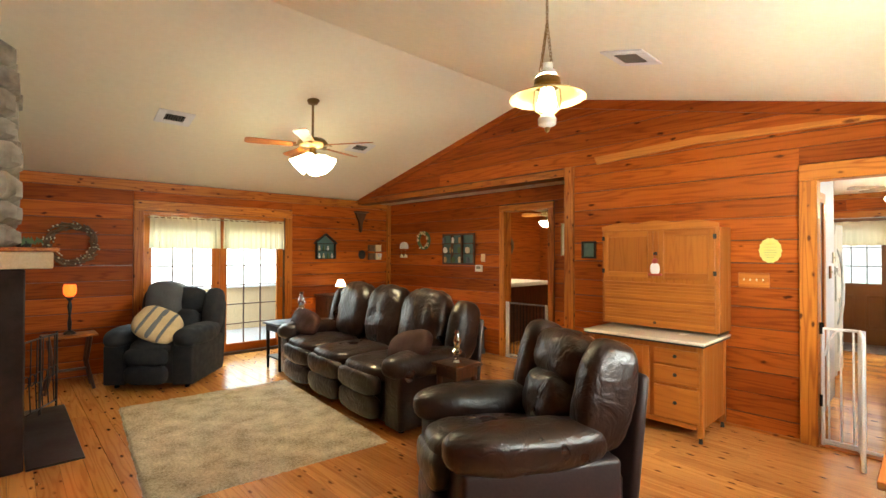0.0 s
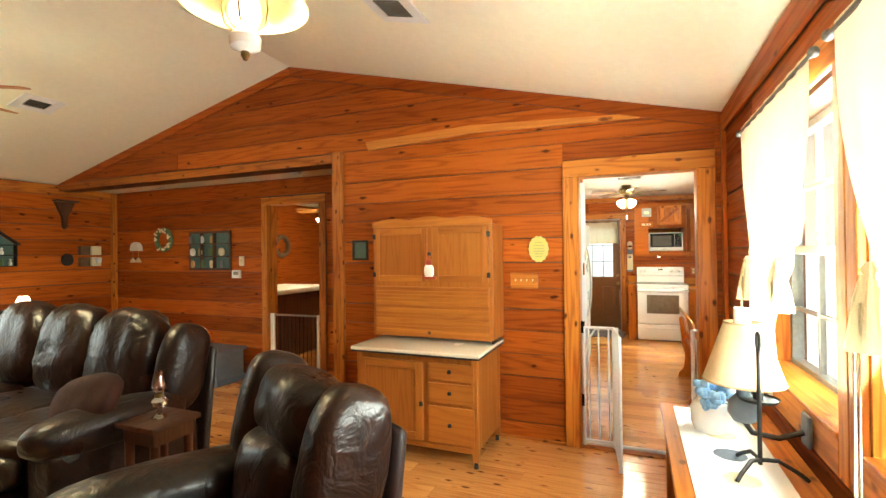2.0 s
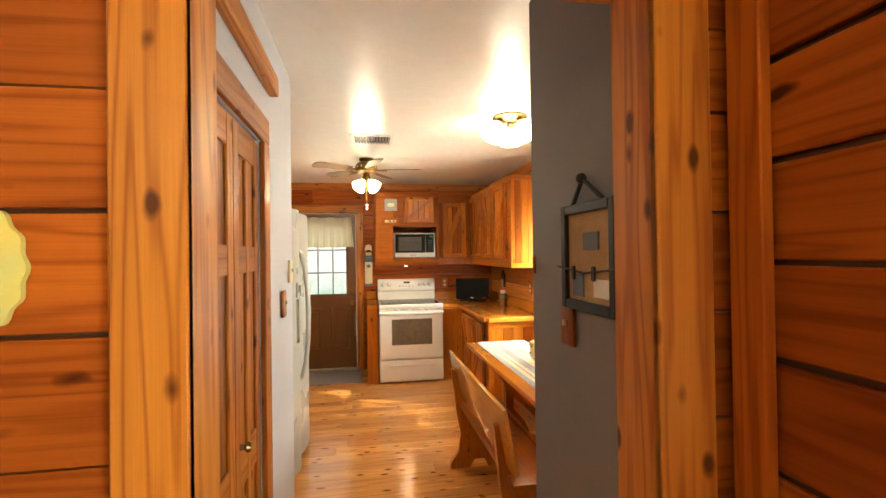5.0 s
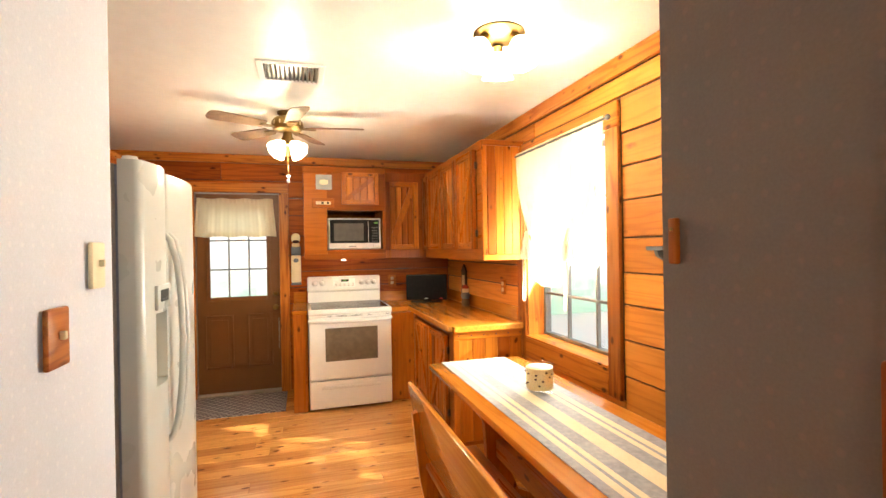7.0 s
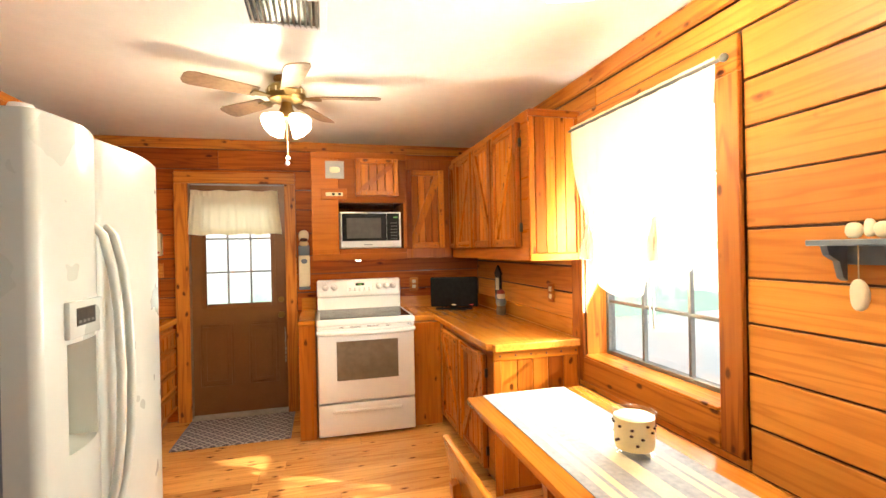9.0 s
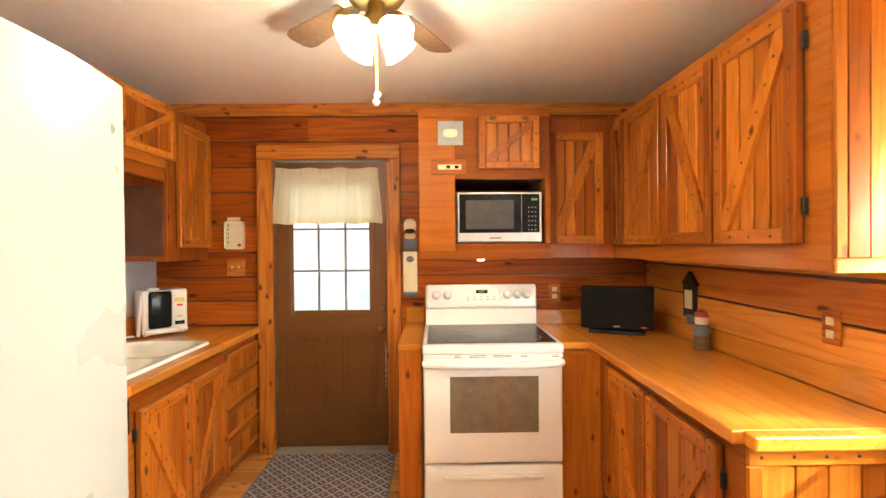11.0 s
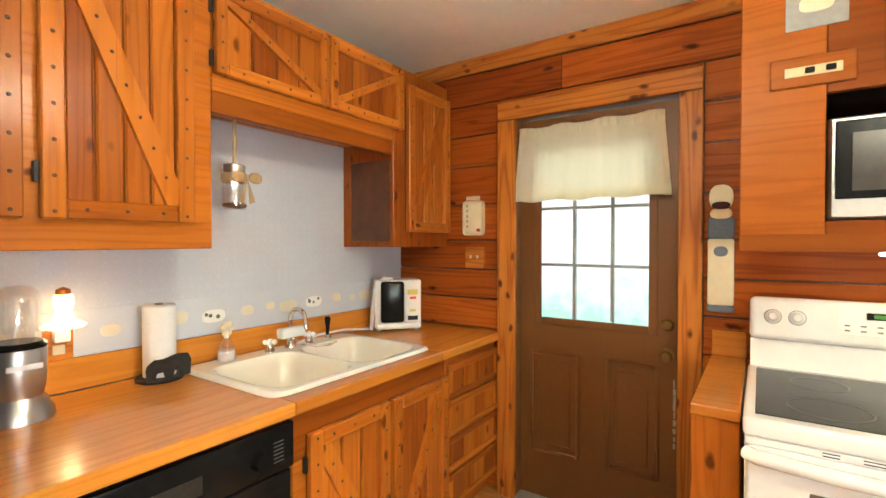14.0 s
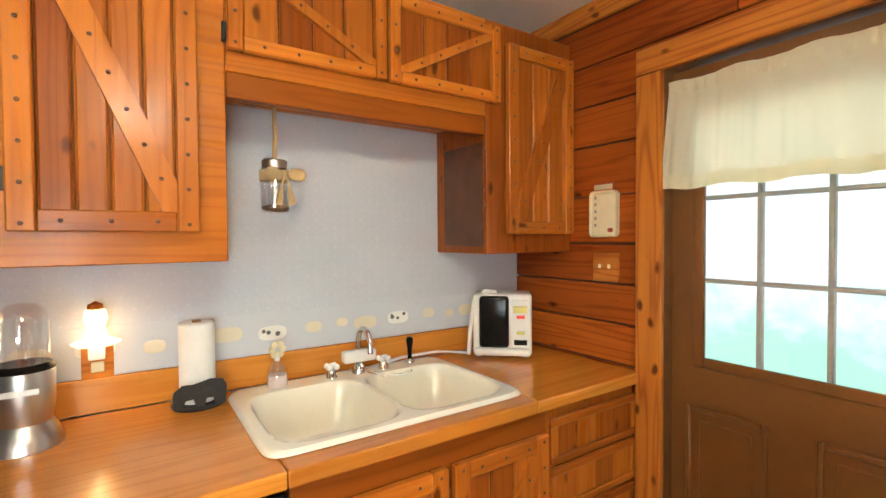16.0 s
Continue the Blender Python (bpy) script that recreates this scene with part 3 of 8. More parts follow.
backdrop_material("haze_white", (0.85, 0.92, 0.85), (1.0, 1.0, 0.98), -1.0, 0.6, 1.7)
backdrop_material("haze_green", (0.50, 0.72, 0.58), (1.0, 1.0, 1.0), 0.1, 1.35, 0.62)
solid("backdrop_south", bx(B(), -14, 40, -9.2, -9.0, -0.1, 4.2), "haze_white", "overexposed bright garden beyond the windows", "backdrop")
solid("backdrop_north", bx(B(), -14, 18, 18.0, 18.2, -0.1, 7.0), "haze_white", "overexposed bright garden beyond the porch", "backdrop")
solid("backdrop_east", bx(B(), 14.0, 14.2, -8.9, 12, -0.1, 7.0), "haze_green", "overexposed green garden beyond the back door", "backdrop")
bm = B()
bx(bm, -60, 80, -60, 70, -0.5, -0.14)
solid("ground", bm, "grass", "mown lawn round the house", "ground")
solid("porch_floor", bx(B(), -1.5, 5.5, YN + 0.2, YN + 2.6, -0.14, -0.03), "porch_concrete", "pale concrete porch slab", "porch")
solid("patio", bx(B(), -3, 24, -9.0, -1.66, -0.14, -0.05), "patio_concrete", "sunlit pale concrete patio", "patio")
# Unseen slab added to block direct sun at the south windows.
solid("porch_roof", bx(B(), -3.0, 5.05, -2.6, YS - 0.2, 2.52, 2.62), "white_paint", "unseen roof slab added to keep sun out of the living room windows", "roof")
# Pale slab added so the ground outside the back door looks washed out.
solid("walkway", bx(B(), KX + 0.25, 14.0, -1.6, 6, -0.14, -0.05), "patio_concrete", "pale slab added behind the house to brighten the ground", "walkway")
solid("floor_base", bx(B(), XW - 0.2, KX + 0.2, KS - 0.2, YN + 0.2, -0.13, -0.012), "dark_wood_y", "dark subfloor under the boards", "floor")
floor = bpy.data.objects["floor_base"]
floor.name = "floor"
solid("floor_bedroom", bx(B(), KX + 0.2, 8.75, KN + 0.2, 6.22, -0.12, -0.003) if KX + 0.2 < 8.75 else bx(B(), XA + 0.15, 8.75, 2.3, 6.22, -0.011, -0.002), "floor_wood", "pine bedroom floor", "floor")


def garden_tree(at, crown_at, radius, leaves, label, seed):
    """Trunk, limbs and a loose crown of leaf sprays."""
    e = thing("tree", at, label, "tree")
    r = random.Random(seed)
    c = Vector(crown_at) - Vector(at)
    part("trunk", tube(B(), [(0, 0, 0), (0.05, -0.03, c.z * 0.3), (c.x * 0.4, c.y * 0.4, c.z * 0.6), (c.x * 0.8, c.y * 0.8, c.z * 0.9)], 0.14, 10), "bark", e)
    for k in range(6):
        a = 2 * math.pi * k / 6
        d = Vector((math.cos(a), math.sin(a), r.uniform(-0.1, 0.6))) * radius * 0.8
        part("limb", tube(B(), [c * 0.75, c * 0.85 + d * 0.4, c + d], 0.04, 6), "bark", e)
    bm = B()
    for _ in range(leaves):
        p = Vector((r.gauss(0, 1), r.gauss(0, 1), r.gauss(0, 0.8)))
        p = c + p.normalized() * radius * r.uniform(0.25, 1.0) ** 0.6 * r.uniform(0.8, 1.1)
        q = Euler((r.uniform(-1.2, 1.2), r.uniform(-1.2, 1.2), r.uniform(0, 6.28))).to_matrix()
        w, h = r.uniform(0.035, 0.06), r.uniform(0.07, 0.12)
        bm.faces.new([bm.verts.new(p + q @ Vector(v)) for v in ((0, -h, 0), (w, 0, 0.01), (0, h, 0), (-w, 0, 0.01))])
    tagged(part("crown", bm, "leaf_green", e), kind="stuff")
    return e


mottled("bark", (0.10, 0.075, 0.055), (0.06, 0.045, 0.035), 0.9, 25.0, 0.6)
garden_tree((4.3, -7.4, -0.14), (4.6, -6.7, 4.6), 1.75, 950, "leafy garden tree beyond the patio, shading the kitchen window", 17)


def jamb(name, axis, p0, p1, a, b, top, t=0.02, material="trim_wood_z"):
    """Lining of a doorway."""
    bm = B()
    for lo, hi, z0, z1 in ((a, a + t, 0, top), (b - t, b, 0, top), (a + t, b - t, top - t, top)):
        if axis == "x":
            bx(bm, p0, p1, lo, hi, z0, z1, 0.002)
        else:
            bx(bm, lo, hi, p0, p1, z0, z1, 0.002)
    return solid(name, bm, material, "pine lining of a doorway", "trim")


def casing(name, axis, face, depth, a, b, z0, z1, wa, wb, wtop, wbot=0.0, label="knotty pine casing"):
    """Flat boards round an opening: a, b, z0, z1 are the inner edges."""
    def one(u0, u1, lo, hi, m):
        bm = B()
        if axis == "x":
            bx(bm, min(face, face + depth), max(face, face + depth), u0, u1, lo, hi, 0.004)
        else:
            bx(bm, u0, u1, min(face, face + depth), max(face, face + depth), lo, hi, 0.004)
        return bm, m
    e = thing(name, (0, 0, 0), label, "trim", kind="structure")
    along = "y" if axis == "x" else "x"
    for key, (bm, m) in (("stile", one(a - wa, a, z0 - (wbot if wbot else 0), z1, "trim_wood_z")), ("stile", one(b, b + wb, z0 - (wbot if wbot else 0), z1, "trim_wood_z")),
                         ("head", one(a - wa, b + wb, z1 + 0.001, z1 + wtop, "trim_wood_" + along))):
        part(key, bm, m, e)
    if wbot:
        bm, m = one(a, b, z0 - wbot, z0, "trim_wood_" + along)
        part("apron", bm, m, e)
    return e


casing("trim_kitchen_door", "x", XE, -0.022, DOOR_K[0], DOOR_K[1], 0, DOOR_K[3], 0.117, 0.115, 0.13)
jamb("door_lining_kitchen", "x", XE - 0.02, XE + 0.13, DOOR_K[0] - 0.02, DOOR_K[1] + 0.02, DOOR_K[3] + 0.02)
casing("trim_bedroom_door", "x", XA, -0.02, BD[0], BD[1], 0, BD[3], 0.09, 0.09, 0.09)
jamb("door_lining_bedroom", "x", XA - 0.018, XA + 0.15, BD[0] - 0.02, BD[1] + 0.02, BD[3] + 0.02)
casing("trim_french_door", "y", YN, -0.022, FD[0], FD[1], 0, FD[3], 0.115, 0.115, 0.13)
casing("trim_back_door", "x", KX - 0.02, -0.02, KD[0], KD[1], 0, KD[3], 0.096, 0.11, 0.10)
jamb("door_lining_back", "x", KX - 0.02, KX + 0.2, KD[0] - 0.02, KD[1] + 0.02, KD[3] + 0.02, material="brown_door_paint")
casing("trim_kitchen_window", "y", KS, 0.024, KW[0], KW[1], KW[2], KW[3], 0.11, 0.12, 0.14, 0.15)
casing("trim_living_window", "y", YS, 0.024, WIN_A[0], WIN_A[1], WIN_A[2], WIN_A[3], 0.075, 0.07, 0.12, 0.12)
casing("trim_living_window", "y", YS, 0.024, WIN_B[0], WIN_B[1], WIN_B[2], WIN_B[3], 0.10, 0.07, 0.12, 0.12)
casing("trim_closet_door", "y", 0.69, -0.02, BF[0], BF[1], 0, BF[3], 0.085, 0.10, 0.10)

# alcove post, beam and gable trims
post = solid("trim_alcove_post", bx(B(), XE - 0.03, XE + 0.2, 2.70, 2.815, 0, 2.462, 0.005), "trim_wood_z", "knotty pine post at the alcove", "trim")
solid("trim_alcove_beam", bx(B(), XE - 0.026, XE + 0.2, 2.816, YN - 0.002, 2.36, 2.445, 0.005), "trim_wood_y", "pine beam over the alcove", "trim")
solid("trim_alcove_corner", bx(B(), XA - 0.06, XA - 0.001, YN - 0.06, YN - 0.001, 0, 2.4, 0.004), "trim_wood_z", "pine corner post", "trim")
bm = B()
prism(bm, [(2.42, 2.445), (2.45, 2.525), (1.43, 2.565), (0.13, 2.505), (0.13, 2.47), (1.43, 2.50)], XE - 0.02, XE + 0.001, "x")
solid("trim_gable_board", bm, "golden_wood_y", "pale pine board across the gable", "trim")
for a, b, nm in ((YS, RIDGE_Y, "trim_gable_south"), (RIDGE_Y, YN, "trim_gable_north")):
    w = 0.10 if nm.endswith("south") else 0.085
    bm = prism(B(), [(a, roof_z(a) - w), (b, roof_z(b) - w), (b, roof_z(b) - 0.003), (a, roof_z(a) - 0.003)], XE - 0.024, XE + 0.001, "x")
    solid(nm, bm, "wall_wood_y", "sloping cedar trim under the ceiling", "trim")
solid("trim_north_top", bx(B(), XW, XA, YN - 0.022, YN - 0.001, 2.30, 2.43, 0.003), "trim_wood_x", "knotty pine board under the ceiling", "trim")
solid("trim_south_top", bx(B(), XW, XE, YS + 0.001, YS + 0.022, 2.30, 2.44, 0.003), "wall_wood_x", "cedar board under the ceiling", "trim")
solid("trim_corner_living", bx(B(), XE - 0.10, XE - 0.024, YS + 0.001, YS + 0.026, 0, 2.30, 0.003), "wall_wood_z", "cedar corner board", "trim")
solid("trim_kitchen_east_top", bx(B(), KX - 0.024, KX - 0.001, KS, KN, KZ - 0.09, KZ - 0.002, 0.003), "trim_wood_y", "knotty pine board under the ceiling", "trim")
solid("trim_kitchen_south_top", bx(B(), 5.28, KX - 0.03, KS + 0.001, KS + 0.024, KZ - 0.10, KZ - 0.002, 0.003), "trim_wood_x", "knotty pine board under the ceiling", "trim")
solid("trim_hall_rail", bx(B(), 4.52, 5.62, 0.65, 0.689, 2.20, 2.28, 0.004), "trim_wood_x", "pine rail high on the hall wall", "trim")
bm = B()
bx(bm, XE - 0.014, XE - 0.001, 0.69, 2.69, 0.0, 0.025, 0.002)
solid("trim_floor_east", bm, "trim_wood_y", "low pine strip along the floor", "trim")
solid("threshold_kitchen", bx(B(), XE - 0.01, XE + 0.14, DOOR_K[0], DOOR_K[1], 0.0, 0.012, 0.004), "trim_wood_y", "worn pine threshold", "trim")
solid("threshold_back", bx(B(), KX - 0.05, KX + 0.16, KD[0], KD[1], 0.0, 0.03, 0.006), "tile_threshold", "worn metal and concrete threshold", "trim")

# ---- kitchen cabinets ----
def barn_door(parent, x, z, w, h, brace="\\", y=0.0, planks=4, hinges=None, wood_name="cab_wood", rivets=True):
    """A board door with a riveted frame and a slanting brace; x, z: lower left corner, seen from the front."""
    door = part("door", bx(B(), x + 0.004, x + w - 0.004, y - 0.008, y - 0.001, z + 0.004, z + h - 0.004), "groove_wood_z", parent)
    s = 0.054 if w > 0.3 and h > 0.5 else 0.042
    pw = (w - 2 * s) / planks
    for i in range(planks):
        part("plank", bx(B(), x + s + i * pw + 0.0026, x + s + (i + 1) * pw - 0.0026, y - 0.018, y - 0.0085, z + s - 0.01, z + h - s + 0.01, 0.006), wood_name + "_z", door, smooth=False)
    f = y - 0.036
    for a in (x, x + w - s):
        part("stile", bx(B(), a, a + s, f, y - 0.0085, z, z + h, 0.004), wood_name + "_z", door, smooth=False)
    for a in (z, z + h - s):
        part("rail", bx(B(), x + s + 0.0006, x + w - s - 0.0006, f + 0.001, y - 0.0085, a, a + s, 0.004), wood_name + "_x", door, smooth=False)
    x0, x1, z0, z1 = x + s, x + w - s, z + s, z + h - s
    ends = ((x0, z1), (x1, z0)) if brace == "\\" else ((x0, z0), (x1, z1))
    d = Vector((ends[1][0] - ends[0][0], 0, ends[1][1] - ends[0][1]))
    a, b = Vector((ends[0][0], 0, ends[0][1])), Vector((ends[1][0], 0, ends[1][1]))
    hx = 0.034
    vz = hx * abs(d.z) / max(abs(d.x), 0.01)
    if brace == "\\":
        poly = [(x0, z1), (x0 + hx, z1), (x1, z0 + vz), (x1, z0), (x1 - hx, z0), (x0, z1 - vz)]
    else:
        poly = [(x0, z0), (x0, z0 + vz), (x1 - hx, z1), (x1, z1), (x1, z1 - vz), (x0 + hx, z0)]
    part("brace", prism(B(), poly, f + 0.002, y - 0.0165), wood_name + "_z", door, smooth=False)
    if rivets:
        bm = B()
        count = max(3, round(h / 0.085))
        for i in range(count):
            zz = z + 0.02 + (h - 0.04) * i / (count - 1)
            for a2 in (x + s / 2, x + w - s / 2):
                ball(bm, (a2, f - 0.001, zz), 0.0055, 1, 0.6, 1, 8)
        cw = max(2, round(w / 0.1))
        for i in range(1, cw):
            for zz in (z + s / 2, z + h - s / 2):
                ball(bm, (x + w * i / cw, f - 0.001, zz), 0.0055, 1, 0.6, 1, 8)
        nb = max(3, round(d.length / 0.09))
        for i in range(1, nb):
            q = a.lerp(b, i / nb)
            ball(bm, (q.x, f + 0.001, q.z), 0.0055, 1, 0.6, 1, 8)
        tagged(part("rivets", bm, "aged_rivet", door, "small dark rivets"), kind="stuff")
    if hinges:
        for zz in ((z + h * 0.12, z + h * 0.80) if h > 0.5 else (z + h * 0.08, z + h * 0.68)):
            hx0 = x - 0.012 if hinges == "l" else x + w + 0.002
            part("hinge", bx(B(), hx0, hx0 + 0.012, y - 0.02, y - 0.002, zz, zz + 0.055, 0.002), "black_iron", door, "aged dark hinge")
    return door


def drawer_front(parent, x, z, w, h, y=0.0, wood_name="cab_wood", knob=None, boards=4):
    d = part("drawer", bx(B(), x, x + w, y - 0.012, y - 0.001, z, z + h, 0.002), wood_name + "_x", parent)
    s = 0.03
    for a in (z, z + h - s):
        part("rail", bx(B(), x, x + w, y - 0.024, y - 0.0125, a, a + s, 0.004), wood_name + "_x", d, smooth=False)
    for a in (x, x + w - s):
        part("stile", bx(B(), a, a + s, y - 0.0235, y - 0.0125, z + s + 0.0005, z + h - s - 0.0005, 0.003), wood_name + "_z", d, smooth=False)
    pw = (w - 2 * s) / boards
    for i in range(boards):
        part("plank", bx(B(), x + s + i * pw + 0.001, x + s + (i + 1) * pw - 0.001, y - 0.017, y - 0.0125, z + s, z + h - s, 0.002), wood_name + "_z", d, smooth=False)
    return d


def cabinet(name, at, turn, w, d, h, label, toe=0.0, wood_name="cab_wood", group=""):
    e = thing(name, at, label, "cabinet", turn, group)
    bm = B()
    bx(bm, 0, w, 0, d, toe, h, 0.003)
    if toe:
        bx(bm, 0.002, w - 0.002, 0.06, d, 0, toe)
    part("body", bm, wood_name + ("_x" if w > h else "_z"), e, smooth=False)
    return e


NF, BFY = 1.69, 1.36
G1, G2 = "barn-door wall cabinets", "barn-door base cabinets"
c = cabinet("wall_cabinet", (7.50, NF, 1.398), 0, 0.96, KN - NF - 0.002, 0.947, "orange pine wall cabinet with riveted barn doors", group=G1)
barn_door(c, 0.03, 0.085, 0.42, 0.80, "/", planks=4, hinges="l")
barn_door(c, 0.485, 0.085, 0.40, 0.80, "\\", planks=4, hinges="l")
c = cabinet("wall_cabinet", (8.462, NF, 1.95), 0, 0.966, KN - NF - 0.002, 0.395, "low pine wall cabinet over the sink with two barn doors", group=G1)
barn_door(c, 0.0, 0.055, 0.505, 0.305, "\\", planks=4, hinges="l")
barn_door(c, 0.518, 0.055, 0.50, 0.305, "/", planks=4)
part("valance_board", bx(B(), 0.0, 0.96, 0.001, 0.03, -0.075, -0.001, 0.003), "ply_wood_x", c)
c = cabinet("wall_cabinet", (9.43, NF, 1.394), 0, 0.503, KN - NF - 0.002, 0.951, "narrow pine wall cabinet in the corner by the back door", group=G1)
barn_door(c, 0.094, 0.082, 0.395, 0.785, "/", planks=3)
# Raised panel in a darker brown than the cabinet body.
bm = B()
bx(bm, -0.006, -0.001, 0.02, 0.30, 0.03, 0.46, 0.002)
part("side_panel", bm, "dark_brown_panel", c, "dark brown side panel")
bm = B()
for i in range(6):
    ball(bm, (-0.004, 0.012, 0.05 + i * 0.075), 0.005, 0.6, 1, 1, 8)
    if i < 5:
        ball(bm, (-0.004, 0.05 + i * 0.06, 0.018), 0.005, 0.6, 1, 1, 8)
tagged(part("rivets", bm, "dark_wood_x", c), kind="stuff")
# over the fridge
c = cabinet("wall_cabinet", (6.35, NF, 1.86), 0, 1.145, KN - NF - 0.002, 0.485, "pine cabinet above the fridge", group=G1)

c = cabinet("base_cabinet", (7.70, BFY, 0), 0, 0.222, 0.66, 0.868, "pine base cabinet beside the fridge", 0.1, group=G2)
barn_door(c, 0.015, 0.13, 0.19, 0.66, "/", planks=2)
c = cabinet("base_cabinet", (8.535, BFY, 0), 0, 0.885, 0.66, 0.70, "pine sink base with two riveted barn doors", 0.1, group=G2)
part("face_rail", bx(B(), 0, 0.885, 0, 0.03, 0.70, 0.868, 0.002), "cab_wood_x", c)
barn_door(c, 0.05, 0.13, 0.40, 0.655, "\\", planks=3, hinges="l")
barn_door(c, 0.475, 0.13, 0.395, 0.655, "/", planks=3)
c = cabinet("drawer_cabinet", (9.422, BFY, 0), 0, 0.505, 0.66, 0.868, "pine cabinet with four plank-fronted drawers", 0.1, group=G2)
for i in range(4):
    drawer_front(c, 0.012, 0.125 + i * 0.178, 0.485, 0.165)

# back wall: tall hood cabinet round the microwave
HX, HY = 9.39, 0.167
c = thing("microwave_cabinet", (HX, HY, 1.39), "reddish pine hood cabinet with a microwave niche", "cabinet", -90)
W, D, H = 0.792, KX - HX - 0.002, 0.905
for nm, x0, x1, y0, z0, z1 in (("side_panel", 0, 0.219, 0, 0.0, H), ("top_panel", 0.2195, W, 0, 0.482, H), ("bottom_panel", 0.2195, W, 0, 0.0, 0.096),
                              ("side_panel", 0.762, W, 0, 0.0965, 0.4815), ("back_panel", 0.2195, 0.7615, D - 0.02, 0.0965, 0.4815)):
    part(nm, bx(B(), x0, x1, y0, D, z0, z1, 0.003), "ply_wood_x", c, smooth=False)
for z0, z1 in ((0.0, 0.055), (0.85, H)):
    part("trim_rail", bx(B(), -0.001, W + 0.001, -0.006, -0.0005, z0, z1, 0.002), "ply_wood_x", c)
# Black sheet under the niche top: the gap's shade made as a part.
part("niche_lining", bx(B(), 0.222, 0.760, 0.02, D - 0.021, 0.4785, 0.481), "black_plastic", c)
barn_door(c, 0.358, 0.54, 0.363, 0.315, "/", planks=4)
p = part("notice", bx(B(), 0.116, 0.268, -0.004, -0.0005, 0.685, 0.83, 0.001), "pane_bar", c, "grey-blue papered panel with a cream patch")
part("patch", cushion(B(), (0.192, -0.005, 0.757), (0.085, 0.003, 0.05), 3, cuts=5), "cream_paint", p)
p = part("control_plate", bx(B(), 0.078, 0.288, -0.012, -0.0005, 0.508, 0.60, 0.003), "ply_wood_x", c)
part("switch_strip", bx(B(), 0.115, 0.255, -0.017, -0.0125, 0.538, 0.568, 0.002), "shade_cloth", p)
for k in (0.165, 0.215):
    part("rocker", bx(B(), k, k + 0.024, -0.022, -0.0175, 0.544, 0.562, 0.002), "black_plastic", p)
part("hood_lamp", bx(B(), 0.36, 0.40, 0.1, 0.13, -0.012, -0.001, 0.003), "lit_glass", c)

m = thing("microwave", (HX + 0.012, HY - 0.226, 1.488), "stainless steel microwave oven in its wall niche", "microwave", -90)
bm = bx(B(), 0, 0.522, 0.02, 0.40, 0, 0.312, 0.006)
part("case", bm, "steel", m, smooth=False)
part("front_frame", bx(B(), 0.004, 0.518, 0.004, 0.0195, 0.004, 0.308, 0.005), "steel", m, smooth=False)
part("door_glass", bx(B(), 0.016, 0.392, -0.001, 0.0035, 0.062, 0.296, 0.003), "black_plastic", m, smooth=False)
part("window", bx(B(), 0.055, 0.345, -0.003, -0.0015, 0.085, 0.258, 0.001), "mesh_glass", m, "grey mesh window", smooth=False)
p = part("control_panel", bx(B(), 0.3945, 0.502, -0.001, 0.0035, 0.062, 0.296, 0.003), "black_plastic", m, smooth=False)
part("open_button", bx(B(), 0.44, 0.50, -0.002, 0.0035, 0.016, 0.05, 0.003), "steel", m, smooth=False)
part("clock", bx(B(), 0.452, 0.488, -0.003, -0.0015, 0.256, 0.268), "led_green", p, "green lit clock digits", smooth=False)
bm = B()
for i in range(6):
    for j in range(3):
        bx(bm, 0.432 + j * 0.02, 0.440 + j * 0.02, -0.0028, -0.0015, 0.075 + i * 0.027, 0.082 + i * 0.027)
part("buttons", bm, "grey_iron", p, smooth=False)
part("maker_mark", bx(B(), 0.20, 0.27, 0.0, 0.0035, 0.026, 0.034), "grey_iron", m, smooth=False)

# corner and south wall cabinets
c = cabinet("wall_cabinet", (9.62, -0.626, 1.387), -90, 0.475, KX - 9.62 - 0.002, 0.91, "pine corner wall cabinet with one barn door", group=G1)
barn_door(c, 0.03, 0.09, 0.36, 0.72, "/", planks=4)
SY = -1.10
c = cabinet("wall_cabinet", (9.618, SY, 1.387), 180, 1.668, SY - KS - 0.002, 0.905, "long row of pine wall cabinet with four barn doors", group=G1)
for x0, w, br in ((0.02, 0.20, "\\"), (0.236, 0.43, "/"), (0.70, 0.42, "\\"), (1.138, 0.436, "/")):
    barn_door(c, x0, 0.085, w, 0.765, br, planks=3 if w < 0.3 else 4, hinges="r" if x0 > 1 else None)
for i in range(4):
    yy = 0.045 + i * 0.066
    part("end_plank", bx(B(), 1.669, 1.676, yy, yy + 0.064, 0.045, 0.86, 0.002), "cab_wood_z", c, smooth=False)
for z0 in (0.0, 0.862):
    part("end_rail", bx(B(), 1.669, 1.684, 0.0, 0.346, z0, z0 + 0.043, 0.004), "cab_wood_y", c, smooth=False)
for y0 in (0.0, 0.31):
    part("end_stile", bx(B(), 1.669, 1.684, y0, y0 + 0.036, 0.0435, 0.8615, 0.004), "cab_wood_z", c, smooth=False)

c = cabinet("base_cabinet", (9.93, -0.872, 0), 180, 1.93, -0.872 - KS - 0.002, 0.858, "pine base cabinet with barn doors under the wooden worktop", 0.1, group=G2)
barn_door(c, 0.83, 0.12, 0.48, 0.70, "\\", planks=4)
barn_door(c, 1.33, 0.12, 0.505, 0.70, "/", planks=4, hinges="r")
part("corner_board", bx(B(), 0.60, 0.82, -0.012, -0.001, 0.11, 0.84, 0.003), "cab_wood_z", c, smooth=False)
for i in range(5):
    yy = 0.05 + i * 0.103
    part("end_plank", bx(B(), 1.931, 1.938, yy, yy + 0.10, 0.03, 0.80, 0.003), "cab_wood_z", c, smooth=False)
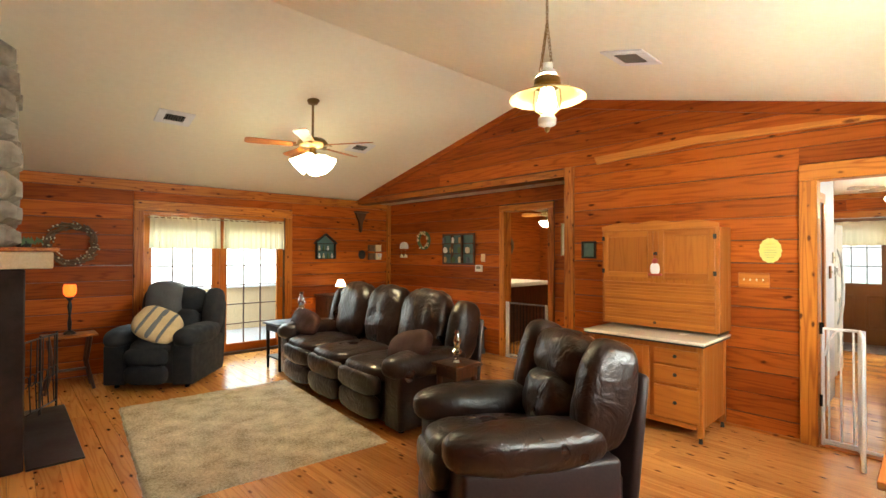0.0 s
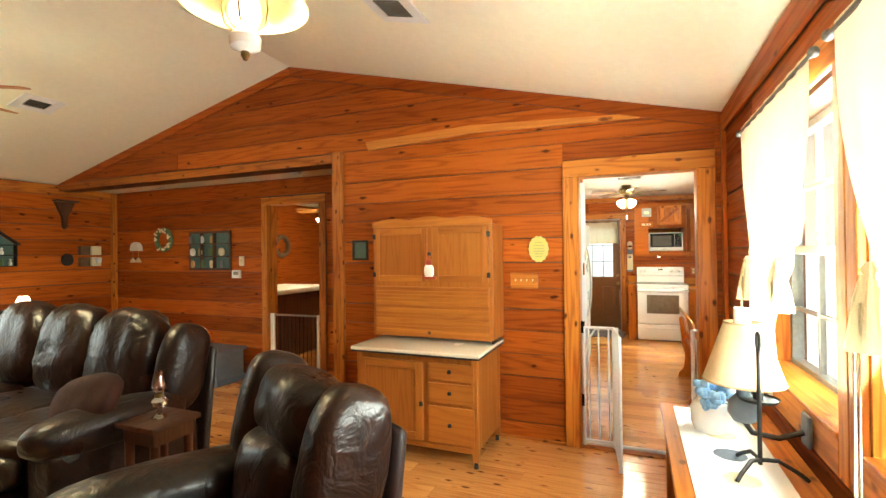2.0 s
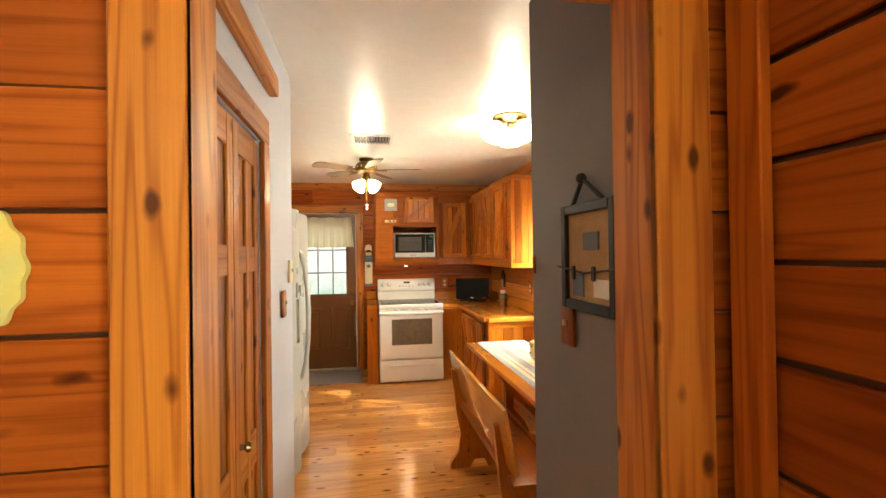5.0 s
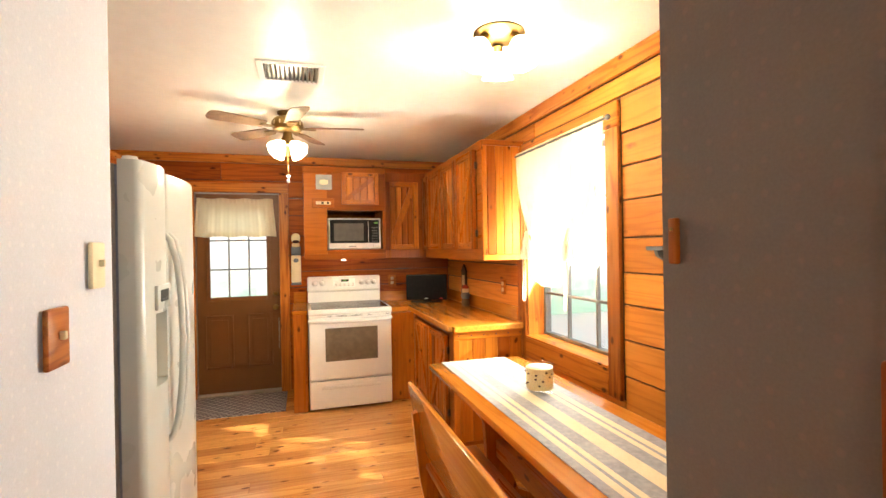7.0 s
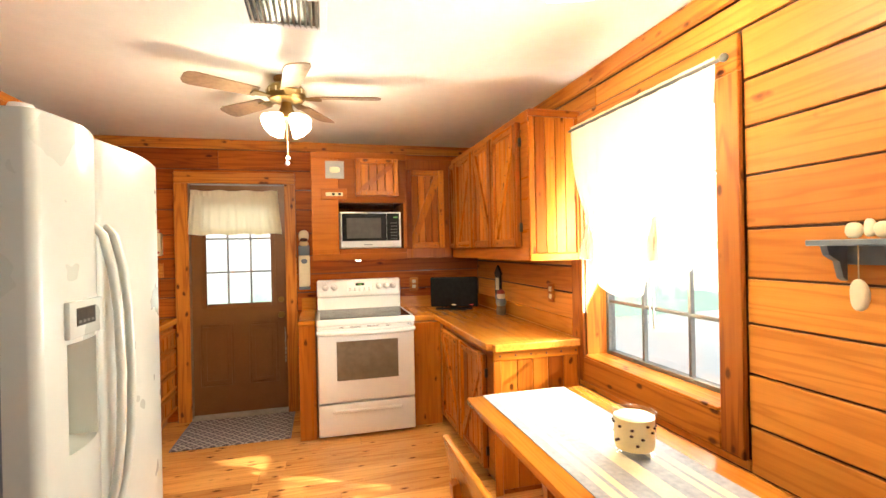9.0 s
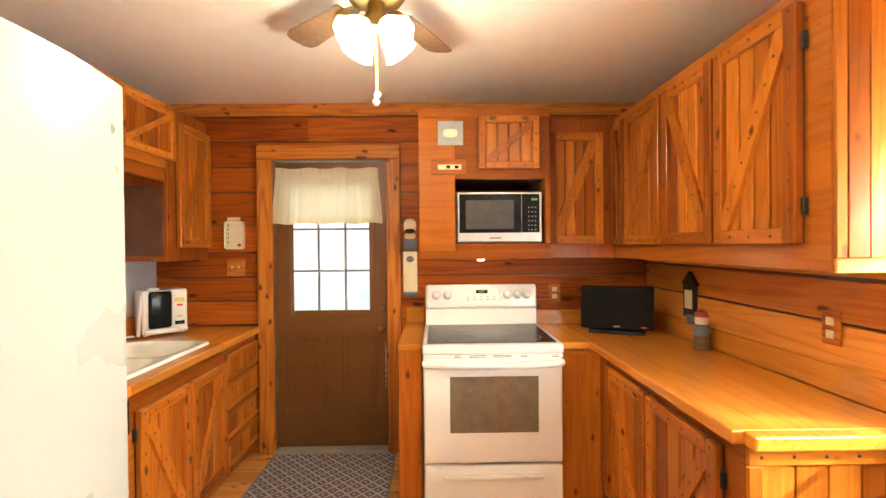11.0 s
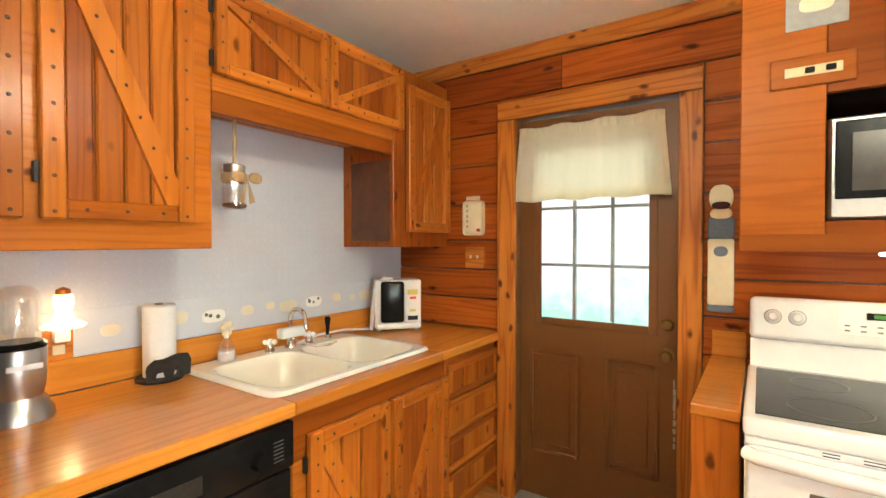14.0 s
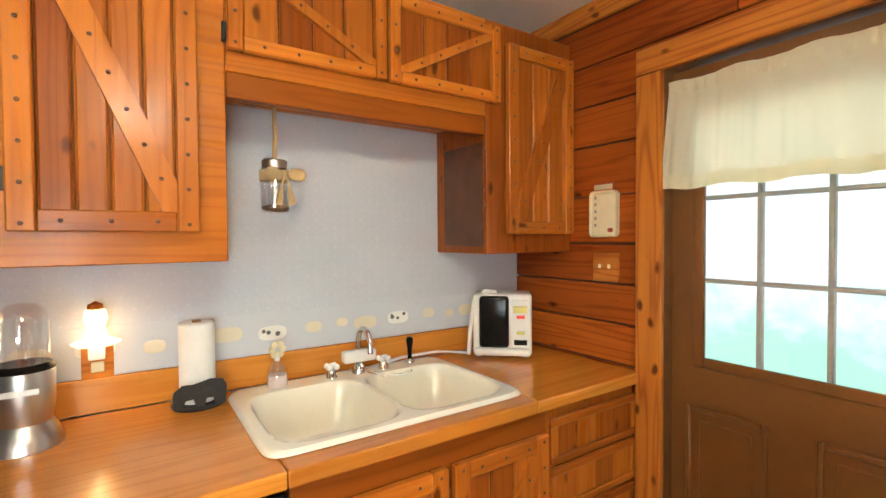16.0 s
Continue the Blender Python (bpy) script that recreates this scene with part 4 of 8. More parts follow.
part("end_rail", bx(B(), 1.931, 1.948, 0.0, 0.57, 0.80, 0.856, 0.004), "cab_wood_y", c, smooth=False)
part("end_stile", bx(B(), 1.931, 1.948, 0.0, 0.048, 0.0, 0.7995, 0.004), "cab_wood_z", c, smooth=False)
bm = B()
for i in range(6):
    ball(bm, (1.949, 0.04 + i * 0.1, 0.828), 0.006, 0.6, 1, 1, 8)
tagged(part("rivets", bm, "dark_wood_x", c), kind="stuff")
c = cabinet("filler_cabinet", (9.22, -0.632, 0), -90, 0.235, KX - 9.22 - 0.002, 0.856, "dark pine filler beside the stove", 0.0)
c = cabinet("narrow_cabinet", (9.17, 0.282, 0), -90, 0.128, KX - 9.17 - 0.002, 0.895, "narrow reddish pine cabinet between door and stove", 0.0)
part("top", bx(B(), -0.004, 0.129, -0.006, KX - 9.17 - 0.004, 0.8955, 0.93, 0.004), "counter_wood_x", c, smooth=False)
part("backsplash", bx(B(), 0.0, 0.128, KX - 9.17 - 0.03, KX - 9.17 - 0.006, 0.9305, 1.04, 0.003), "counter_wood_x", c, smooth=False)


def worktop(name, pieces, label, axis, splash):
    e = thing(name, (0, 0, 0), label, "worktop")
    for x0, x1, y0, y1, z0, z1 in pieces:
        part("slab", bx(B(), x0, x1, y0, y1, z0, z1, 0.006, 2), "counter_wood_" + axis, e, smooth=False)
    for x0, x1, y0, y1, z0, z1 in splash:
        part("backsplash", bx(B(), x0, x1, y0, y1, z0, z1, 0.003), "counter_wood_" + ("x" if x1 - x0 > y1 - y0 else "y"), e, smooth=False)
    return e


worktop("worktop", [(7.70, 8.52, 1.318, 2.034, 0.8695, 0.914), (8.5205, 9.345, 1.318, 1.425, 0.8695, 0.914), (8.5205, 9.345, 1.945, 2.034, 0.8695, 0.914),
                    (9.3455, 9.93, 1.318, 2.034, 0.8695, 0.914)], "glossy orange pine worktop round the sink", "x", [(7.70, 9.93, 2.036, 2.058, 0.9145, 1.025)])
worktop("worktop", [(8.0, 9.93, -1.425, -0.832, 0.8595, 0.905), (7.945, 7.9995, -1.425, -0.868, 0.8595, 0.905), (9.3, 9.93, -0.8315, -0.632, 0.8595, 0.905)],
        "glossy orange pine worktop with a clipped corner", "x", [(8.05, 9.93, KS + 0.001, KS + 0.022, 0.9055, 1.01), (KX - 0.022, KX - 0.001, -1.42, -0.64, 0.9055, 1.01)])

# sink
e = thing("sink", (8.487, 1.385, 0.9145), "double bowl cream enamel sink set in the worktop", "sink")
bm = B()
SW, SD, NX, NY = 0.875, 0.60, 96, 66


def bowl(u, v, a0, a1, b0, b1):
    """Depth of one bowl with rounded corners and soft walls."""
    x, y = (2 * u - a0 - a1) / (a1 - a0), (2 * v - b0 - b1) / (b1 - b0)
    k = (abs(x) ** 5 + abs(y) ** 5) ** 0.2
    if k >= 1:
        return 0.0
    d = min(1.0, (1 - k) / 0.38)
    return -0.15 * (d * d * (3 - 2 * d)) ** 0.75


grid = []
for j in range(NY + 1):
    row = []
    for i in range(NX + 1):
        x, y = 2 * i / NX - 1, 2 * j / NY - 1
        big = max(abs(x), abs(y))
        k = big / max(1e-6, (abs(x) ** 14 + abs(y) ** 14) ** (1 / 14))
        u, v = SW * (0.5 + 0.5 * x * k), SD * (0.5 + 0.5 * y * k)
        rim = 0.016 - 0.014 * max(0.0, (big - 0.965) / 0.035) ** 2
        row.append(bm.verts.new((u, v, rim + min(bowl(u, v, 0.04, 0.43, 0.04, 0.49), bowl(u, v, 0.447, 0.835, 0.04, 0.49)))))
    grid.append(row)
for j in range(NY):
    for i in range(NX):
        bm.faces.new((grid[j][i], grid[j][i + 1], grid[j + 1][i + 1], grid[j + 1][i]))
part("basin", bm, "sink_enamel", e)
for cx in (0.235, 0.64):
    part("drain", lathe(B(), [(0.002, -0.1315), (0.03, -0.131), (0.038, -0.1335)], (cx, 0.26, 0), 16), "chrome", e)
t = thing("faucet", (8.965, 1.925, 0.9275), "chrome faucet with white porcelain handles and a water filter", "faucet")
part("spout", tube(B(), [(0, 0, 0.0), (0, 0, 0.13), *arc((0, -0.055, 0.13), 0.055, 0, 165, 10, "yz"), (0, -0.112, 0.10)], 0.011, 10), "chrome", t)
part("base", lathe(B(), [(0.0, 0), (0.026, 0), (0.024, 0.03), (0.014, 0.045), (0, 0.045)]), "chrome", t)
part("filter", bx(B(), -0.07, 0.065, -0.035, 0.012, 0.05, 0.098, 0.012, 3), "white_enamel", t, "white filter body")
for sx in (-0.11, 0.11):
    h = part("handle_stem", lathe(B(), [(0, 0), (0.022, 0), (0.019, 0.02), (0.012, 0.032), (0, 0.034)], (sx, 0, 0), 16), "chrome", t)
    bm = B()
    for a in range(4):
        q = radians(45 + 90 * a)
        ball(bm, (sx + 0.02 * math.cos(q), 0.02 * math.sin(q), 0.044), 0.012, n=10)
    ball(bm, (sx, 0, 0.046), 0.013, n=10)
    part("handle", bm, "white_enamel", h, "white porcelain cross handle")
part("hose", tube(B(), [(-0.02, -0.03, 0.05), (0.0, -0.09, 0.03), (0.05, -0.13, 0.014), (0.12, -0.14, 0.01), (0.17, -0.125, 0.012)], 0.005), "clear_glass", t)
s = thing("sprayer", (9.21, 1.945, 0.9275), "black side sprayer on the sink deck", "sprayer")
part("socket", lathe(B(), [(0, 0), (0.022, 0), (0.02, 0.012), (0.012, 0.02), (0, 0.02)], n=16), "chrome", s)
part("head", lathe(B(), [(0.009, 0.02), (0.010, 0.06), (0.014, 0.085), (0.016, 0.1), (0.01, 0.112), (0, 0.112)], n=14), "black_plastic", s)

# dishwasher
d = thing("dishwasher", (7.925, BFY + 0.005, 0.0), "black dishwasher under the worktop", "dishwasher")
part("body", bx(B(), 0, 0.60, 0.012, 0.62, 0.10, 0.866), "black_plastic", d)
part("door", bx(B(), 0.003, 0.597, -0.02, 0.0115, 0.13, 0.70, 0.006), "black_plastic", d)
p = part("control_panel", bx(B(), 0.003, 0.597, -0.035, 0.0115, 0.71, 0.855, 0.008, 2), "black_plastic", d)
k = part("dial", lathe(B(), [(0.0, 0.028), (0.024, 0.026), (0.03, 0.0)], n=20), "black_plastic", p)
k.matrix_basis = pose(0.47, -0.0355, 0.775, 90, 0, 0)
bm = B()
for i in range(6):
    bx(bm, 0.52, 0.555, -0.037, -0.0355, 0.745 + i * 0.012, 0.748 + i * 0.012)
part("legend", bm, "grey_iron", p, "small grey marks", smooth=False)
part("vent_slot", bx(B(), 0.10, 0.30, -0.037, -0.0352, 0.75, 0.80, 0.001), "black_iron", p, smooth=False)

# stove
st = thing("stove", (9.118, 0.143, 0.0), "white electric range with a black glass top", "stove", -90)
part("body", bx(B(), 0.0, 0.762, 0.035, 0.74, 0.015, 0.885, 0.005), "white_enamel", st)
d = part("oven_door", bx(B(), 0.004, 0.758, -0.012, 0.034, 0.292, 0.862, 0.012, 3), "white_enamel", st)
part("window", bx(B(), 0.145, 0.625, -0.0155, -0.0125, 0.46, 0.765, 0.002), "oven_glass", d, "brown-grey oven window", smooth=False)
part("handle", tube(B(), [(0.006, -0.010, 0.838), (0.03, -0.030, 0.836), (0.2, -0.042, 0.832), (0.381, -0.045, 0.831), (0.56, -0.042, 0.832), (0.732, -0.030, 0.836), (0.756, -0.010, 0.838)], 0.020, 12), "white_enamel", d)
for a, b in ((0.17, 0.205), (0.25, 0.34), (0.38, 0.48), (0.53, 0.565), (0.70, 0.735)):
    for zz in (0.869, 0.877):
        part("vent_slot", bx(B(), a, b, -0.0135, -0.0125, zz, zz + 0.0025), "black_plastic", st, "narrow black vent slot", smooth=False)
part("front_strip", bx(B(), 0.002, 0.760, -0.012, 0.0345, 0.8625, 0.8850, 0.003), "white_enamel", st)
dr = part("drawer", bx(B(), 0.004, 0.758, -0.008, 0.034, 0.03, 0.278, 0.01, 3), "white_enamel", st)
part("grip", bx(B(), 0.11, 0.65, -0.022, -0.0085, 0.205, 0.232, 0.006, 2), "white_enamel", dr)
part("cooktop", bx(B(), -0.004, 0.766, -0.018, 0.66, 0.8855, 0.938, 0.012, 3), "white_enamel", st)
g = part("glass_top", bx(B(), 0.025, 0.737, 0.025, 0.60, 0.9385, 0.9415, 0.001), "black_plastic", st, "black glass cooking surface", smooth=False)
for cx, cy, r in ((0.2, 0.17, 0.10), (0.56, 0.17, 0.12), (0.2, 0.45, 0.08), (0.56, 0.45, 0.08)):
    part("burner_ring", lathe(B(), [(r - 0.004, 0.0), (r - 0.004, 0.0008), (r, 0.0008), (r, 0.0)], (cx, cy, 0.9416), 40), "grey_iron", g)
bm = B()
prism(bm, [(0.645, 0.938), (0.655, 1.045), (0.74, 1.045), (0.74, 0.938)], 0.004, 0.758, "x")
bg = part("backguard", bm, "white_enamel", st)
bm = bx(B(), 0.0, 0.762, 0.0, 0.085, 0.0, 0.165, 0.022, 4, m=pose(0, 0.632, 1.047, -9, 0, 0))
part("control_panel", bm, "white_enamel", bg)
part("keypad", bx(B(), 0.27, 0.50, -0.003, 0.0005, 0.045, 0.135, 0.006, 2, m=pose(0, 0.632, 1.047, -9, 0, 0)), "paper_white", bg, "pale raised keypad")
bm = B()
for k in range(10):
    bx(bm, 0.285 + (k % 5) * 0.044, 0.300 + (k % 5) * 0.044, -0.0042, -0.003, 0.055 + 0.018 * (k // 5), 0.060 + 0.018 * (k // 5), m=pose(0, 0.632, 1.047, -9, 0, 0))
part("buttons", bm, "grey_iron", bg, smooth=False)
part("clock", bx(B(), 0.345, 0.425, -0.0045, -0.003, 0.10, 0.124, m=pose(0, 0.632, 1.047, -9, 0, 0)), "black_plastic", bg, smooth=False)
part("clock_digits", bx(B(), 0.365, 0.402, -0.0055, -0.0045, 0.105, 0.119, m=pose(0, 0.632, 1.047, -9, 0, 0)), "led_green", bg, "small green clock", smooth=False)
KNOBS = ((0.075, 1.135), (0.15, 1.135), (0.56, 1.135), (0.625, 1.135), (0.69, 1.135))
for kx, kz in KNOBS:
    k = part("knob", lathe(B(), [(0.0, 0.032), (0.013, 0.031), (0.017, 0.016), (0.025, 0.010), (0.026, 0.0)], n=18), "white_enamel", bg)
    k.matrix_basis = pose(kx, 0.6445, kz, 81, 0, 0)
    part("skirt", lathe(B(), [(0.026, 0.0), (0.0275, 0.001), (0.0285, 0.0)], n=20), "pane_bar", k)

# fridge
def curved_door(bm, a, b, x0, x1, z0, z1, thick=0.075, crown=0.034, n=16):
    """A stretch of a fridge door that spans a to b: bowed front with rounded edges, facing -y."""
    def front(x):
        u = (x - a) / (b - a)
        e = min(x - a, b - x) / 0.022
        return -crown * math.sin(math.pi * u) + (0.022 * (1 - math.sqrt(max(0.0, 1 - (1 - e) ** 2))) if e < 1 else 0.0)
    xs = sorted({x0, x1, *[a + (b - a) * k / n for k in range(1, n) if x0 < a + (b - a) * k / n < x1], *[x for x in (a + 0.003, a + 0.009, a + 0.022, b - 0.022, b - 0.009, b - 0.003) if x0 < x < x1]})
    prism(bm, [(x, front(x)) for x in xs] + [(x1, thick), (x0, thick)], z0, z1, "z")


f = thing("fridge", (6.785, 0.79, 0.0), "white side-by-side fridge with a water dispenser", "fridge")
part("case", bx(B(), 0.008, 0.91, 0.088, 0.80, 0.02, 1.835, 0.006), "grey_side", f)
part("door_seal", bx(B(), 0.012, 0.905, 0.0755, 0.0875, 0.07, 1.83), "slate_cloth", f)
RX0, RX1, RZ0, RZ1 = 0.09, 0.268, 0.935, 1.235  # dispenser recess
for a, b in ((0.0, 0.338), (0.346, 0.915)):
    bm = B()
    if a == 0:
        for x0, x1, z0, z1 in ((a, b, 0.06, RZ0), (a, b, RZ1, 1.85), (a, RX0, RZ0, RZ1), (RX1, b, RZ0, RZ1)):
            curved_door(bm, a, b, x0, x1, z0, z1)
    else:
        curved_door(bm, a, b, a, b, 0.06, 1.85)
    d = part("door", bm, "fridge_enamel", f)
    hx, y0 = (0.302, -0.010) if a == 0 else (0.388, -0.008)
    part("handle", tube(B(), [(hx, y0 + 0.006, 0.63), (hx, y0 - 0.022, 0.66), (hx, y0 - 0.045, 0.76), (hx, y0 - 0.06, 0.90), (hx, y0 - 0.066, 1.10), (hx, y0 - 0.06, 1.30), (hx, y0 - 0.045, 1.44), (hx, y0 - 0.022, 1.54), (hx, y0 + 0.006, 1.57)], 0.014, 12), "fridge_enamel", d)
    part("hinge_cap", cyl(B(), (a + 0.05 if a == 0 else b - 0.05, 0.045, 1.851), (a + 0.05 if a == 0 else b - 0.05, 0.045, 1.868), 0.032, 0.026), "white_paint", d)
    if a == 0:
        s = part("dispenser", bx(B(), RX0 - 0.008, RX1 + 0.008, -0.038, -0.020, RZ1 + 0.012, RZ1 + 0.115, 0.005, 2), "fridge_enamel", d)
        part("display", bx(B(), 0.115, 0.222, -0.0405, -0.0382, RZ1 + 0.045, RZ1 + 0.095, 0.001), "black_iron", s, "dark display", smooth=False)
        bm = B()
        for k in range(4):
            bx(bm, 0.122 + k * 0.024, 0.138 + k * 0.024, -0.0415, -0.0407, RZ1 + 0.052, RZ1 + 0.06)
        part("buttons", bm, "grey_iron", s, smooth=False)
        part("recess_back", bx(B(), RX0 + 0.001, RX1 - 0.001, 0.055, 0.0745, RZ0 + 0.001, RZ1 - 0.001), "sink_enamel", d, "cream dispenser recess", smooth=False)
        part("recess_paddle", bx(B(), 0.15, 0.20, 0.03, 0.038, RZ1 - 0.16, RZ1 - 0.03, 0.004, 2), "white_paint", d)
    else:
        part("badge", lathe(B(), [(0.0, 0.004), (0.011, 0.003), (0.013, 0.0)], n=18), "grey_iron", d, "round silvery badge").matrix_basis = pose(0.845, -0.010, 1.742, 90, 0, 0)
part("base_grille", bx(B(), 0.02, 0.90, 0.02, 0.074, 0.0, 0.055), "black_plastic", f)

# back door
bd = thing("door_back", (KX + 0.03, KD[1] - 0.004, 0.032), "brown painted half-glazed back door", "door", -90, kind="structure")
w, h = KD[1] - KD[0] - 0.008, 2.05
gx0, gx1, gz0, gz1 = 0.105, 0.685, 0.965, 1.87
bm = B()
for x0, x1, z0, z1 in ((0, gx0, 0, h), (gx1, w, 0, h), (gx0, gx1, 0, gz0), (gx0, gx1, gz1, h)):
    bx(bm, x0, x1, 0, 0.044, z0, z1)
leaf = part("leaf", bm, "brown_door_paint", bd, smooth=False)
for x0, x1, z0, z1 in ((gx0 - 0.02, gx0 + 0.02, gz0 - 0.02, gz1 + 0.02), (gx1 - 0.02, gx1 + 0.02, gz0 - 0.02, gz1 + 0.02)):
    part("glazing_stile", bx(B(), x0, x1, -0.010, -0.0005, z0, z1, 0.004), "brown_door_paint", bd)
for z0 in (gz0 - 0.02, gz1 - 0.02):
    part("glazing_rail", bx(B(), gx0 + 0.0205, gx1 - 0.0205, -0.010, -0.0005, z0, z0 + 0.04, 0.004), "brown_door_paint", bd)
# Muntins in pale grey: the backlight's glare is put into their colour.
for i in (1, 2):
    x0 = gx0 + (gx1 - gx0) * i / 3
    part("muntin", bx(B(), x0 - 0.008, x0 + 0.008, 0.004, 0.03, gz0, gz1, 0.003), "pane_bar", bd)
for i in (1, 2):
    z0 = gz0 + (gz1 - gz0) * i / 3
    part("muntin", bx(B(), gx0, gx1, 0.005, 0.029, z0 - 0.008, z0 + 0.008, 0.003), "pane_bar", bd)
g = part("pane", bx(B(), gx0, gx1, 0.016, 0.019, gz0, gz1), "window_pane", bd)
g.visible_shadow = False
for x0, x1 in ((0.06, 0.335), (0.465, 0.715)):
    bm = B()
    for a, b, lo, hi in ((x0, x0 + 0.02, 0.25, 0.80), (x1 - 0.02, x1, 0.25, 0.80), (x0 + 0.02, x1 - 0.02, 0.25, 0.27), (x0 + 0.02, x1 - 0.02, 0.78, 0.80)):
        bx(bm, a, b, -0.012, -0.0005, lo, hi, 0.005)
    bx(bm, x0 + 0.05, x1 - 0.05, -0.009, -0.0005, 0.30, 0.75, 0.004)
    part("moulding", bm, "brown_door_paint", bd)
part("knob", lathe(B(), [(0, 0.06), (0.02, 0.058), (0.028, 0.045), (0.022, 0.03), (0.011, 0.025), (0.012, 0.008), (0.03, 0.006), (0.03, 0)], n=20), "brass", bd, "worn bronze knob").matrix_basis = pose(0.748, -0.001, 0.86, 90, 0, 0)
part("deadbolt", lathe(B(), [(0, 0.016), (0.02, 0.015), (0.028, 0.0)], n=20), "brass", bd).matrix_basis = pose(0.748, -0.001, 1.0, 90, 0, 0)
wear = random.Random(3)
for k2 in range(9):
    z0 = 0.42 + k2 * 0.036
    part("paint_chip", bx(B(), 0.772 + wear.uniform(0, 0.004), 0.782 + wear.uniform(-0.003, 0.004), -0.0016, -0.0004, z0, z0 + wear.uniform(0.02, 0.038)), "pane_bar", bd, "chipped paint beside the lock", smooth=False)


def gathered(name, parent, x0, x1, z0, z1, y, waves, depth, material, flare=0.0, label="", seed=1, hem=0.0):
    """Cloth gathered on a rod, falling in soft folds."""
    bm = B()
    r = random.Random(seed)
    ph = [r.uniform(0, 6.28) for _ in range(4)]
    nx, nz = 90, 12
    rows = []
    for j in range(nz + 1):
        v = j / nz
        row = []
        for i in range(nx + 1):
            u = i / nx
            cx = (x0 + x1) / 2 + (u - 0.5) * (x1 - x0) * (1 + flare * v)
            dy = depth * (0.35 + 0.65 * v) * (math.sin(u * waves * 6.283 + ph[0] + 0.6 * math.sin(u * 9 + ph[1])) + 0.5 * math.sin(u * waves * 14.1 + ph[2]))
            zz = z1 + (z0 - z1) * v + (0.006 * math.sin(u * 21 + ph[3]) if v in (0, 1) else 0)
            row.append(bm.verts.new((cx, y + dy, zz)))
        rows.append(row)
    for a, b in zip(rows, rows[1:]):
        for i in range(nx):
            bm.faces.new((a[i], a[i + 1], b[i + 1], b[i]))
    ob = part(name, bm, material, parent, label)
    return ob


v = thing("valance", (KX - 0.005, 0.835, 0.0), "cream gathered valance on the back door", "curtain", -90)
gathered("cloth", v, -0.36, 0.36, 1.640, 2.005, -0.026, 8.5, 0.0055, "valance_cloth", 0.09)
gathered("ruffle", v, -0.362, 0.362, 1.985, 2.028, -0.028, 17, 0.005, "valance_cloth", seed=4)
gathered("hem", v, -0.391, 0.391, 1.637, 1.682, -0.0295, 8.5, 0.0055, "valance_cloth")
part("rod", cyl(B(), (-0.36, -0.012, 1.985), (0.36, -0.012, 1.985), 0.008), "white_paint", v)

# door mat
mt = thing("door_mat", (9.57, 0.79, 0.001), "grey-violet patterned door mat on the boards", "mat")
part("weave", bx(B(), -0.31, 0.31, -0.42, 0.42, 0.0, 0.010, 0.004), "mat_weave", mt)
for y0 in (-0.432, 0.4205):
    part("binding", bx(B(), -0.31, 0.31, y0, y0 + 0.0115, 0.0, 0.011, 0.003), "slate_hearth_mat", mt)


# windows
def sash_window(name, x0, x1, z0, z1, y, label, cols=3, rows=4, out=-1):
    e = thing(name, (0, 0, 0), label, "window", kind="structure")
    t = 0.035
    d0, d1 = sorted((y, y + out * 0.05))
    for nm, a, b, lo, hi in (("sash_stile", x0, x0 + t, z0, z1), ("sash_stile", x1 - t, x1, z0, z1), ("sash_rail", x0 + t, x1 - t, z0, z0 + t), ("sash_rail", x0 + t, x1 - t, z1 - t, z1),
                             ("meeting_rail", x0 + t, x1 - t, (z0 + z1) / 2 - 0.02, (z0 + z1) / 2 + 0.02)):
        part(nm, bx(B(), a, b, d0, d1, lo, hi, 0.003), "grey_iron", e, smooth=False)
    for i in range(1, cols):
        xx = x0 + (x1 - x0) * i / cols
        part("muntin", bx(B(), xx - 0.009, xx + 0.009, d0 + 0.012, d1 - 0.012, z0 + t, z1 - t, 0.002), "grey_iron", e, smooth=False)
    for i in range(1, rows):
        if i * 2 == rows:
            continue
        zz = z0 + (z1 - z0) * i / rows
        part("muntin", bx(B(), x0 + t, x1 - t, d0 + 0.013, d1 - 0.013, zz - 0.009, zz + 0.009, 0.002), "grey_iron", e, smooth=False)
    g = part("pane", bx(B(), x0 + t, x1 - t, (d0 + d1) / 2 - 0.002, (d0 + d1) / 2 + 0.002, z0 + t, z1 - t), "window_pane", e)
    g.visible_shadow = False
    part("reveal", bx(B(), x0 - 0.001, x0 + 0.012, y, y + 0.13, z0, z1), "trim_wood_z", e, smooth=False)
    part("reveal", bx(B(), x1 - 0.012, x1 + 0.001, y, y + 0.13, z0, z1), "trim_wood_z", e, smooth=False)
    part("sill", bx(B(), x0 + 0.0125, x1 - 0.0125, y + 0.001, y + 0.155, z0 - 0.001, z0 + 0.014, 0.003), "trim_wood_x", e, smooth=False)
    return e


sash_window("window_kitchen", KW[0], KW[1], KW[2], KW[3], KS - 0.13, "grey metal sash window over the dining table")
sash_window("window_living", WIN_A[0], WIN_A[1], WIN_A[2], WIN_A[3], YS - 0.13, "grey metal sash window beside the console")
sash_window("window_living", WIN_B[0], WIN_B[1], WIN_B[2], WIN_B[3], YS - 0.13, "grey metal sash window behind the console")


LIFT = 0.36


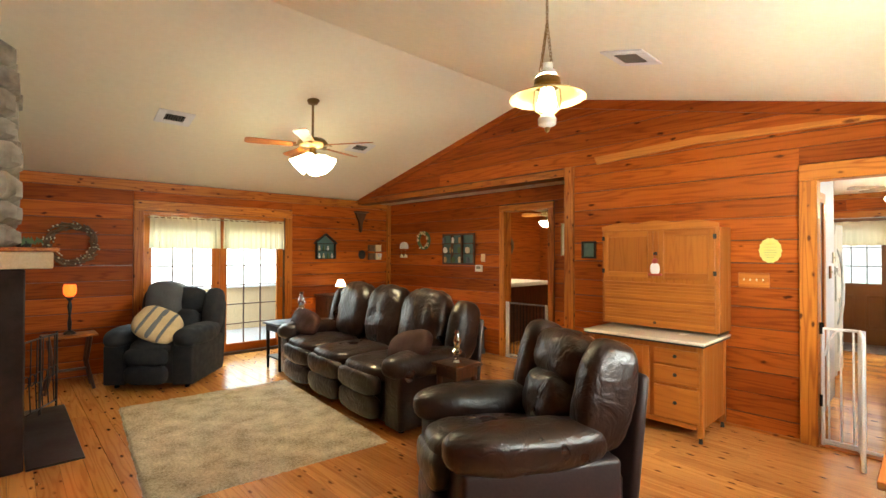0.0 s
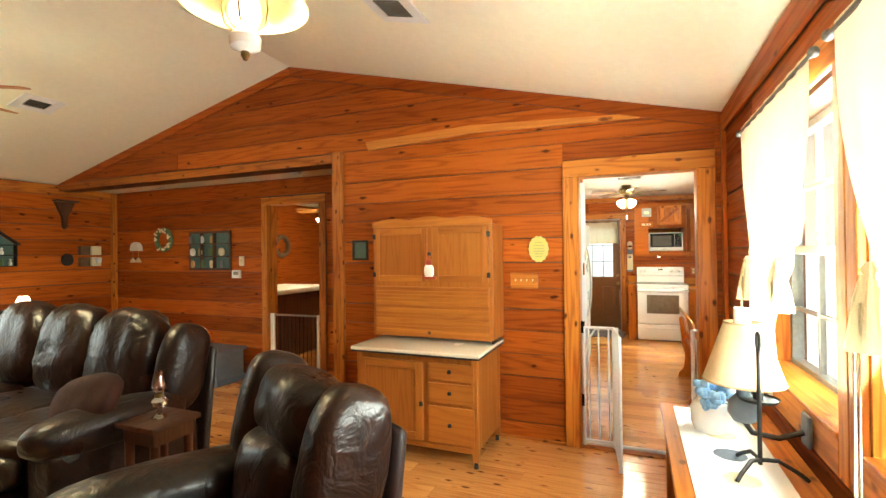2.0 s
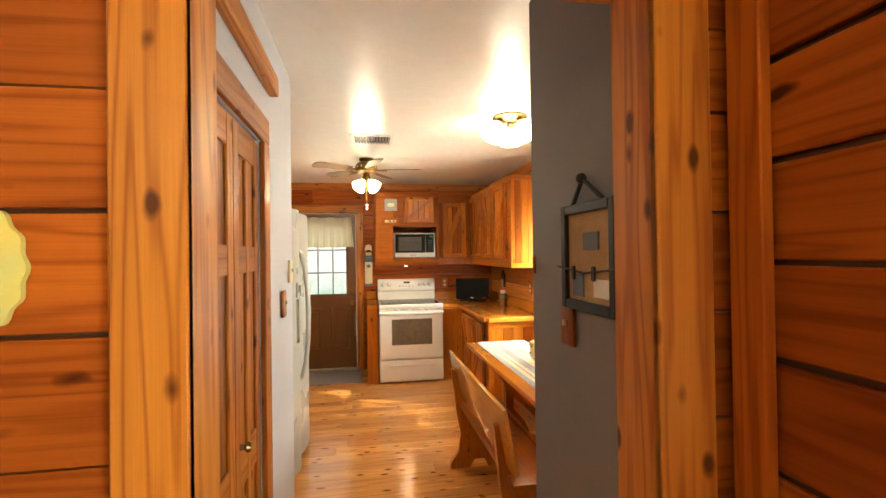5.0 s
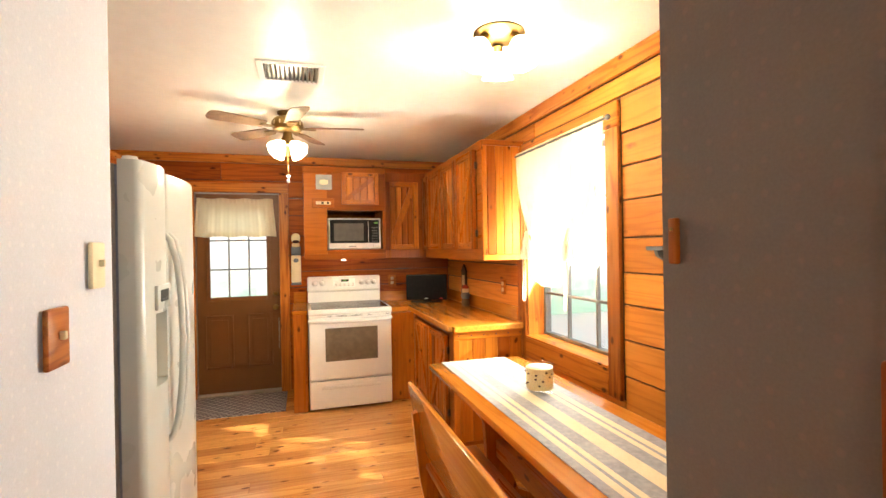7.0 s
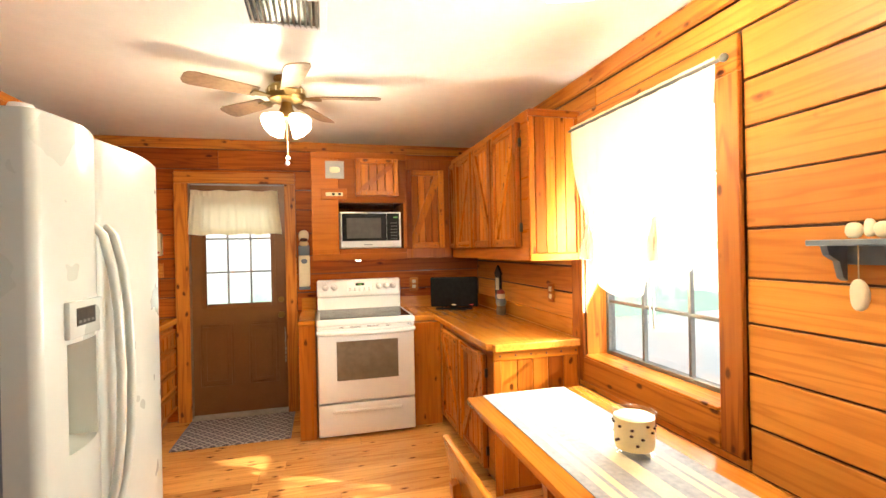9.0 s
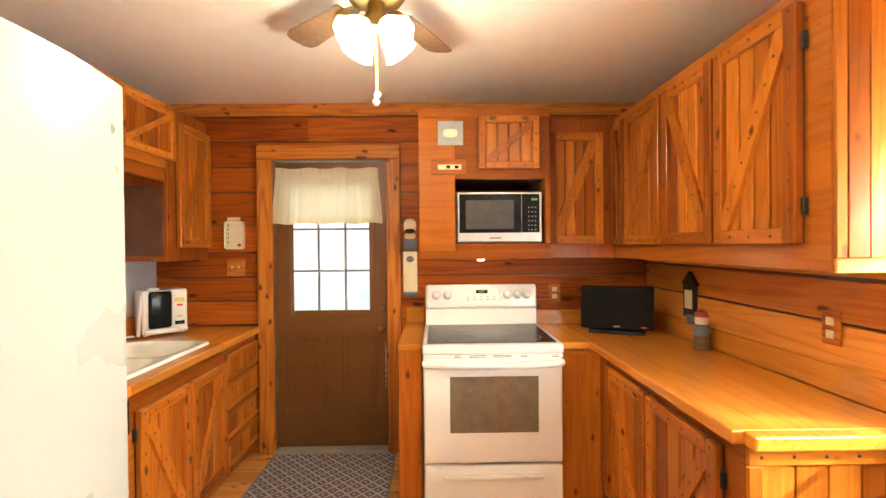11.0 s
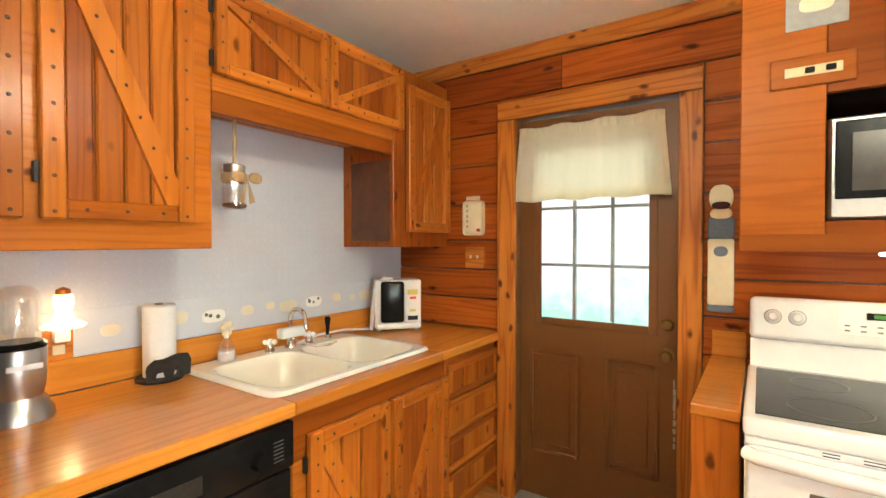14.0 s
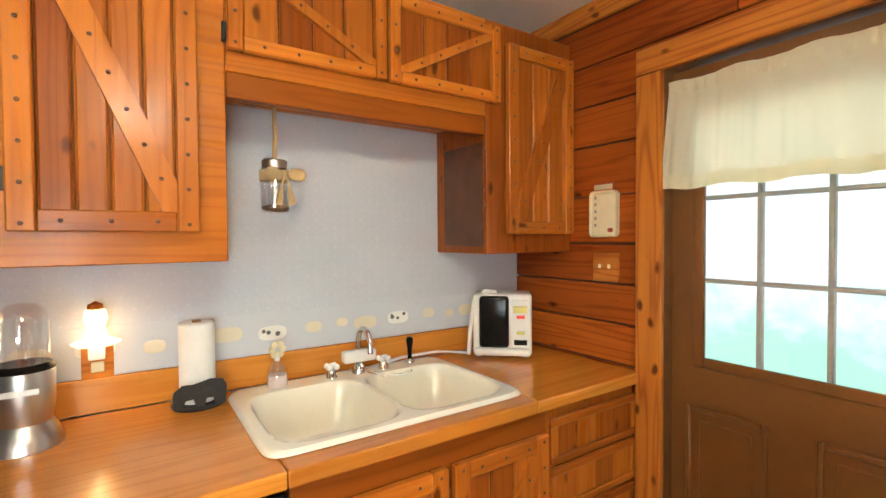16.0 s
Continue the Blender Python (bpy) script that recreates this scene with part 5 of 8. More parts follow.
def tied_curtain(x0, x1, y, ztop, zlow, ties, label, seed):
    """A sheer panel on a rod, drawn up by ties so that it sags in swags between them."""
    e = thing("curtain", (0, 0, 0), label, "curtain")
    bm = B()
    nx, nz = 110, 46
    r = random.Random(seed)
    ph = [r.uniform(0, 6.28) for _ in range(4)]
    rows = []
    for j in range(nz + 1):
        v = j / nz
        row = []
        for i in range(nx + 1):
            u = i / nx
            x = x0 + (x1 - x0) * u
            near = min(abs(u - t) for t in ties)
            lift = 1.0 if u < min(ties) or u > max(ties) else math.exp(-(near / 0.085) ** 2)
            bottom = zlow + (ztop - zlow) * LIFT * lift
            pull = sum((t - u) * math.exp(-((u - t) / 0.2) ** 2) for t in ties) * 0.62 * v ** 3
            x += (x1 - x0) * pull
            edge = min(ties) if u < min(ties) else max(ties) if u > max(ties) else None
            if edge is not None:
                x += (x0 + (x1 - x0) * edge - x) * 0.86 * v ** 2.4
            z = ztop + (bottom - ztop) * v
            bulge = 0.05 * v ** 2 * (1 - lift) * math.sin(min(1.0, v) * 2.6)
            fold = 0.016 * math.sin(u * 46 + ph[0] + math.sin(u * 11 + ph[1])) * min(1.0, 0.15 + 1.3 * v) * min(1.0, 8 * u, 8 * (1 - u)) + 0.012 * math.exp(-(near / 0.06) ** 2) * v * math.sin(v * 30 + ph[2]) * min(1.0, 8 * u, 8 * (1 - u))
            row.append(bm.verts.new((x, y + fold + bulge, z)))
        rows.append(row)
    for a, b in zip(rows, rows[1:]):
        for i in range(nx):
            bm.faces.new((a[i], a[i + 1], b[i + 1], b[i]))
    part("panel", bm, "sheer_curtain", e)
    for t in ties:
        bm = B()
        xx = x0 + (x1 - x0) * t
        zt = zlow + (ztop - zlow) * LIFT
        lathe(bm, [(0.006, 0.03), (0.016, 0.012), (0.011, 0.0), (0.02, -0.03), (0.032, -0.09), (0.042, -0.17), (0.036, -0.171)], (xx, y + 0.03, zt), 36, 0.22, 7)
        for k in (-1, 1):
            tube(bm, [(xx, y + 0.045, zt), (xx + k * 0.016, y + 0.055, zt - 0.06), (xx + k * 0.012, y + 0.058, zlow - 0.12)], 0.004, 6)
        part("tie", bm, "sheer_curtain", e, "knotted tie with hanging ends")
    part("rod", cyl(B(), (x0 - 0.03, y, ztop - 0.02), (x1 + 0.03, y, ztop - 0.02), 0.008), "grey_iron", e)
    for xx in (x0 - 0.04, x1 + 0.04):
        part("finial", ball(B(), (xx, y, ztop - 0.02), 0.017), "grey_iron", e)
    return e


tied_curtain(6.86, 7.925, KS + 0.075, 2.185, 1.22, (0.29, 0.80), "sheer cream tie-up curtain at the kitchen window", 3)
tied_curtain(2.46, 3.46, YS + 0.07, 2.12, 1.06, (0.26, 0.74), "sheer cream tie-up curtain at the living room window", 5)
tied_curtain(1.25, 2.26, YS + 0.07, 2.12, 1.06, (0.26, 0.74), "sheer cream tie-up curtain behind the console", 8)

# ---- living room ----
def seat_parts(e, w, leather, side, n=1, seed=0.0, lean=13, tall=0.0):
    """Arms, seats, backs and footrests of a reclining seat of n places, facing -y."""
    aw = 0.27
    inner = w - 2 * aw
    sw = inner / n
    part("base", bx(B(), -w / 2 + 0.03, w / 2 - 0.03, -0.40, 0.42, 0.05, 0.40, 0.03, 3), side, e)
    for s in (-1, 1):
        x = s * (w / 2 - aw / 2)
        part("arm_panel", bx(B(), x - aw / 2 + 0.02, x + aw / 2 - 0.02, -0.42, 0.40, 0.04, 0.48, 0.025, 3), side, e)
        part("arm", cushion(B(), (x, -0.06, 0.545), (aw + 0.03, 0.86, 0.235), 2.8, 0.008, seed=seed + s), leather, e)
        part("wing", cushion(B(), (s * (w / 2 - 0.13), 0.37, 0.77), (0.20, 0.30, 0.56), 3.2, 0.008, m=pose(0, 0, 0, -lean, 0, 0).to_3x3(), seed=seed + 3 * s), leather, e)
    part("back_panel", bx(B(), -w / 2 + 0.06, w / 2 - 0.06, 0.40, 0.46, 0.10, 0.92, 0.03, 3, m=pose(0, 0.05, 0, -6, 0, 0)), side, e)
    for i in range(n):
        x = -inner / 2 + sw * (i + 0.5)
        tilt = pose(0, 0, 0, -lean, 0, 0).to_3x3()
        part("seat", cushion(B(), (x, -0.13, 0.43), (sw - 0.006, 0.72, 0.22), 3.6, 0.007, seed=seed + i), leather, e)
        part("footrest", cushion(B(), (x, -0.455, 0.36), (sw - 0.01, 0.13, 0.20), 3.2, 0.006, seed=seed + 2 * i), leather, e)
        part("footrest", cushion(B(), (x, -0.45, 0.165), (sw - 0.01, 0.12, 0.22), 3.2, 0.008, seed=seed + 5 * i), leather, e)
        if n > 1:
            part("back_cushion", cushion(B(), (x, 0.31, 0.80), (sw - 0.004, 0.29, 0.68), 3.1, 0.018, cuts=12, m=tilt, seed=seed + 7 + i), leather, e)
            continue
        part("lumbar", cushion(B(), (x, 0.27, 0.64), (sw - 0.006, 0.26, 0.34), 2.9, 0.016, m=tilt, seed=seed + 7 + i), leather, e)
        part("headrest", cushion(B(), (x, 0.37, 0.90 + tall / 2), (sw + (0.1 if n == 1 else -0.006), 0.27, 0.34 + tall), 2.9, 0.012 - tall * 0.06, m=tilt, seed=seed + 11 + i), leather, e)
    for sx in (-1, 1):
        for sy in (-0.33, 0.34):
            part("foot", cyl(B(), (sx * (w / 2 - 0.12), sy, 0), (sx * (w / 2 - 0.12), sy, 0.05), 0.025), "black_plastic", e)


e = thing("leather_recliner", (1.95, 1.72, 0), "glossy dark brown leather recliner with pillow arms", "armchair", 50)
e.matrix_world = pose(1.89, 1.62, 0, 0, 0, 241)
seat_parts(e, 1.0, "leather", "leather_side", 1, 2.0, tall=-0.03)
s = thing("leather_sofa", (2.60, 4.18, 0), "dark brown leather reclining sofa with three seats", "sofa")
s.matrix_world = pose(2.60, 4.18, 0, 0, 0, -93.5)
seat_parts(s, 2.62, "leather", "leather", 3, 9.0, tall=0.08)
n = thing("fabric_recliner", (1.20, 6.20, 0), "worn black fabric recliner beside the glazed doors", "armchair")
n.matrix_world = pose(1.20, 6.20, 0, 0, 0, -40)
seat_parts(n, 1.0, "navy_fabric", "navy_fabric", 1, 21.0)
t = thing("throw_blanket", (1.20, 6.20, 0), "grey knitted throw over the back of the recliner", "blanket")
t.matrix_world = pose(1.20, 6.20, 0, 0, 0, -40)
part("cloth", cushion(B(), (-0.17, 0.32, 0.895), (0.43, 0.41, 0.48), 3.4, 0.008, m=pose(0, 0, 0, -13, 0, 0).to_3x3(), seed=4), "grey_throw", t)


def pillow(at, turn, tilt, size, label, material, stripes=()):
    e = thing("pillow", at, label, "pillow")
    e.matrix_world = pose(*at, tilt[0], tilt[1], turn)
    part("cover", cushion(B(), (0, 0, 0), size, 2.9, 0.006, seed=at[0]), material, e)
    for x0, w, m in stripes:
        part("stripe", cushion(B(), (x0, 0, 0), (w, size[1] * 1.03, size[2] * 0.985 * (1 - 0.18 * abs(x0 / size[0] * 2) ** 2)), 3.5, 0.0), m, e)
    return e


pillow((1.03, 5.92, 0.69), -40, (-38, 24, ), (0.50, 0.15, 0.40), "cream and slate striped pillow on the black recliner", "cream_cloth",
       ((-0.12, 0.05, "slate_cloth"), (0.0, 0.09, "slate_cloth"), (0.12, 0.05, "slate_cloth")))
pillow((2.45, 5.22, 0.66), -93, (-28, 6), (0.62, 0.16, 0.30), "dark brown suede pillow on the sofa", "brown_cloth")
pillow((2.42, 3.18, 0.66), -93, (-30, -14), (0.60, 0.16, 0.30), "dark brown suede pillow against the sofa arm", "brown_cloth")

# rug
r = thing("rug", (1.29, 4.12, 0.001), "shaggy beige wool rug on the boards", "rug")
r.matrix_world = pose(1.29, 4.12, 0.001, 0, 0, -5)
bm = B()
rr = random.Random(3)
nx, ny = 84, 116
rows = []
for j in range(ny + 1):
    row = []
    for i in range(nx + 1):
        x, y = -0.81 + 1.62 * i / nx, -1.13 + 2.26 * j / ny
        edge = i in (0, nx) or j in (0, ny)
        z = 0.0 if edge else 0.016 + 0.006 * noise.noise(Vector((x * 30, y * 30, 0))) + rr.uniform(-0.004, 0.004)
        row.append(bm.verts.new((x + rr.uniform(-0.006, 0.006), y + rr.uniform(-0.006, 0.006), z)))
    rows.append(row)
for a, b in zip(rows, rows[1:]):
    for i in range(nx):
        bm.faces.new((a[i], a[i + 1], b[i + 1], b[i]))
part("wool_top", bm, "rug_wool", r)

# hutch, facing -x
h = thing("kitchen_hutch", (3.70, 2.195, 0), "antique oak hutch with a cream enamel worktop", "cabinet", -90)
W = 1.03
for x0 in (0.03, W - 0.075):
    for y0 in (0.05, 0.585):
        part("leg", bx(B(), x0, x0 + 0.045, y0, y0 + 0.045, 0.045, 0.76, 0.004), "hutch_wood_z", h, smooth=False)
        part("caster", cyl(B(), (x0 + 0.022, y0 + 0.022, 0.0), (x0 + 0.022, y0 + 0.022, 0.044), 0.017, 0.012), "black_iron", h)
bm = B()
bx(bm, 0.035, W - 0.035, 0.062, 0.645, 0.115, 0.762, 0.003)
part("base_body", bm, "hutch_wood_z", h, smooth=False)
part("apron", bx(B(), 0.076, W - 0.076, 0.052, 0.0615, 0.10, 0.135, 0.003), "hutch_wood_x", h)
d = part("base_door", bx(B(), 0.055, 0.585, 0.046, 0.0615, 0.15, 0.715, 0.003), "hutch_wood_z", h, smooth=False)
for nm, a, b, lo, hi in (("stile", 0.055, 0.11, 0.15, 0.715), ("stile", 0.53, 0.585, 0.15, 0.715), ("rail", 0.1105, 0.5295, 0.15, 0.205), ("rail", 0.1105, 0.5295, 0.66, 0.715)):
    part(nm, bx(B(), a, b, 0.036, 0.0455, lo, hi, 0.003), "hutch_wood_z" if nm == "stile" else "hutch_wood_x", d, smooth=False)
part("latch", bx(B(), 0.562, 0.59, 0.022, 0.0355, 0.40, 0.435, 0.004), "black_iron", d, "dark iron latch")
for z0, z1 in ((0.595, 0.715), (0.435, 0.575), (0.15, 0.41)):
    d = part("drawer", bx(B(), 0.625, 0.975, 0.040, 0.0615, z0, z1, 0.006, 2), "hutch_wood_x", h, smooth=False)
    part("knob", lathe(B(), [(0, 0.03), (0.012, 0.028), (0.016, 0.018), (0.007, 0.012), (0.008, 0)], n=14), "black_iron", d, "small dark knob").matrix_basis = pose(0.80, 0.0395, (z0 + z1) / 2 + 0.01, 90, 0, 0)
part("worktop", bx(B(), 0.0, W, 0.0, 0.665, 0.775, 0.803, 0.010, 3), "hutch_worktop", h)
part("worktop_edge", bx(B(), 0.004, W - 0.004, 0.004, 0.66, 0.7625, 0.7745, 0.003), "black_iron", h, "dark metal edge")
part("bracket", bx(B(), W - 0.012, W + 0.006, 0.34, 0.58, 0.815, 0.838, 0.004), "black_iron", h)
bm = bx(B(), 0.0, W, 0.362, 0.665, 0.83, 1.72, 0.003)
part("upper_body", bm, "hutch_wood_z", h, smooth=False)
pts = [(0.0, 1.715), (W, 1.715), (W, 1.735)]
for i in range(41):
    u = 1 - i / 40
    pts.append((W * u, 1.752 + 0.022 * abs(math.sin(u * math.pi * 3.0)) + 0.02 * math.sin(u * math.pi)))
part("crest", prism(B(), pts + [(0.0, 1.735)], 0.346, 0.361), "hutch_wood_x", h)
for x0, x1 in ((0.02, 0.497), (0.545, 1.0)):
    d = part("upper_door", bx(B(), x0, x1, 0.350, 0.3615, 1.275, 1.70, 0.002), "hutch_wood_z", h, smooth=False)
    for nm, a, b, lo, hi in (("stile", x0, x0 + 0.048, 1.275, 1.70), ("stile", x1 - 0.048, x1, 1.275, 1.70), ("rail", x0 + 0.0485, x1 - 0.0485, 1.275, 1.325), ("rail", x0 + 0.0485, x1 - 0.0485, 1.65, 1.70)):
        part(nm, bx(B(), a, b, 0.340, 0.3495, lo, hi, 0.003), "hutch_wood_z" if nm == "stile" else "hutch_wood_x", d, smooth=False)
    for zz in (1.33, 1.64):
        xx = x0 - 0.012 if x0 < 0.3 else x1 - 0.012
        part("hinge", bx(B(), xx, xx + 0.028, 0.334, 0.3395, zz - 0.02, zz + 0.02, 0.003), "black_iron", d, "dark iron hinge")
part("centre_stile", bx(B(), 0.4975, 0.5445, 0.345, 0.3615, 1.275, 1.70, 0.003), "hutch_wood_z", h)
part("door_latch", bx(B(), 0.505, 0.535, 0.328, 0.3445, 1.48, 1.51, 0.004), "black_iron", h)
rf = part("roll_front", bx(B(), 0.028, W - 0.028, 0.352, 0.3615, 0.84, 1.235, 0.002), "hutch_wood_x", h, smooth=False)
for i in range(13):
    z0 = 0.868 + i * 0.028
    part("slat", bx(B(), 0.03, W - 0.03, 0.345, 0.3515, z0, z0 + 0.0245, 0.003), "hutch_wood_x", rf, smooth=False)
part("knob", lathe(B(), [(0, 0.024), (0.014, 0.02), (0.007, 0.01), (0.008, 0)], n=14), "dark_wood_x", rf).matrix_basis = pose(0.515, 0.3505, 0.875, 90, 0, 0)
o = thing("hanging_ornament", (4.02, 1.672, 1.36), "small white and red wooden ornament on the hutch door", "ornament", -90)
part("body", cushion(B(), (0, 0, 0), (0.085, 0.022, 0.11), 2.4, cuts=6), "paper_white", o)
part("top", cushion(B(), (0, 0.0, 0.068), (0.05, 0.02, 0.055), 2.2, cuts=5), "red_paint", o)
part("cord", tube(B(), [(0, 0.0, 0.085), (0, 0.004, 0.13)], 0.003), "red_paint", o)
part("foot_band", bx(B(), -0.06, 0.06, -0.011, 0.011, -0.062, -0.043, 0.003), "red_paint", o)

# wall pieces on the hutch wall
p = thing("wall_plaque", (XE - 0.003, 0.88, 1.523), "yellow scalloped oval wall plaque", "plaque", -90)
pts = [(0.078 * math.cos(a) * (1 + 0.035 * math.cos(14 * a)), 0.102 * math.sin(a) * (1 + 0.035 * math.cos(14 * a))) for a in (2 * math.pi * i / 84 for i in range(84))]
part("board", prism(B(), pts, -0.012, -0.001), "yellow_paint", p)
for i, (z, w) in enumerate(((0.05, 0.06), (0.025, 0.09), (0.0, 0.085), (-0.02, 0.09), (-0.04, 0.075), (-0.06, 0.05))):
    part("text_line", bx(B(), -w / 2, w / 2, -0.0135, -0.0122, z, z + 0.005), "faded_ink", p, smooth=False)


def switch_plate(at, turn, n, label, material, toggles="cream_paint", w=None, h=0.125):
    w = w or 0.035 + 0.046 * n
    e = thing("switch_plate", at, label, "switch", turn)
    part("plate", bx(B(), -w / 2, w / 2, -0.014, -0.001, -h / 2, h / 2, 0.005, 2), material, e)
    for i in range(n):
        x = (i - (n - 1) / 2) * 0.046
        part("toggle", bx(B(), x - 0.005, x + 0.005, -0.026, -0.0142, -0.004, 0.014, 0.002), toggles, e)
    return e


switch_plate((XE - 0.002, 0.997, 1.272), -90, 4, "wooden switch plate with four ivory toggles", "trim_wood_x", w=0.225)
switch_plate((KX - 0.003, 1.487, 1.33), -90, 2, "wooden switch plate with two toggles beside the back door", "trim_wood_x", w=0.13, h=0.125)
switch_plate((5.87, 0.688, 1.31), 0, 1, "wooden switch plate on the papered wall", "trim_wood_x", w=0.09)
switch_plate((6.075, 0.688, 1.455), 0, 1, "ivory switch plate with visible screws", "cream_paint", w=0.075, h=0.115)
switch_plate((4.955, -0.328, 1.31), 180, 1, "dark reddish wooden switch plate", "cab_wood_z", w=0.09, h=0.13)
switch_plate((XA - 0.003, 4.66, 1.43), -90, 1, "ivory switch plate in the alcove", "cream_paint", w=0.08, h=0.12)


def framed(name, at, turn, w, h, frame, inside, label, border=0.02, category="picture"):
    e = thing(name, at, label, category, turn)
    for nm, a, b, lo, hi in (("frame_side", -w / 2, -w / 2 + border, -h / 2, h / 2), ("frame_side", w / 2 - border, w / 2, -h / 2, h / 2),
                             ("frame_rail", -w / 2 + border, w / 2 - border, -h / 2, -h / 2 + border), ("frame_rail", -w / 2 + border, w / 2 - border, h / 2 - border, h / 2)):
        part(nm, bx(B(), a, b, -0.022, -0.001, lo, hi, 0.003), frame, e, smooth=False)
    part("picture", bx(B(), -w / 2 + border, w / 2 - border, -0.008, -0.0015, -h / 2 + border, h / 2 - border), inside, e, smooth=False)
    return e


framed("framed_picture", (XE - 0.002, 2.52, 1.535), -90, 0.165, 0.185, "black_iron", "teal_paint", "small dark framed picture beside the hutch")
e = framed("framed_picture", (4.81, -0.328, 1.52), 180, 0.315, 0.31, "black_iron", "burlap", "black framed clip board hung on a leather strap", 0.028)
part("strap", tube(B(), [(-0.09, -0.012, 0.155), (-0.02, -0.014, 0.225), (0.09, -0.012, 0.155)], 0.007), "black_iron", e)
part("peg", ball(B(), (-0.02, -0.018, 0.225), 0.016), "black_iron", e)
part("wire", tube(B(), [(-0.17, -0.026, -0.03), (0, -0.024, -0.045), (0.17, -0.026, -0.03)], 0.003), "black_iron", e)
for x0, z0, w, hh, m in ((-0.03, 0.02, 0.09, 0.05, "slate_cloth"), (-0.10, -0.115, 0.07, 0.065, "slate_cloth"), (0.03, -0.11, 0.08, 0.05, "paper_white")):
    part("card", bx(B(), x0, x0 + w, -0.0115, -0.0085, z0, z0 + hh), m, e, smooth=False)
for x0 in (-0.07, 0.05):
    part("clip", bx(B(), x0, x0 + 0.018, -0.030, -0.0235, -0.065, -0.025, 0.002), "black_iron", e)

e = thing("wall_peg", (5.25, -0.328, 1.455), "small pine hook block on the papered stub wall", "hook", 180)
part("block", bx(B(), -0.008, 0.008, -0.010, -0.001, 0.0, 0.066, 0.003, 2), "trim_wood_z", e)
part("stud", ball(B(), (0, -0.011, 0.05), 0.003, n=8), "brass", e)

# baby gates
g = thing("safety_gate", (0, 0, 0), "white metal safety gate standing open in the kitchen doorway", "gate")


def bars(e, p0, p1, z0, z1, n, r, material, name="bar"):
    for i in range(n):
        q = Vector(p0).lerp(Vector(p1), (i + 0.5) / n)
        part(name, cyl(B(), (q.x, q.y, z0), (q.x, q.y, z1), r, n=8), material, e)


def rail(e, p0, p1, z, r=0.011, material="white_paint", name="rail"):
    part(name, cyl(B(), (*p0, z), (*p1, z), r, n=10), material, e)


A, Bq, Cq = (4.43, 0.553), (4.43, 0.335), (4.03, 0.285)
for p0, p1, n in ((A, Bq, 3), (Bq, Cq, 5)):
    rail(g, p0, p1, 0.915)
    rail(g, p0, p1, 0.05)
    bars(g, p0, p1, 0.05, 0.915, n, 0.0065, "white_paint")
for p in (A, Bq, (4.43, 0.315), Cq):
    part("post", cyl(B(), (*p, 0.012), (*p, 0.92), 0.0135, n=10), "white_paint", g)
part("arch", tube(B(), [(4.43, 0.54, 0.70), (4.43, 0.52, 0.82), (4.43, 0.47, 0.90), (4.43, 0.42, 0.912)], 0.007), "white_paint", g)
part("threshold_bar", cyl(B(), (4.43, -0.20, 0.03), (4.43, 0.553, 0.03), 0.013, n=10), "white_paint", g)
part("end_post", cyl(B(), (4.43, -0.195, 0.012), (4.43, -0.195, 0.93), 0.014, n=10), "white_paint", g)
part("end_bracket", tube(B(), [(4.43, -0.195, 0.925), (4.43, -0.225, 0.93)], 0.010), "white_paint", g)
part("end_arch", tube(B(), [(4.43, -0.195, 0.90), (4.44, -0.215, 0.86), (4.45, -0.222, 0.7), (4.45, -0.222, 0.05)], 0.006), "white_paint", g)
for z in (0.91, 0.35):
    part("wall_clamp", cyl(B(), (4.43, 0.56, z - 0.04), (4.43, 0.56, z + 0.05), 0.016, n=10), "black_plastic", g)
g = thing("safety_gate", (5.10, 3.87, 0), "white framed safety gate with dark bars in the bedroom doorway", "gate")
for y in (-0.35, -0.31, 0.33, 0.365):
    part("post", bx(B(), -0.012, 0.012, y - 0.012, y + 0.012, 0.0, 0.80, 0.004), "white_paint", g)
for z in (0.03, 0.775):
    part("rail", bx(B(), -0.010, 0.010, -0.297, 0.317, z, z + 0.022, 0.004), "white_paint" if z < 0.5 else "grey_iron", g)
for i in range(11):
    y = -0.27 + i * 0.056
    part("bar", cyl(B(), (0, y, 0.05), (0, y, 0.776), 0.006, n=8), "black_iron", g)

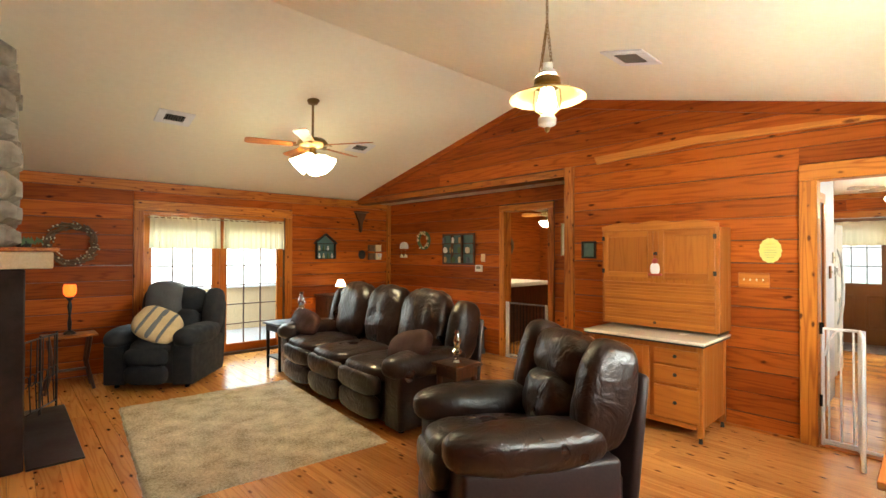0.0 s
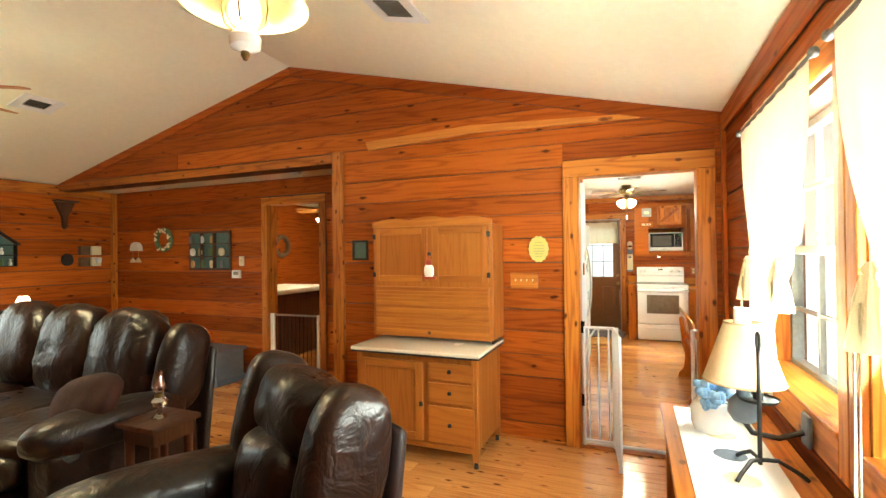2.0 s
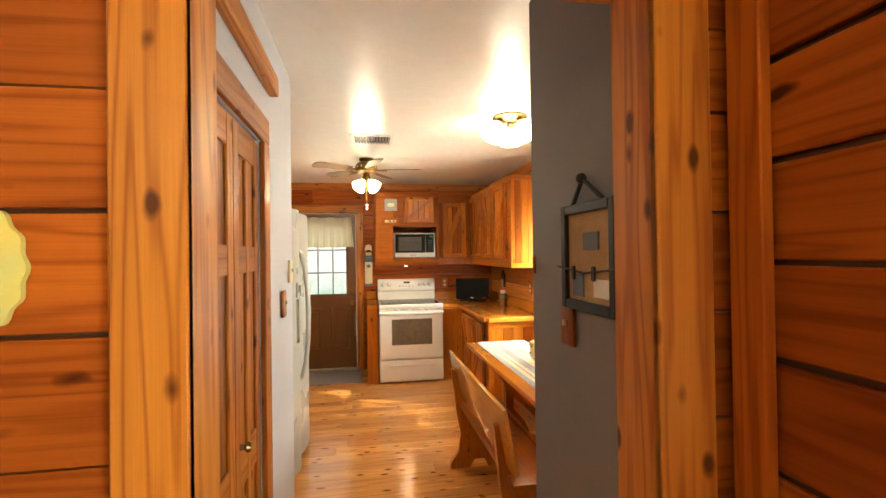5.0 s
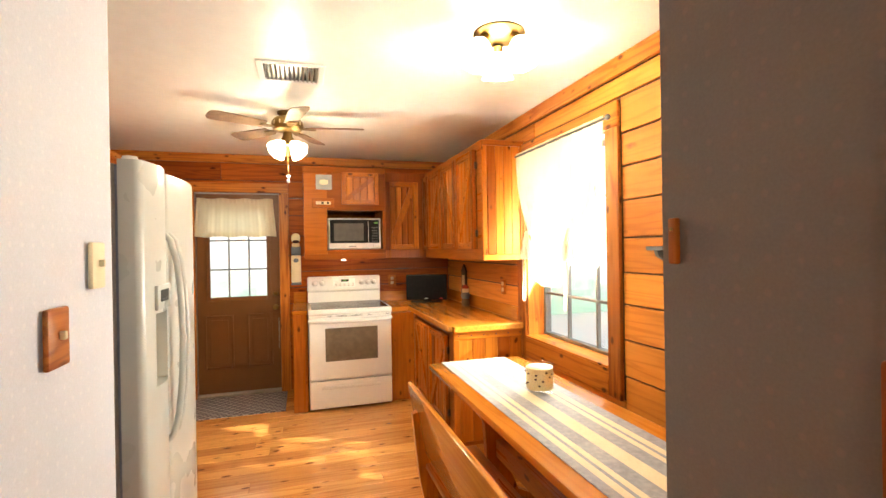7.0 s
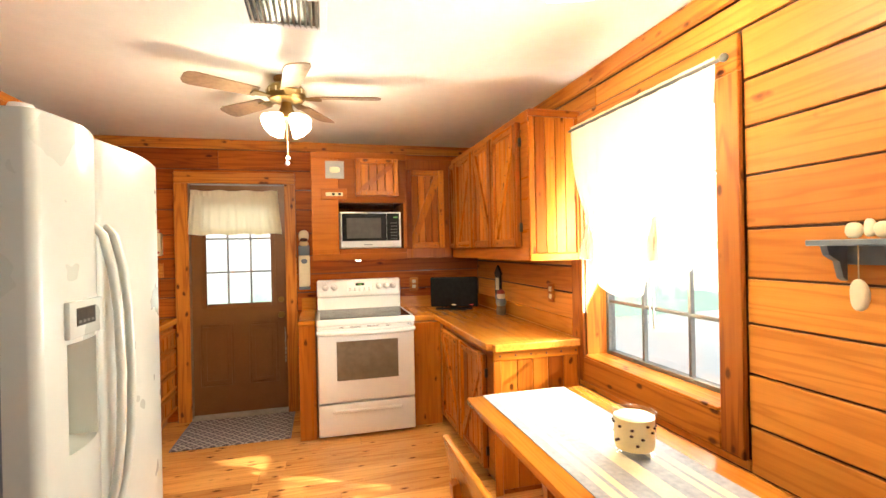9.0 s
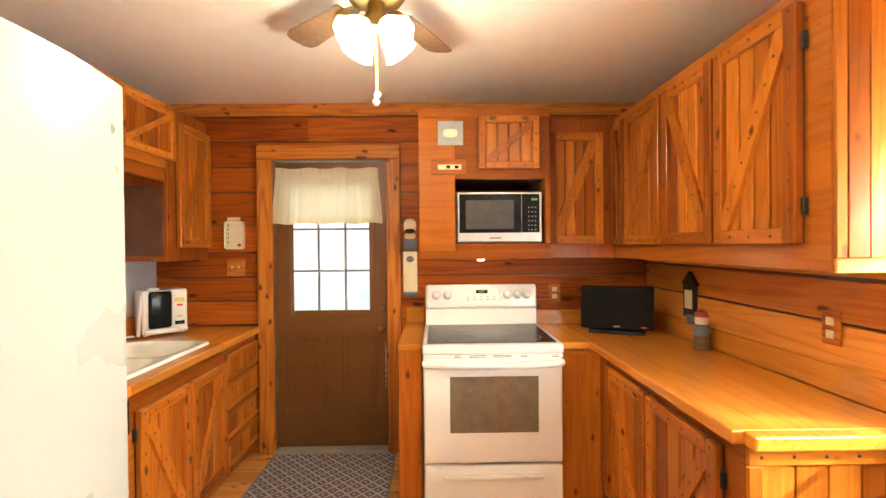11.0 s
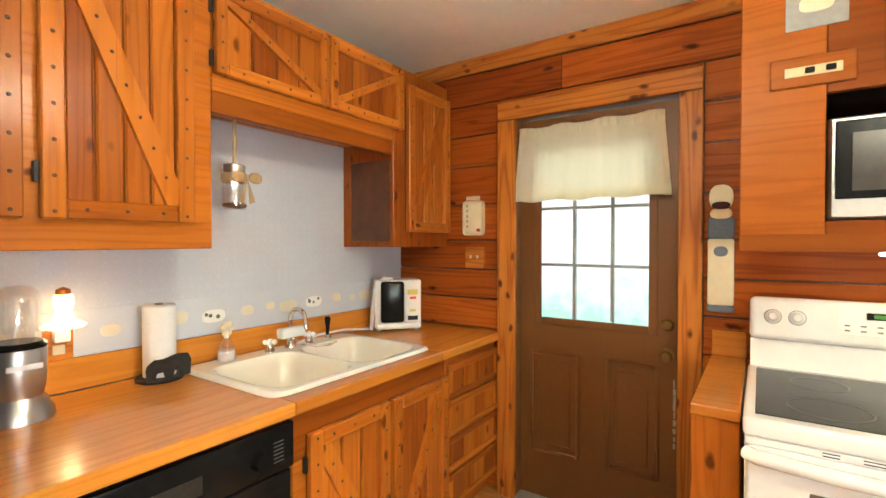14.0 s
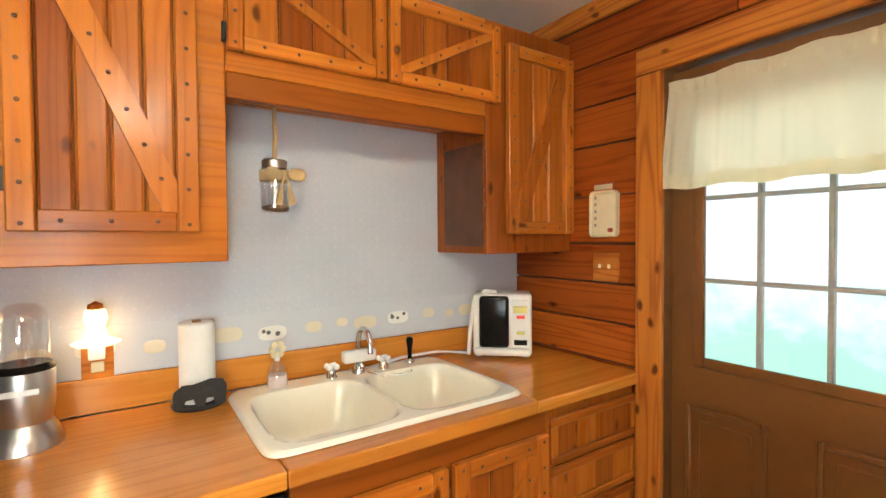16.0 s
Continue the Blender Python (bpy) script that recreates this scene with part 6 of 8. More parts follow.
# glazed double doors
fd = thing("door_french", (0, YN + 0.06, 0), "brown wooden glazed double doors to the porch", "door", kind="structure")
mid = (FD[0] + FD[1]) / 2
part("frame_head", bx(B(), FD[0], FD[1], -0.03, 0.07, FD[3] - 0.04, FD[3]), "cab_wood_x", fd, smooth=False)
part("threshold", bx(B(), FD[0], FD[1], -0.06, 0.10, -0.01, 0.035, 0.006), "dark_wood_x", fd, smooth=False)
for x0, x1 in ((FD[0] + 0.002, mid - 0.002), (mid + 0.002, FD[1] - 0.002)):
    leaf = part("leaf", bx(B(), x0, x0 + 0.10, 0, 0.045, 0.04, FD[3] - 0.042, 0.003), "cab_wood_z", fd, smooth=False)
    part("stile", bx(B(), x1 - 0.10, x1, 0, 0.045, 0.04, FD[3] - 0.042, 0.003), "cab_wood_z", leaf, smooth=False)
    part("rail", bx(B(), x0 + 0.1005, x1 - 0.1005, 0, 0.045, 0.04, 0.155, 0.003), "cab_wood_x", leaf, smooth=False)
    part("rail", bx(B(), x0 + 0.1005, x1 - 0.1005, 0, 0.045, FD[3] - 0.16, FD[3] - 0.042, 0.003), "cab_wood_x", leaf, smooth=False)
    a, b = x0 + 0.10, x1 - 0.10
    for i in range(1, 3):
        xx = a + (b - a) * i / 3
        part("muntin", bx(B(), xx - 0.008, xx + 0.008, 0.012, 0.034, 0.155, FD[3] - 0.16, 0.002), "dark_wood_z", leaf, smooth=False)
    for i in range(1, 6):
        zz = 0.155 + (FD[3] - 0.315) * i / 6
        part("muntin", bx(B(), a, b, 0.013, 0.033, zz - 0.008, zz + 0.008, 0.002), "dark_wood_x", leaf, smooth=False)
    gl = part("pane", bx(B(), a, b, 0.021, 0.024, 0.155, FD[3] - 0.16), "window_pane", leaf)
    gl.visible_shadow = False
part("handle", tube(B(), [(FD[1] - 0.05, -0.005, 1.12), (FD[1] - 0.05, -0.04, 1.10), (FD[1] - 0.05, -0.04, 0.98), (FD[1] - 0.05, -0.005, 0.96)], 0.009), "brass", fd)
for x0, x1, sd in ((1.16, 2.03, 12), (2.08, 2.98, 15)):
    v = thing("valance", (0, YN - 0.02, 0), "cream gathered valance over the glazed doors", "curtain", group="door valances")
    gathered("cloth", v, x0, x1, 1.555, 1.985, -0.035, 11, 0.011, "door_valance_cloth", 0.02, seed=sd)
    part("rod", cyl(B(), (x0 - 0.02, -0.03, 1.965), (x1 + 0.02, -0.03, 1.965), 0.008), "brass", v)

# porch seen through the doors
pw = thing("porch_railing", (0, YN + 2.55, 0), "pale pink painted porch rail wall", "railing")
part("boards", bx(B(), -1.5, 5.5, 0, 0.06, -0.03, 0.80), "shade_cloth", pw)
part("cap", bx(B(), -1.5, 5.5, -0.04, 0.10, 0.801, 0.84, 0.005), "white_paint", pw)
for x in (1.55, 4.2):
    part("post", bx(B(), x, x + 0.12, -0.02, 0.08, 0.841, 2.6), "white_paint", pw)


# ceiling fans and lamps
def ceiling_fan(at, ceiling_z, drop, blade_r, phase, label, blade_mat, lights=4, chains=True, motor=1.0, glass=1.0):
    e = thing("ceiling_fan", at, label, "fan")
    x, y, z = at
    top = ceiling_z - z
    part("canopy", lathe(B(), [(0, top), (0.07, top), (0.07, top - 0.015), (0.055, top - 0.03), (0.045, top - 0.05), (0.014, top - 0.06)], n=24), "brass", e)
    part("downrod", cyl(B(), (0, 0, 0.04), (0, 0, top - 0.05), 0.013), "brass", e)
    part("motor", lathe(B(), [(0.0, 0.055), (0.05 * motor, 0.055), (0.092 * motor, 0.042), (0.108 * motor, 0.02), (0.110 * motor, -0.02), (0.095 * motor, -0.042), (0.05, -0.055), (0.0, -0.055)], n=32), "brass", e)
    part("motor_band", lathe(B(), [(0.110 * motor, 0.010), (0.113 * motor, 0.006), (0.113 * motor, -0.010), (0.1095 * motor, -0.014)], n=32), "brass", e)
    if motor < 1.2:
        for k in range(14):
            slot = part("vent_slot", bx(B(), 0.1085 * motor, 0.1145 * motor, -0.005, 0.005, -0.012, 0.012, 0.001), "cream_paint", e)
            slot.matrix_basis = pose(0, 0, 0, 0, 0, 360 / 14 * k)
    for i in range(5):
        a = phase + 72 * i
        m = pose(0, 0, -0.03, 0, 0, a)
        arm = part("blade_iron", prism(B(), [(0.09, -0.012), (0.16, -0.03), (0.20, -0.035), (0.20, 0.035), (0.16, 0.03), (0.09, 0.012)], -0.004, 0.004, "z"), "brass", e)
        arm.matrix_basis = m
        pts = [(0.17, -0.05), (blade_r - 0.05, -0.068), (blade_r - 0.015, -0.058), (blade_r, -0.03), (blade_r, 0.03), (blade_r - 0.015, 0.058), (blade_r - 0.05, 0.068), (0.17, 0.05)]
        bl = part("blade", prism(B(), pts, 0.0045, 0.0105, "z"), blade_mat, e)
        bl.matrix_basis = m @ pose(0, 0, 0, 11, 0, 0)
    part("light_hub", lathe(B(), [(0.03, -0.05), (0.035, -0.085), (0.05, -0.115), (0.048, -0.15), (0.0, -0.16)], n=24), "brass", e)
    for i in range(lights):
        a = radians(45 + 360 / lights * i)
        d = Vector((math.cos(a), math.sin(a), -0.9)).normalized()
        c = Vector((0.045 * math.cos(a), 0.045 * math.sin(a), -0.135))
        q = Vector((0, 0, 1)).rotation_difference(d).to_matrix().to_4x4()
        sh = part("shade", lathe(B(), [(r * glass, z * glass) for r, z in ((0.018, 0.0), (0.027, 0.016), (0.043, 0.040), (0.050, 0.068), (0.064, 0.098))], n=32, wave=0.03, lobes=8), "lit_glass", e, "frosted tulip glass shade, lit")
        sh.matrix_basis = Matrix.Translation(c) @ q
        part("bulb", ball(B(), c + d * 0.06 * glass, 0.028 * glass), "lit_glass", e)
    if chains:
        for dx, dz in ((-0.02, -0.40), (0.025, -0.36)):
            ch = part("pull_chain", cyl(B(), (dx, 0, -0.13), (dx, 0, dz), 0.0022, n=6), "brass", e)
            part("pull_knob", ball(B(), (dx, 0, dz - 0.012), 0.013), "white_paint", ch)
    return e


ceiling_fan((2.12, 4.42, 2.645), roof_z(4.42) + 0.02, 0.3, 0.66, 16, "brass ceiling fan with wooden blades and lit glass shades", "trim_wood_x", chains=False, motor=1.38, glass=1.7)
ceiling_fan((8.277, 0.275, 2.40), KZ, 0.05, 0.55, 46, "brass hugger ceiling fan with wooden blades, lights on", "fan_wood")

e = thing("pendant_lamp", (1.80, 1.305, 2.14), "brass hanging oil-style lamp with a wide cream shade, lit", "lamp")
top = roof_z(1.305) - 2.14
part("canopy", lathe(B(), [(0, top + 0.01), (0.06, top + 0.01), (0.055, top - 0.02), (0.02, top - 0.04), (0, top - 0.04)]), "brass", e)
for i, (x0, x1) in enumerate(((0.0, -0.05), (0.0, 0.05), (0.0, 0.0))):
    bm = B()
    steps = 22
    for k in range(steps):
        t0 = k / steps
        zz = 0.30 + (top - 0.34) * t0
        xx = x1 * max(0.0, 1 - t0 / 0.62)
        ringm = pose(xx, 0.0 if i < 2 else 0.045 * max(0.0, 1 - t0 / 0.62), zz, 90, 0, 90 * (k % 2))
        pts = [ringm @ Vector((0.007 * math.cos(a), 0.0125 * math.sin(a), 0)) for a in (2 * math.pi * j / 8 for j in range(9))]
        tube(bm, pts, 0.002, 5)
    part("chain", bm, "brass", e)
part("smoke_bell", lathe(B(), [(0.0, 0.33), (0.028, 0.33), (0.03, 0.30), (0.045, 0.285), (0.05, 0.27), (0.02, 0.265)]), "white_paint", e)
part("crown", lathe(B(), [(0.05, 0.262), (0.066, 0.25), (0.07, 0.215), (0.062, 0.205)]), "brass", e)
part("shade", lathe(B(), [(0.060, 0.200), (0.10, 0.188), (0.15, 0.172), (0.195, 0.150), (0.193, 0.147), (0.15, 0.168), (0.10, 0.184), (0.06, 0.196)], n=40), "amber_shade", e, "wide cream shade glowing from the lamp")
part("chimney", lathe(B(), [(0.032, 0.20), (0.044, 0.15), (0.05, 0.12), (0.04, 0.095), (0.03, 0.088)], n=24), "lit_glass", e, "lit glass chimney")
for a in range(4):
    q = radians(90 * a + 30)
    part("frame_wire", tube(B(), [(0.062 * math.cos(q), 0.062 * math.sin(q), 0.205), (0.068 * math.cos(q), 0.068 * math.sin(q), 0.14), (0.06 * math.cos(q), 0.06 * math.sin(q), 0.09), (0.03 * math.cos(q), 0.03 * math.sin(q), 0.066)], 0.004), "brass", e)
part("font", lathe(B(), [(0.0, 0.07), (0.03, 0.068), (0.048, 0.045), (0.045, 0.015), (0.02, 0.003), (0, 0.0)], n=24), "white_enamel", e, "white porcelain font")
part("finial", lathe(B(), [(0.012, 0.002), (0.014, -0.01), (0.006, -0.025), (0, -0.028)], n=12), "brass", e)

e = thing("ceiling_light", (6.725, -0.715, KZ), "brass flush ceiling light with three lit glass shades", "lamp")
part("plate", lathe(B(), [(0, 0), (0.118, 0), (0.122, -0.010), (0.10, -0.024), (0, -0.026)], n=32), "brass", e)
for i in range(3):
    a = radians(100 + 120 * i)
    d = Vector((math.cos(a) * 0.45, math.sin(a) * 0.45, -0.9)).normalized()
    c = Vector((0.075 * math.cos(a), 0.075 * math.sin(a), -0.025))
    q = Vector((0, 0, 1)).rotation_difference(d).to_matrix().to_4x4()
    part("socket", cyl(B(), c, c + d * 0.05, 0.022), "brass", e)
    sh = part("shade", lathe(B(), [(0.025, 0.030), (0.042, 0.045), (0.060, 0.085), (0.066, 0.125), (0.080, 0.155)], n=28, wave=0.03), "lit_glass", e, "frosted glass shade, lit")
    sh.matrix_basis = Matrix.Translation(c) @ q
    part("bulb", ball(B(), c + d * 0.10, 0.034), "lit_glass", e)


def ceiling_vent(at, w, d, turn, slope, label, slats=12):
    e = thing("ceiling_vent", at, label, "vent")
    e.matrix_world = pose(*at, slope, 0, 0) @ pose(0, 0, 0, 0, 0, turn)
    b = 0.035 if slats > 10 else 0.075
    for nm, x0, x1, y0, y1 in (("frame_side", -w / 2, -w / 2 + b, -d / 2, d / 2), ("frame_side", w / 2 - b, w / 2, -d / 2, d / 2), ("frame_rail", -w / 2 + b, w / 2 - b, -d / 2, -d / 2 + b), ("frame_rail", -w / 2 + b, w / 2 - b, d / 2 - b, d / 2)):
        part(nm, bx(B(), x0, x1, y0, y1, -0.012, -0.001, 0.004), "white_paint", e, smooth=False)
    part("backing", bx(B(), -w / 2 + b, w / 2 - b, -d / 2 + b, d / 2 - b, -0.004, -0.002), "black_plastic", e, smooth=False)
    for i in range(slats):
        xx = -w / 2 + b + (w - 2 * b) * (i + 0.5) / slats
        part("slat", bx(B(), -0.0015, 0.0015, -d / 2 + b, d / 2 - b, -0.014, 0.009, m=pose(xx, 0, -0.006, 0, 35, 0)), "grey_side", e, smooth=False)
    return e


SL = math.degrees(math.atan((RIDGE_Z - EAVE_Z) / (RIDGE_Y - YS)))
ceiling_vent((7.46, 0.23, KZ), 0.36, 0.30, 90, 0, "white ceiling vent with dusty louvres")
ceiling_vent((3.01, 1.42, roof_z(1.42)), 0.34, 0.31, 0, SL, "white ceiling vent on the vaulted slope", 10)
ceiling_vent((1.03, 5.27, roof_z(5.27)), 0.33, 0.28, 0, -SL, "white ceiling vent above the hearth", 8)
ceiling_vent((3.2, 5.18, roof_z(5.18)), 0.33, 0.28, 0, -SL, "white ceiling vent behind the fan", 8)

# closet door in the hall
e = thing("door_closet", (BF[0] + 0.004, 0.697, 0.02), "stained six-panel folding closet door", "door", kind="structure")
lw = (BF[1] - BF[0] - 0.012) / 2
for k in range(2):
    x0 = k * (lw + 0.004)
    lf = part("leaf", bx(B(), x0, x0 + lw, 0.006, 0.03, 0, BF[3] - 0.03), "trim_wood_z", e, smooth=False)
    for a, b, lo, hi in ((x0, x0 + 0.06, 0, BF[3] - 0.03), (x0 + lw - 0.06, x0 + lw, 0, BF[3] - 0.03), (x0 + lw / 2 - 0.02, x0 + lw / 2 + 0.02, 0.12, 1.84)):
        part("stile", bx(B(), a, b, -0.004, 0.0055, lo, hi, 0.003), "trim_wood_z", lf, smooth=False)
    for lo, hi in ((0, 0.12), (0.78, 0.90), (1.46, 1.55), (1.84, BF[3] - 0.03)):
        part("rail", bx(B(), x0 + 0.06, x0 + lw - 0.06, -0.003, 0.0055, lo, hi, 0.003), "trim_wood_x", lf, smooth=False)
part("knob", lathe(B(), [(0, 0.035), (0.014, 0.033), (0.018, 0.022), (0.008, 0.012), (0.01, 0)], n=16), "brass", e).matrix_basis = pose(lw + 0.05, -0.005, 0.92, 90, 0, 0)

# ---- fireplace and hearth ----
f = thing("fireplace", (XW, 5.05, 0), "stone chimney over a dark brick fireplace with a pale mantel", "fireplace")
part("breast", bx(B(), 0.002, 1.03, -0.85, 0.85, 0.0, 1.38, 0.01), "brick_dark", f)
part("firebox", bx(B(), 1.031, 1.036, -0.45, 0.45, 0.10, 0.85), "black_iron", f)
part("mantel", bx(B(), 0.01, 1.17, -0.98, 0.98, 1.385, 1.50, 0.012, 2), "cream_cloth", f, "pale plastered mantel shelf")
part("mantel_top", bx(B(), 0.01, 1.20, -1.0, 1.0, 1.501, 1.53, 0.008, 2), "trim_wood_y", f)
rr = random.Random(8)
z = 1.535
while z < 2.86:
    hh = rr.uniform(0.14, 0.22)
    y = -0.80
    while y < 0.78:
        w = rr.uniform(0.18, 0.34)
        if roof_z(5.05 + y + w) > z + hh:
            part("stone", cushion(B(), (0.50, y + w / 2, z + hh / 2), (1.0 + rr.uniform(-0.05, 0.05), w + 0.01, hh + 0.01), 6, 0.012, cuts=3, seed=y + z), "chimney_stone", f)
        y += w
    z += hh
part("chimney_core", bx(B(), 0.002, 0.86, -0.79, 0.79, 1.53, 2.75), "chimney_stone", f)
o = thing("mantel_ornament", (XW + 1.05, 5.62, 1.531), "dark leafy ornament on the mantel", "ornament")
bm = B()
for i in range(26):
    a, q = rr.uniform(0, 6.28), rr.uniform(0.02, 0.12)
    prism(bm, [(q * math.cos(a), 0.02 + rr.uniform(0, 0.06)), (q * math.cos(a) + 0.03, 0.03 + rr.uniform(0, 0.05)), (q * math.cos(a) + 0.01, 0.07 + rr.uniform(0, 0.05))], q * math.sin(a), q * math.sin(a) + 0.004)
part("leaves", bm, "leaf_green", o)
part("pot", lathe(B(), [(0, 0), (0.05, 0), (0.06, 0.06), (0.05, 0.07)]), "black_iron", o)
solid("hearth", bx(B(), XW + 1.04, 0.215, 4.19, 5.80, 0.0, 0.014, 0.004), "stone_slab", "black slate hearth slab set on the floor", "hearth")
k = thing("fireplace_screen", (0.02, 5.55, 0.014), "black wrought iron fire screen on the hearth", "fire screen", 62)
for x in (-0.28, 0.0, 0.28):
    part("upright", cyl(B(), (x, 0, 0), (x, 0, 0.72), 0.010), "black_iron", k)
for z in (0.06, 0.70):
    part("rail", cyl(B(), (-0.28, 0, z), (0.28, 0, z), 0.008), "black_iron", k)
for i in range(6):
    x = -0.24 + i * 0.096
    part("scroll", tube(B(), [(x, 0, 0.07), *arc((x + 0.02, 0, 0.35), 0.05, 200, -120, 12), (x, 0, 0.69)], 0.005, 6), "black_iron", k)
p = thing("plant_stand", (0.30, 6.45, 0), "small dark twig table by the hearth", "table")
part("top", bx(B(), -0.24, 0.24, -0.16, 0.16, 0.58, 0.605, 0.006, 2), "hutch_wood_x", p)
for x, y in ((-0.18, -0.11), (0.18, -0.11), (-0.18, 0.11), (0.18, 0.11)):
    part("leg", tube(B(), [(x * 1.15, y * 1.15, 0), (x * 0.8, y * 0.8, 0.3), (x, y, 0.58)], 0.016), "dark_wood_z", p)
part("stretcher", bx(B(), -0.15, 0.15, -0.02, 0.02, 0.2, 0.225, 0.003), "dark_wood_x", p)
c = thing("candle_lantern", (0.30, 6.45, 0.606), "tall iron candle stand with a glowing amber glass", "candle")
part("stem", lathe(B(), [(0, 0), (0.06, 0), (0.05, 0.02), (0.014, 0.04), (0.02, 0.12), (0.01, 0.2), (0.022, 0.30), (0.012, 0.36), (0.04, 0.40), (0.04, 0.41), (0, 0.41)], n=18), "black_iron", c)
part("holder", lathe(B(), [(0.03, 0.41), (0.055, 0.44), (0.06, 0.50), (0.05, 0.54)], n=18), "lit_flame", c, "glowing amber glass cup")
w = thing("wall_wreath", (0.36, YN - 0.03, 1.60), "dark twig wreath with pale berries on the wall", "wreath")
bm = B()
rr = random.Random(2)
for i in range(90):
    a = 2 * math.pi * i / 90 + rr.uniform(-0.1, 0.1)
    rad = 0.215 + rr.uniform(-0.03, 0.03)
    p0 = Vector((rad * math.cos(a), rr.uniform(-0.03, 0.02), rad * math.sin(a)))
    b2 = a + rr.uniform(0.5, 0.8)
    r2 = 0.215 + rr.uniform(-0.05, 0.06)
    tube(bm, [p0, Vector(((rad + r2) / 2 * math.cos((a + b2) / 2), -0.03, (rad + r2) / 2 * math.sin((a + b2) / 2))), (r2 * math.cos(b2), rr.uniform(-0.05, 0.0), r2 * math.sin(b2))], rr.uniform(0.006, 0.012), 5)
part("twigs", bm, "wicker", w)
bm = B()
for i in range(60):
    a, rad = rr.uniform(0, 6.28), 0.215 + rr.uniform(-0.055, 0.06)
    ball(bm, (rad * math.cos(a), -0.045 + rr.uniform(-0.02, 0.01), rad * math.sin(a)), rr.uniform(0.006, 0.012), n=6)
tagged(part("berries", bm, "cream_paint", w), kind="stuff")


# ---- tables and lamps round the sofa ----
def end_table(at, w, d, h, label, top, legs, turn=0):
    e = thing("end_table", at, label, "table", turn)
    part("top", bx(B(), -w / 2, w / 2, -d / 2, d / 2, h - 0.03, h, 0.006, 2), top, e)
    part("apron", bx(B(), -w / 2 + 0.03, w / 2 - 0.03, -d / 2 + 0.03, d / 2 - 0.03, h - 0.11, h - 0.031), legs, e)
    for sx in (-1, 1):
        for sy in (-1, 1):
            part("leg", cyl(B(), (sx * (w / 2 - 0.05), sy * (d / 2 - 0.05), 0), (sx * (w / 2 - 0.05), sy * (d / 2 - 0.05), h - 0.11), 0.016, 0.024), legs, e)
    part("shelf", bx(B(), -w / 2 + 0.04, w / 2 - 0.04, -d / 2 + 0.04, d / 2 - 0.04, 0.14, 0.16, 0.003), legs, e)
    return e


def oil_lamp(at, s, label):
    e = thing("oil_lamp", at, label, "lamp")
    part("font", lathe(B(), [(0, 0), (0.055 * s, 0), (0.05 * s, 0.012 * s), (0.018 * s, 0.04 * s), (0.022 * s, 0.07 * s), (0.06 * s, 0.10 * s), (0.062 * s, 0.13 * s), (0.03 * s, 0.16 * s)], n=24), "lamp_glass", e)
    part("burner", lathe(B(), [(0.03 * s, 0.16 * s), (0.034 * s, 0.165 * s), (0.03 * s, 0.185 * s), (0.02 * s, 0.19 * s)], n=18), "brass", e)
    part("chimney", lathe(B(), [(0.03 * s, 0.185 * s), (0.05 * s, 0.225 * s), (0.045 * s, 0.26 * s), (0.026 * s, 0.30 * s), (0.026 * s, 0.36 * s)], n=24), "lamp_glass", e)
    return e


end_table((2.52, 5.80, 0), 0.52, 0.46, 0.60, "dark painted end table with a glossy top beside the sofa", "blue_grey_paint", "black_iron")
oil_lamp((2.70, 5.82, 0.60), 1.05, "clear glass oil lamp on the end table")
end_table((2.50, 2.66, 0), 0.30, 0.30, 0.60, "slim dark side table between sofa and recliner", "dark_wood_x", "dark_wood_z")
oil_lamp((2.50, 2.66, 0.60), 0.72, "small brass oil lamp on the side table")
e = thing("corner_cabinet", (3.75, 6.72, 0), "small dark wooden cabinet in the corner", "cabinet")
part("body", bx(B(), -0.25, 0.25, -0.2, 0.22, 0.06, 0.80, 0.006), "dark_wood_z", e)
part("top", bx(B(), -0.27, 0.27, -0.22, 0.23, 0.801, 0.825, 0.005, 2), "dark_wood_x", e)
part("plinth", bx(B(), -0.24, 0.24, -0.19, 0.21, 0.0, 0.059), "dark_wood_x", e)
part("door", bx(B(), -0.23, 0.23, -0.215, -0.2005, 0.09, 0.77, 0.004), "dark_wood_z", e)
e = thing("table_lamp", (3.80, 6.66, 0.826), "small lamp with a warm lit shade on the corner cabinet", "lamp")
part("base", lathe(B(), [(0, 0), (0.05, 0), (0.045, 0.015), (0.018, 0.04), (0.035, 0.09), (0.014, 0.14), (0, 0.14)], n=18), "brass", e)
part("shade", lathe(B(), [(0.085, 0.13), (0.075, 0.16), (0.04, 0.235), (0.036, 0.235), (0.07, 0.16), (0.08, 0.13)], n=24), "lit_glass", e, "small glowing cream shade")
e = thing("storage_trunk", (4.60, 5.20, 0), "dark blue-grey painted trunk with a pale lid", "trunk", -90)
part("box", bx(B(), 0.03, 0.60, 0.02, 0.42, 0.03, 0.36, 0.006), "blue_grey_paint", e)
part("lid", bx(B(), 0.0, 0.63, 0.0, 0.44, 0.361, 0.40, 0.008, 2), "slate_cloth", e)
part("base_skirt", bx(B(), 0.015, 0.615, 0.008, 0.43, 0.0, 0.07, 0.004), "slate_cloth", e)

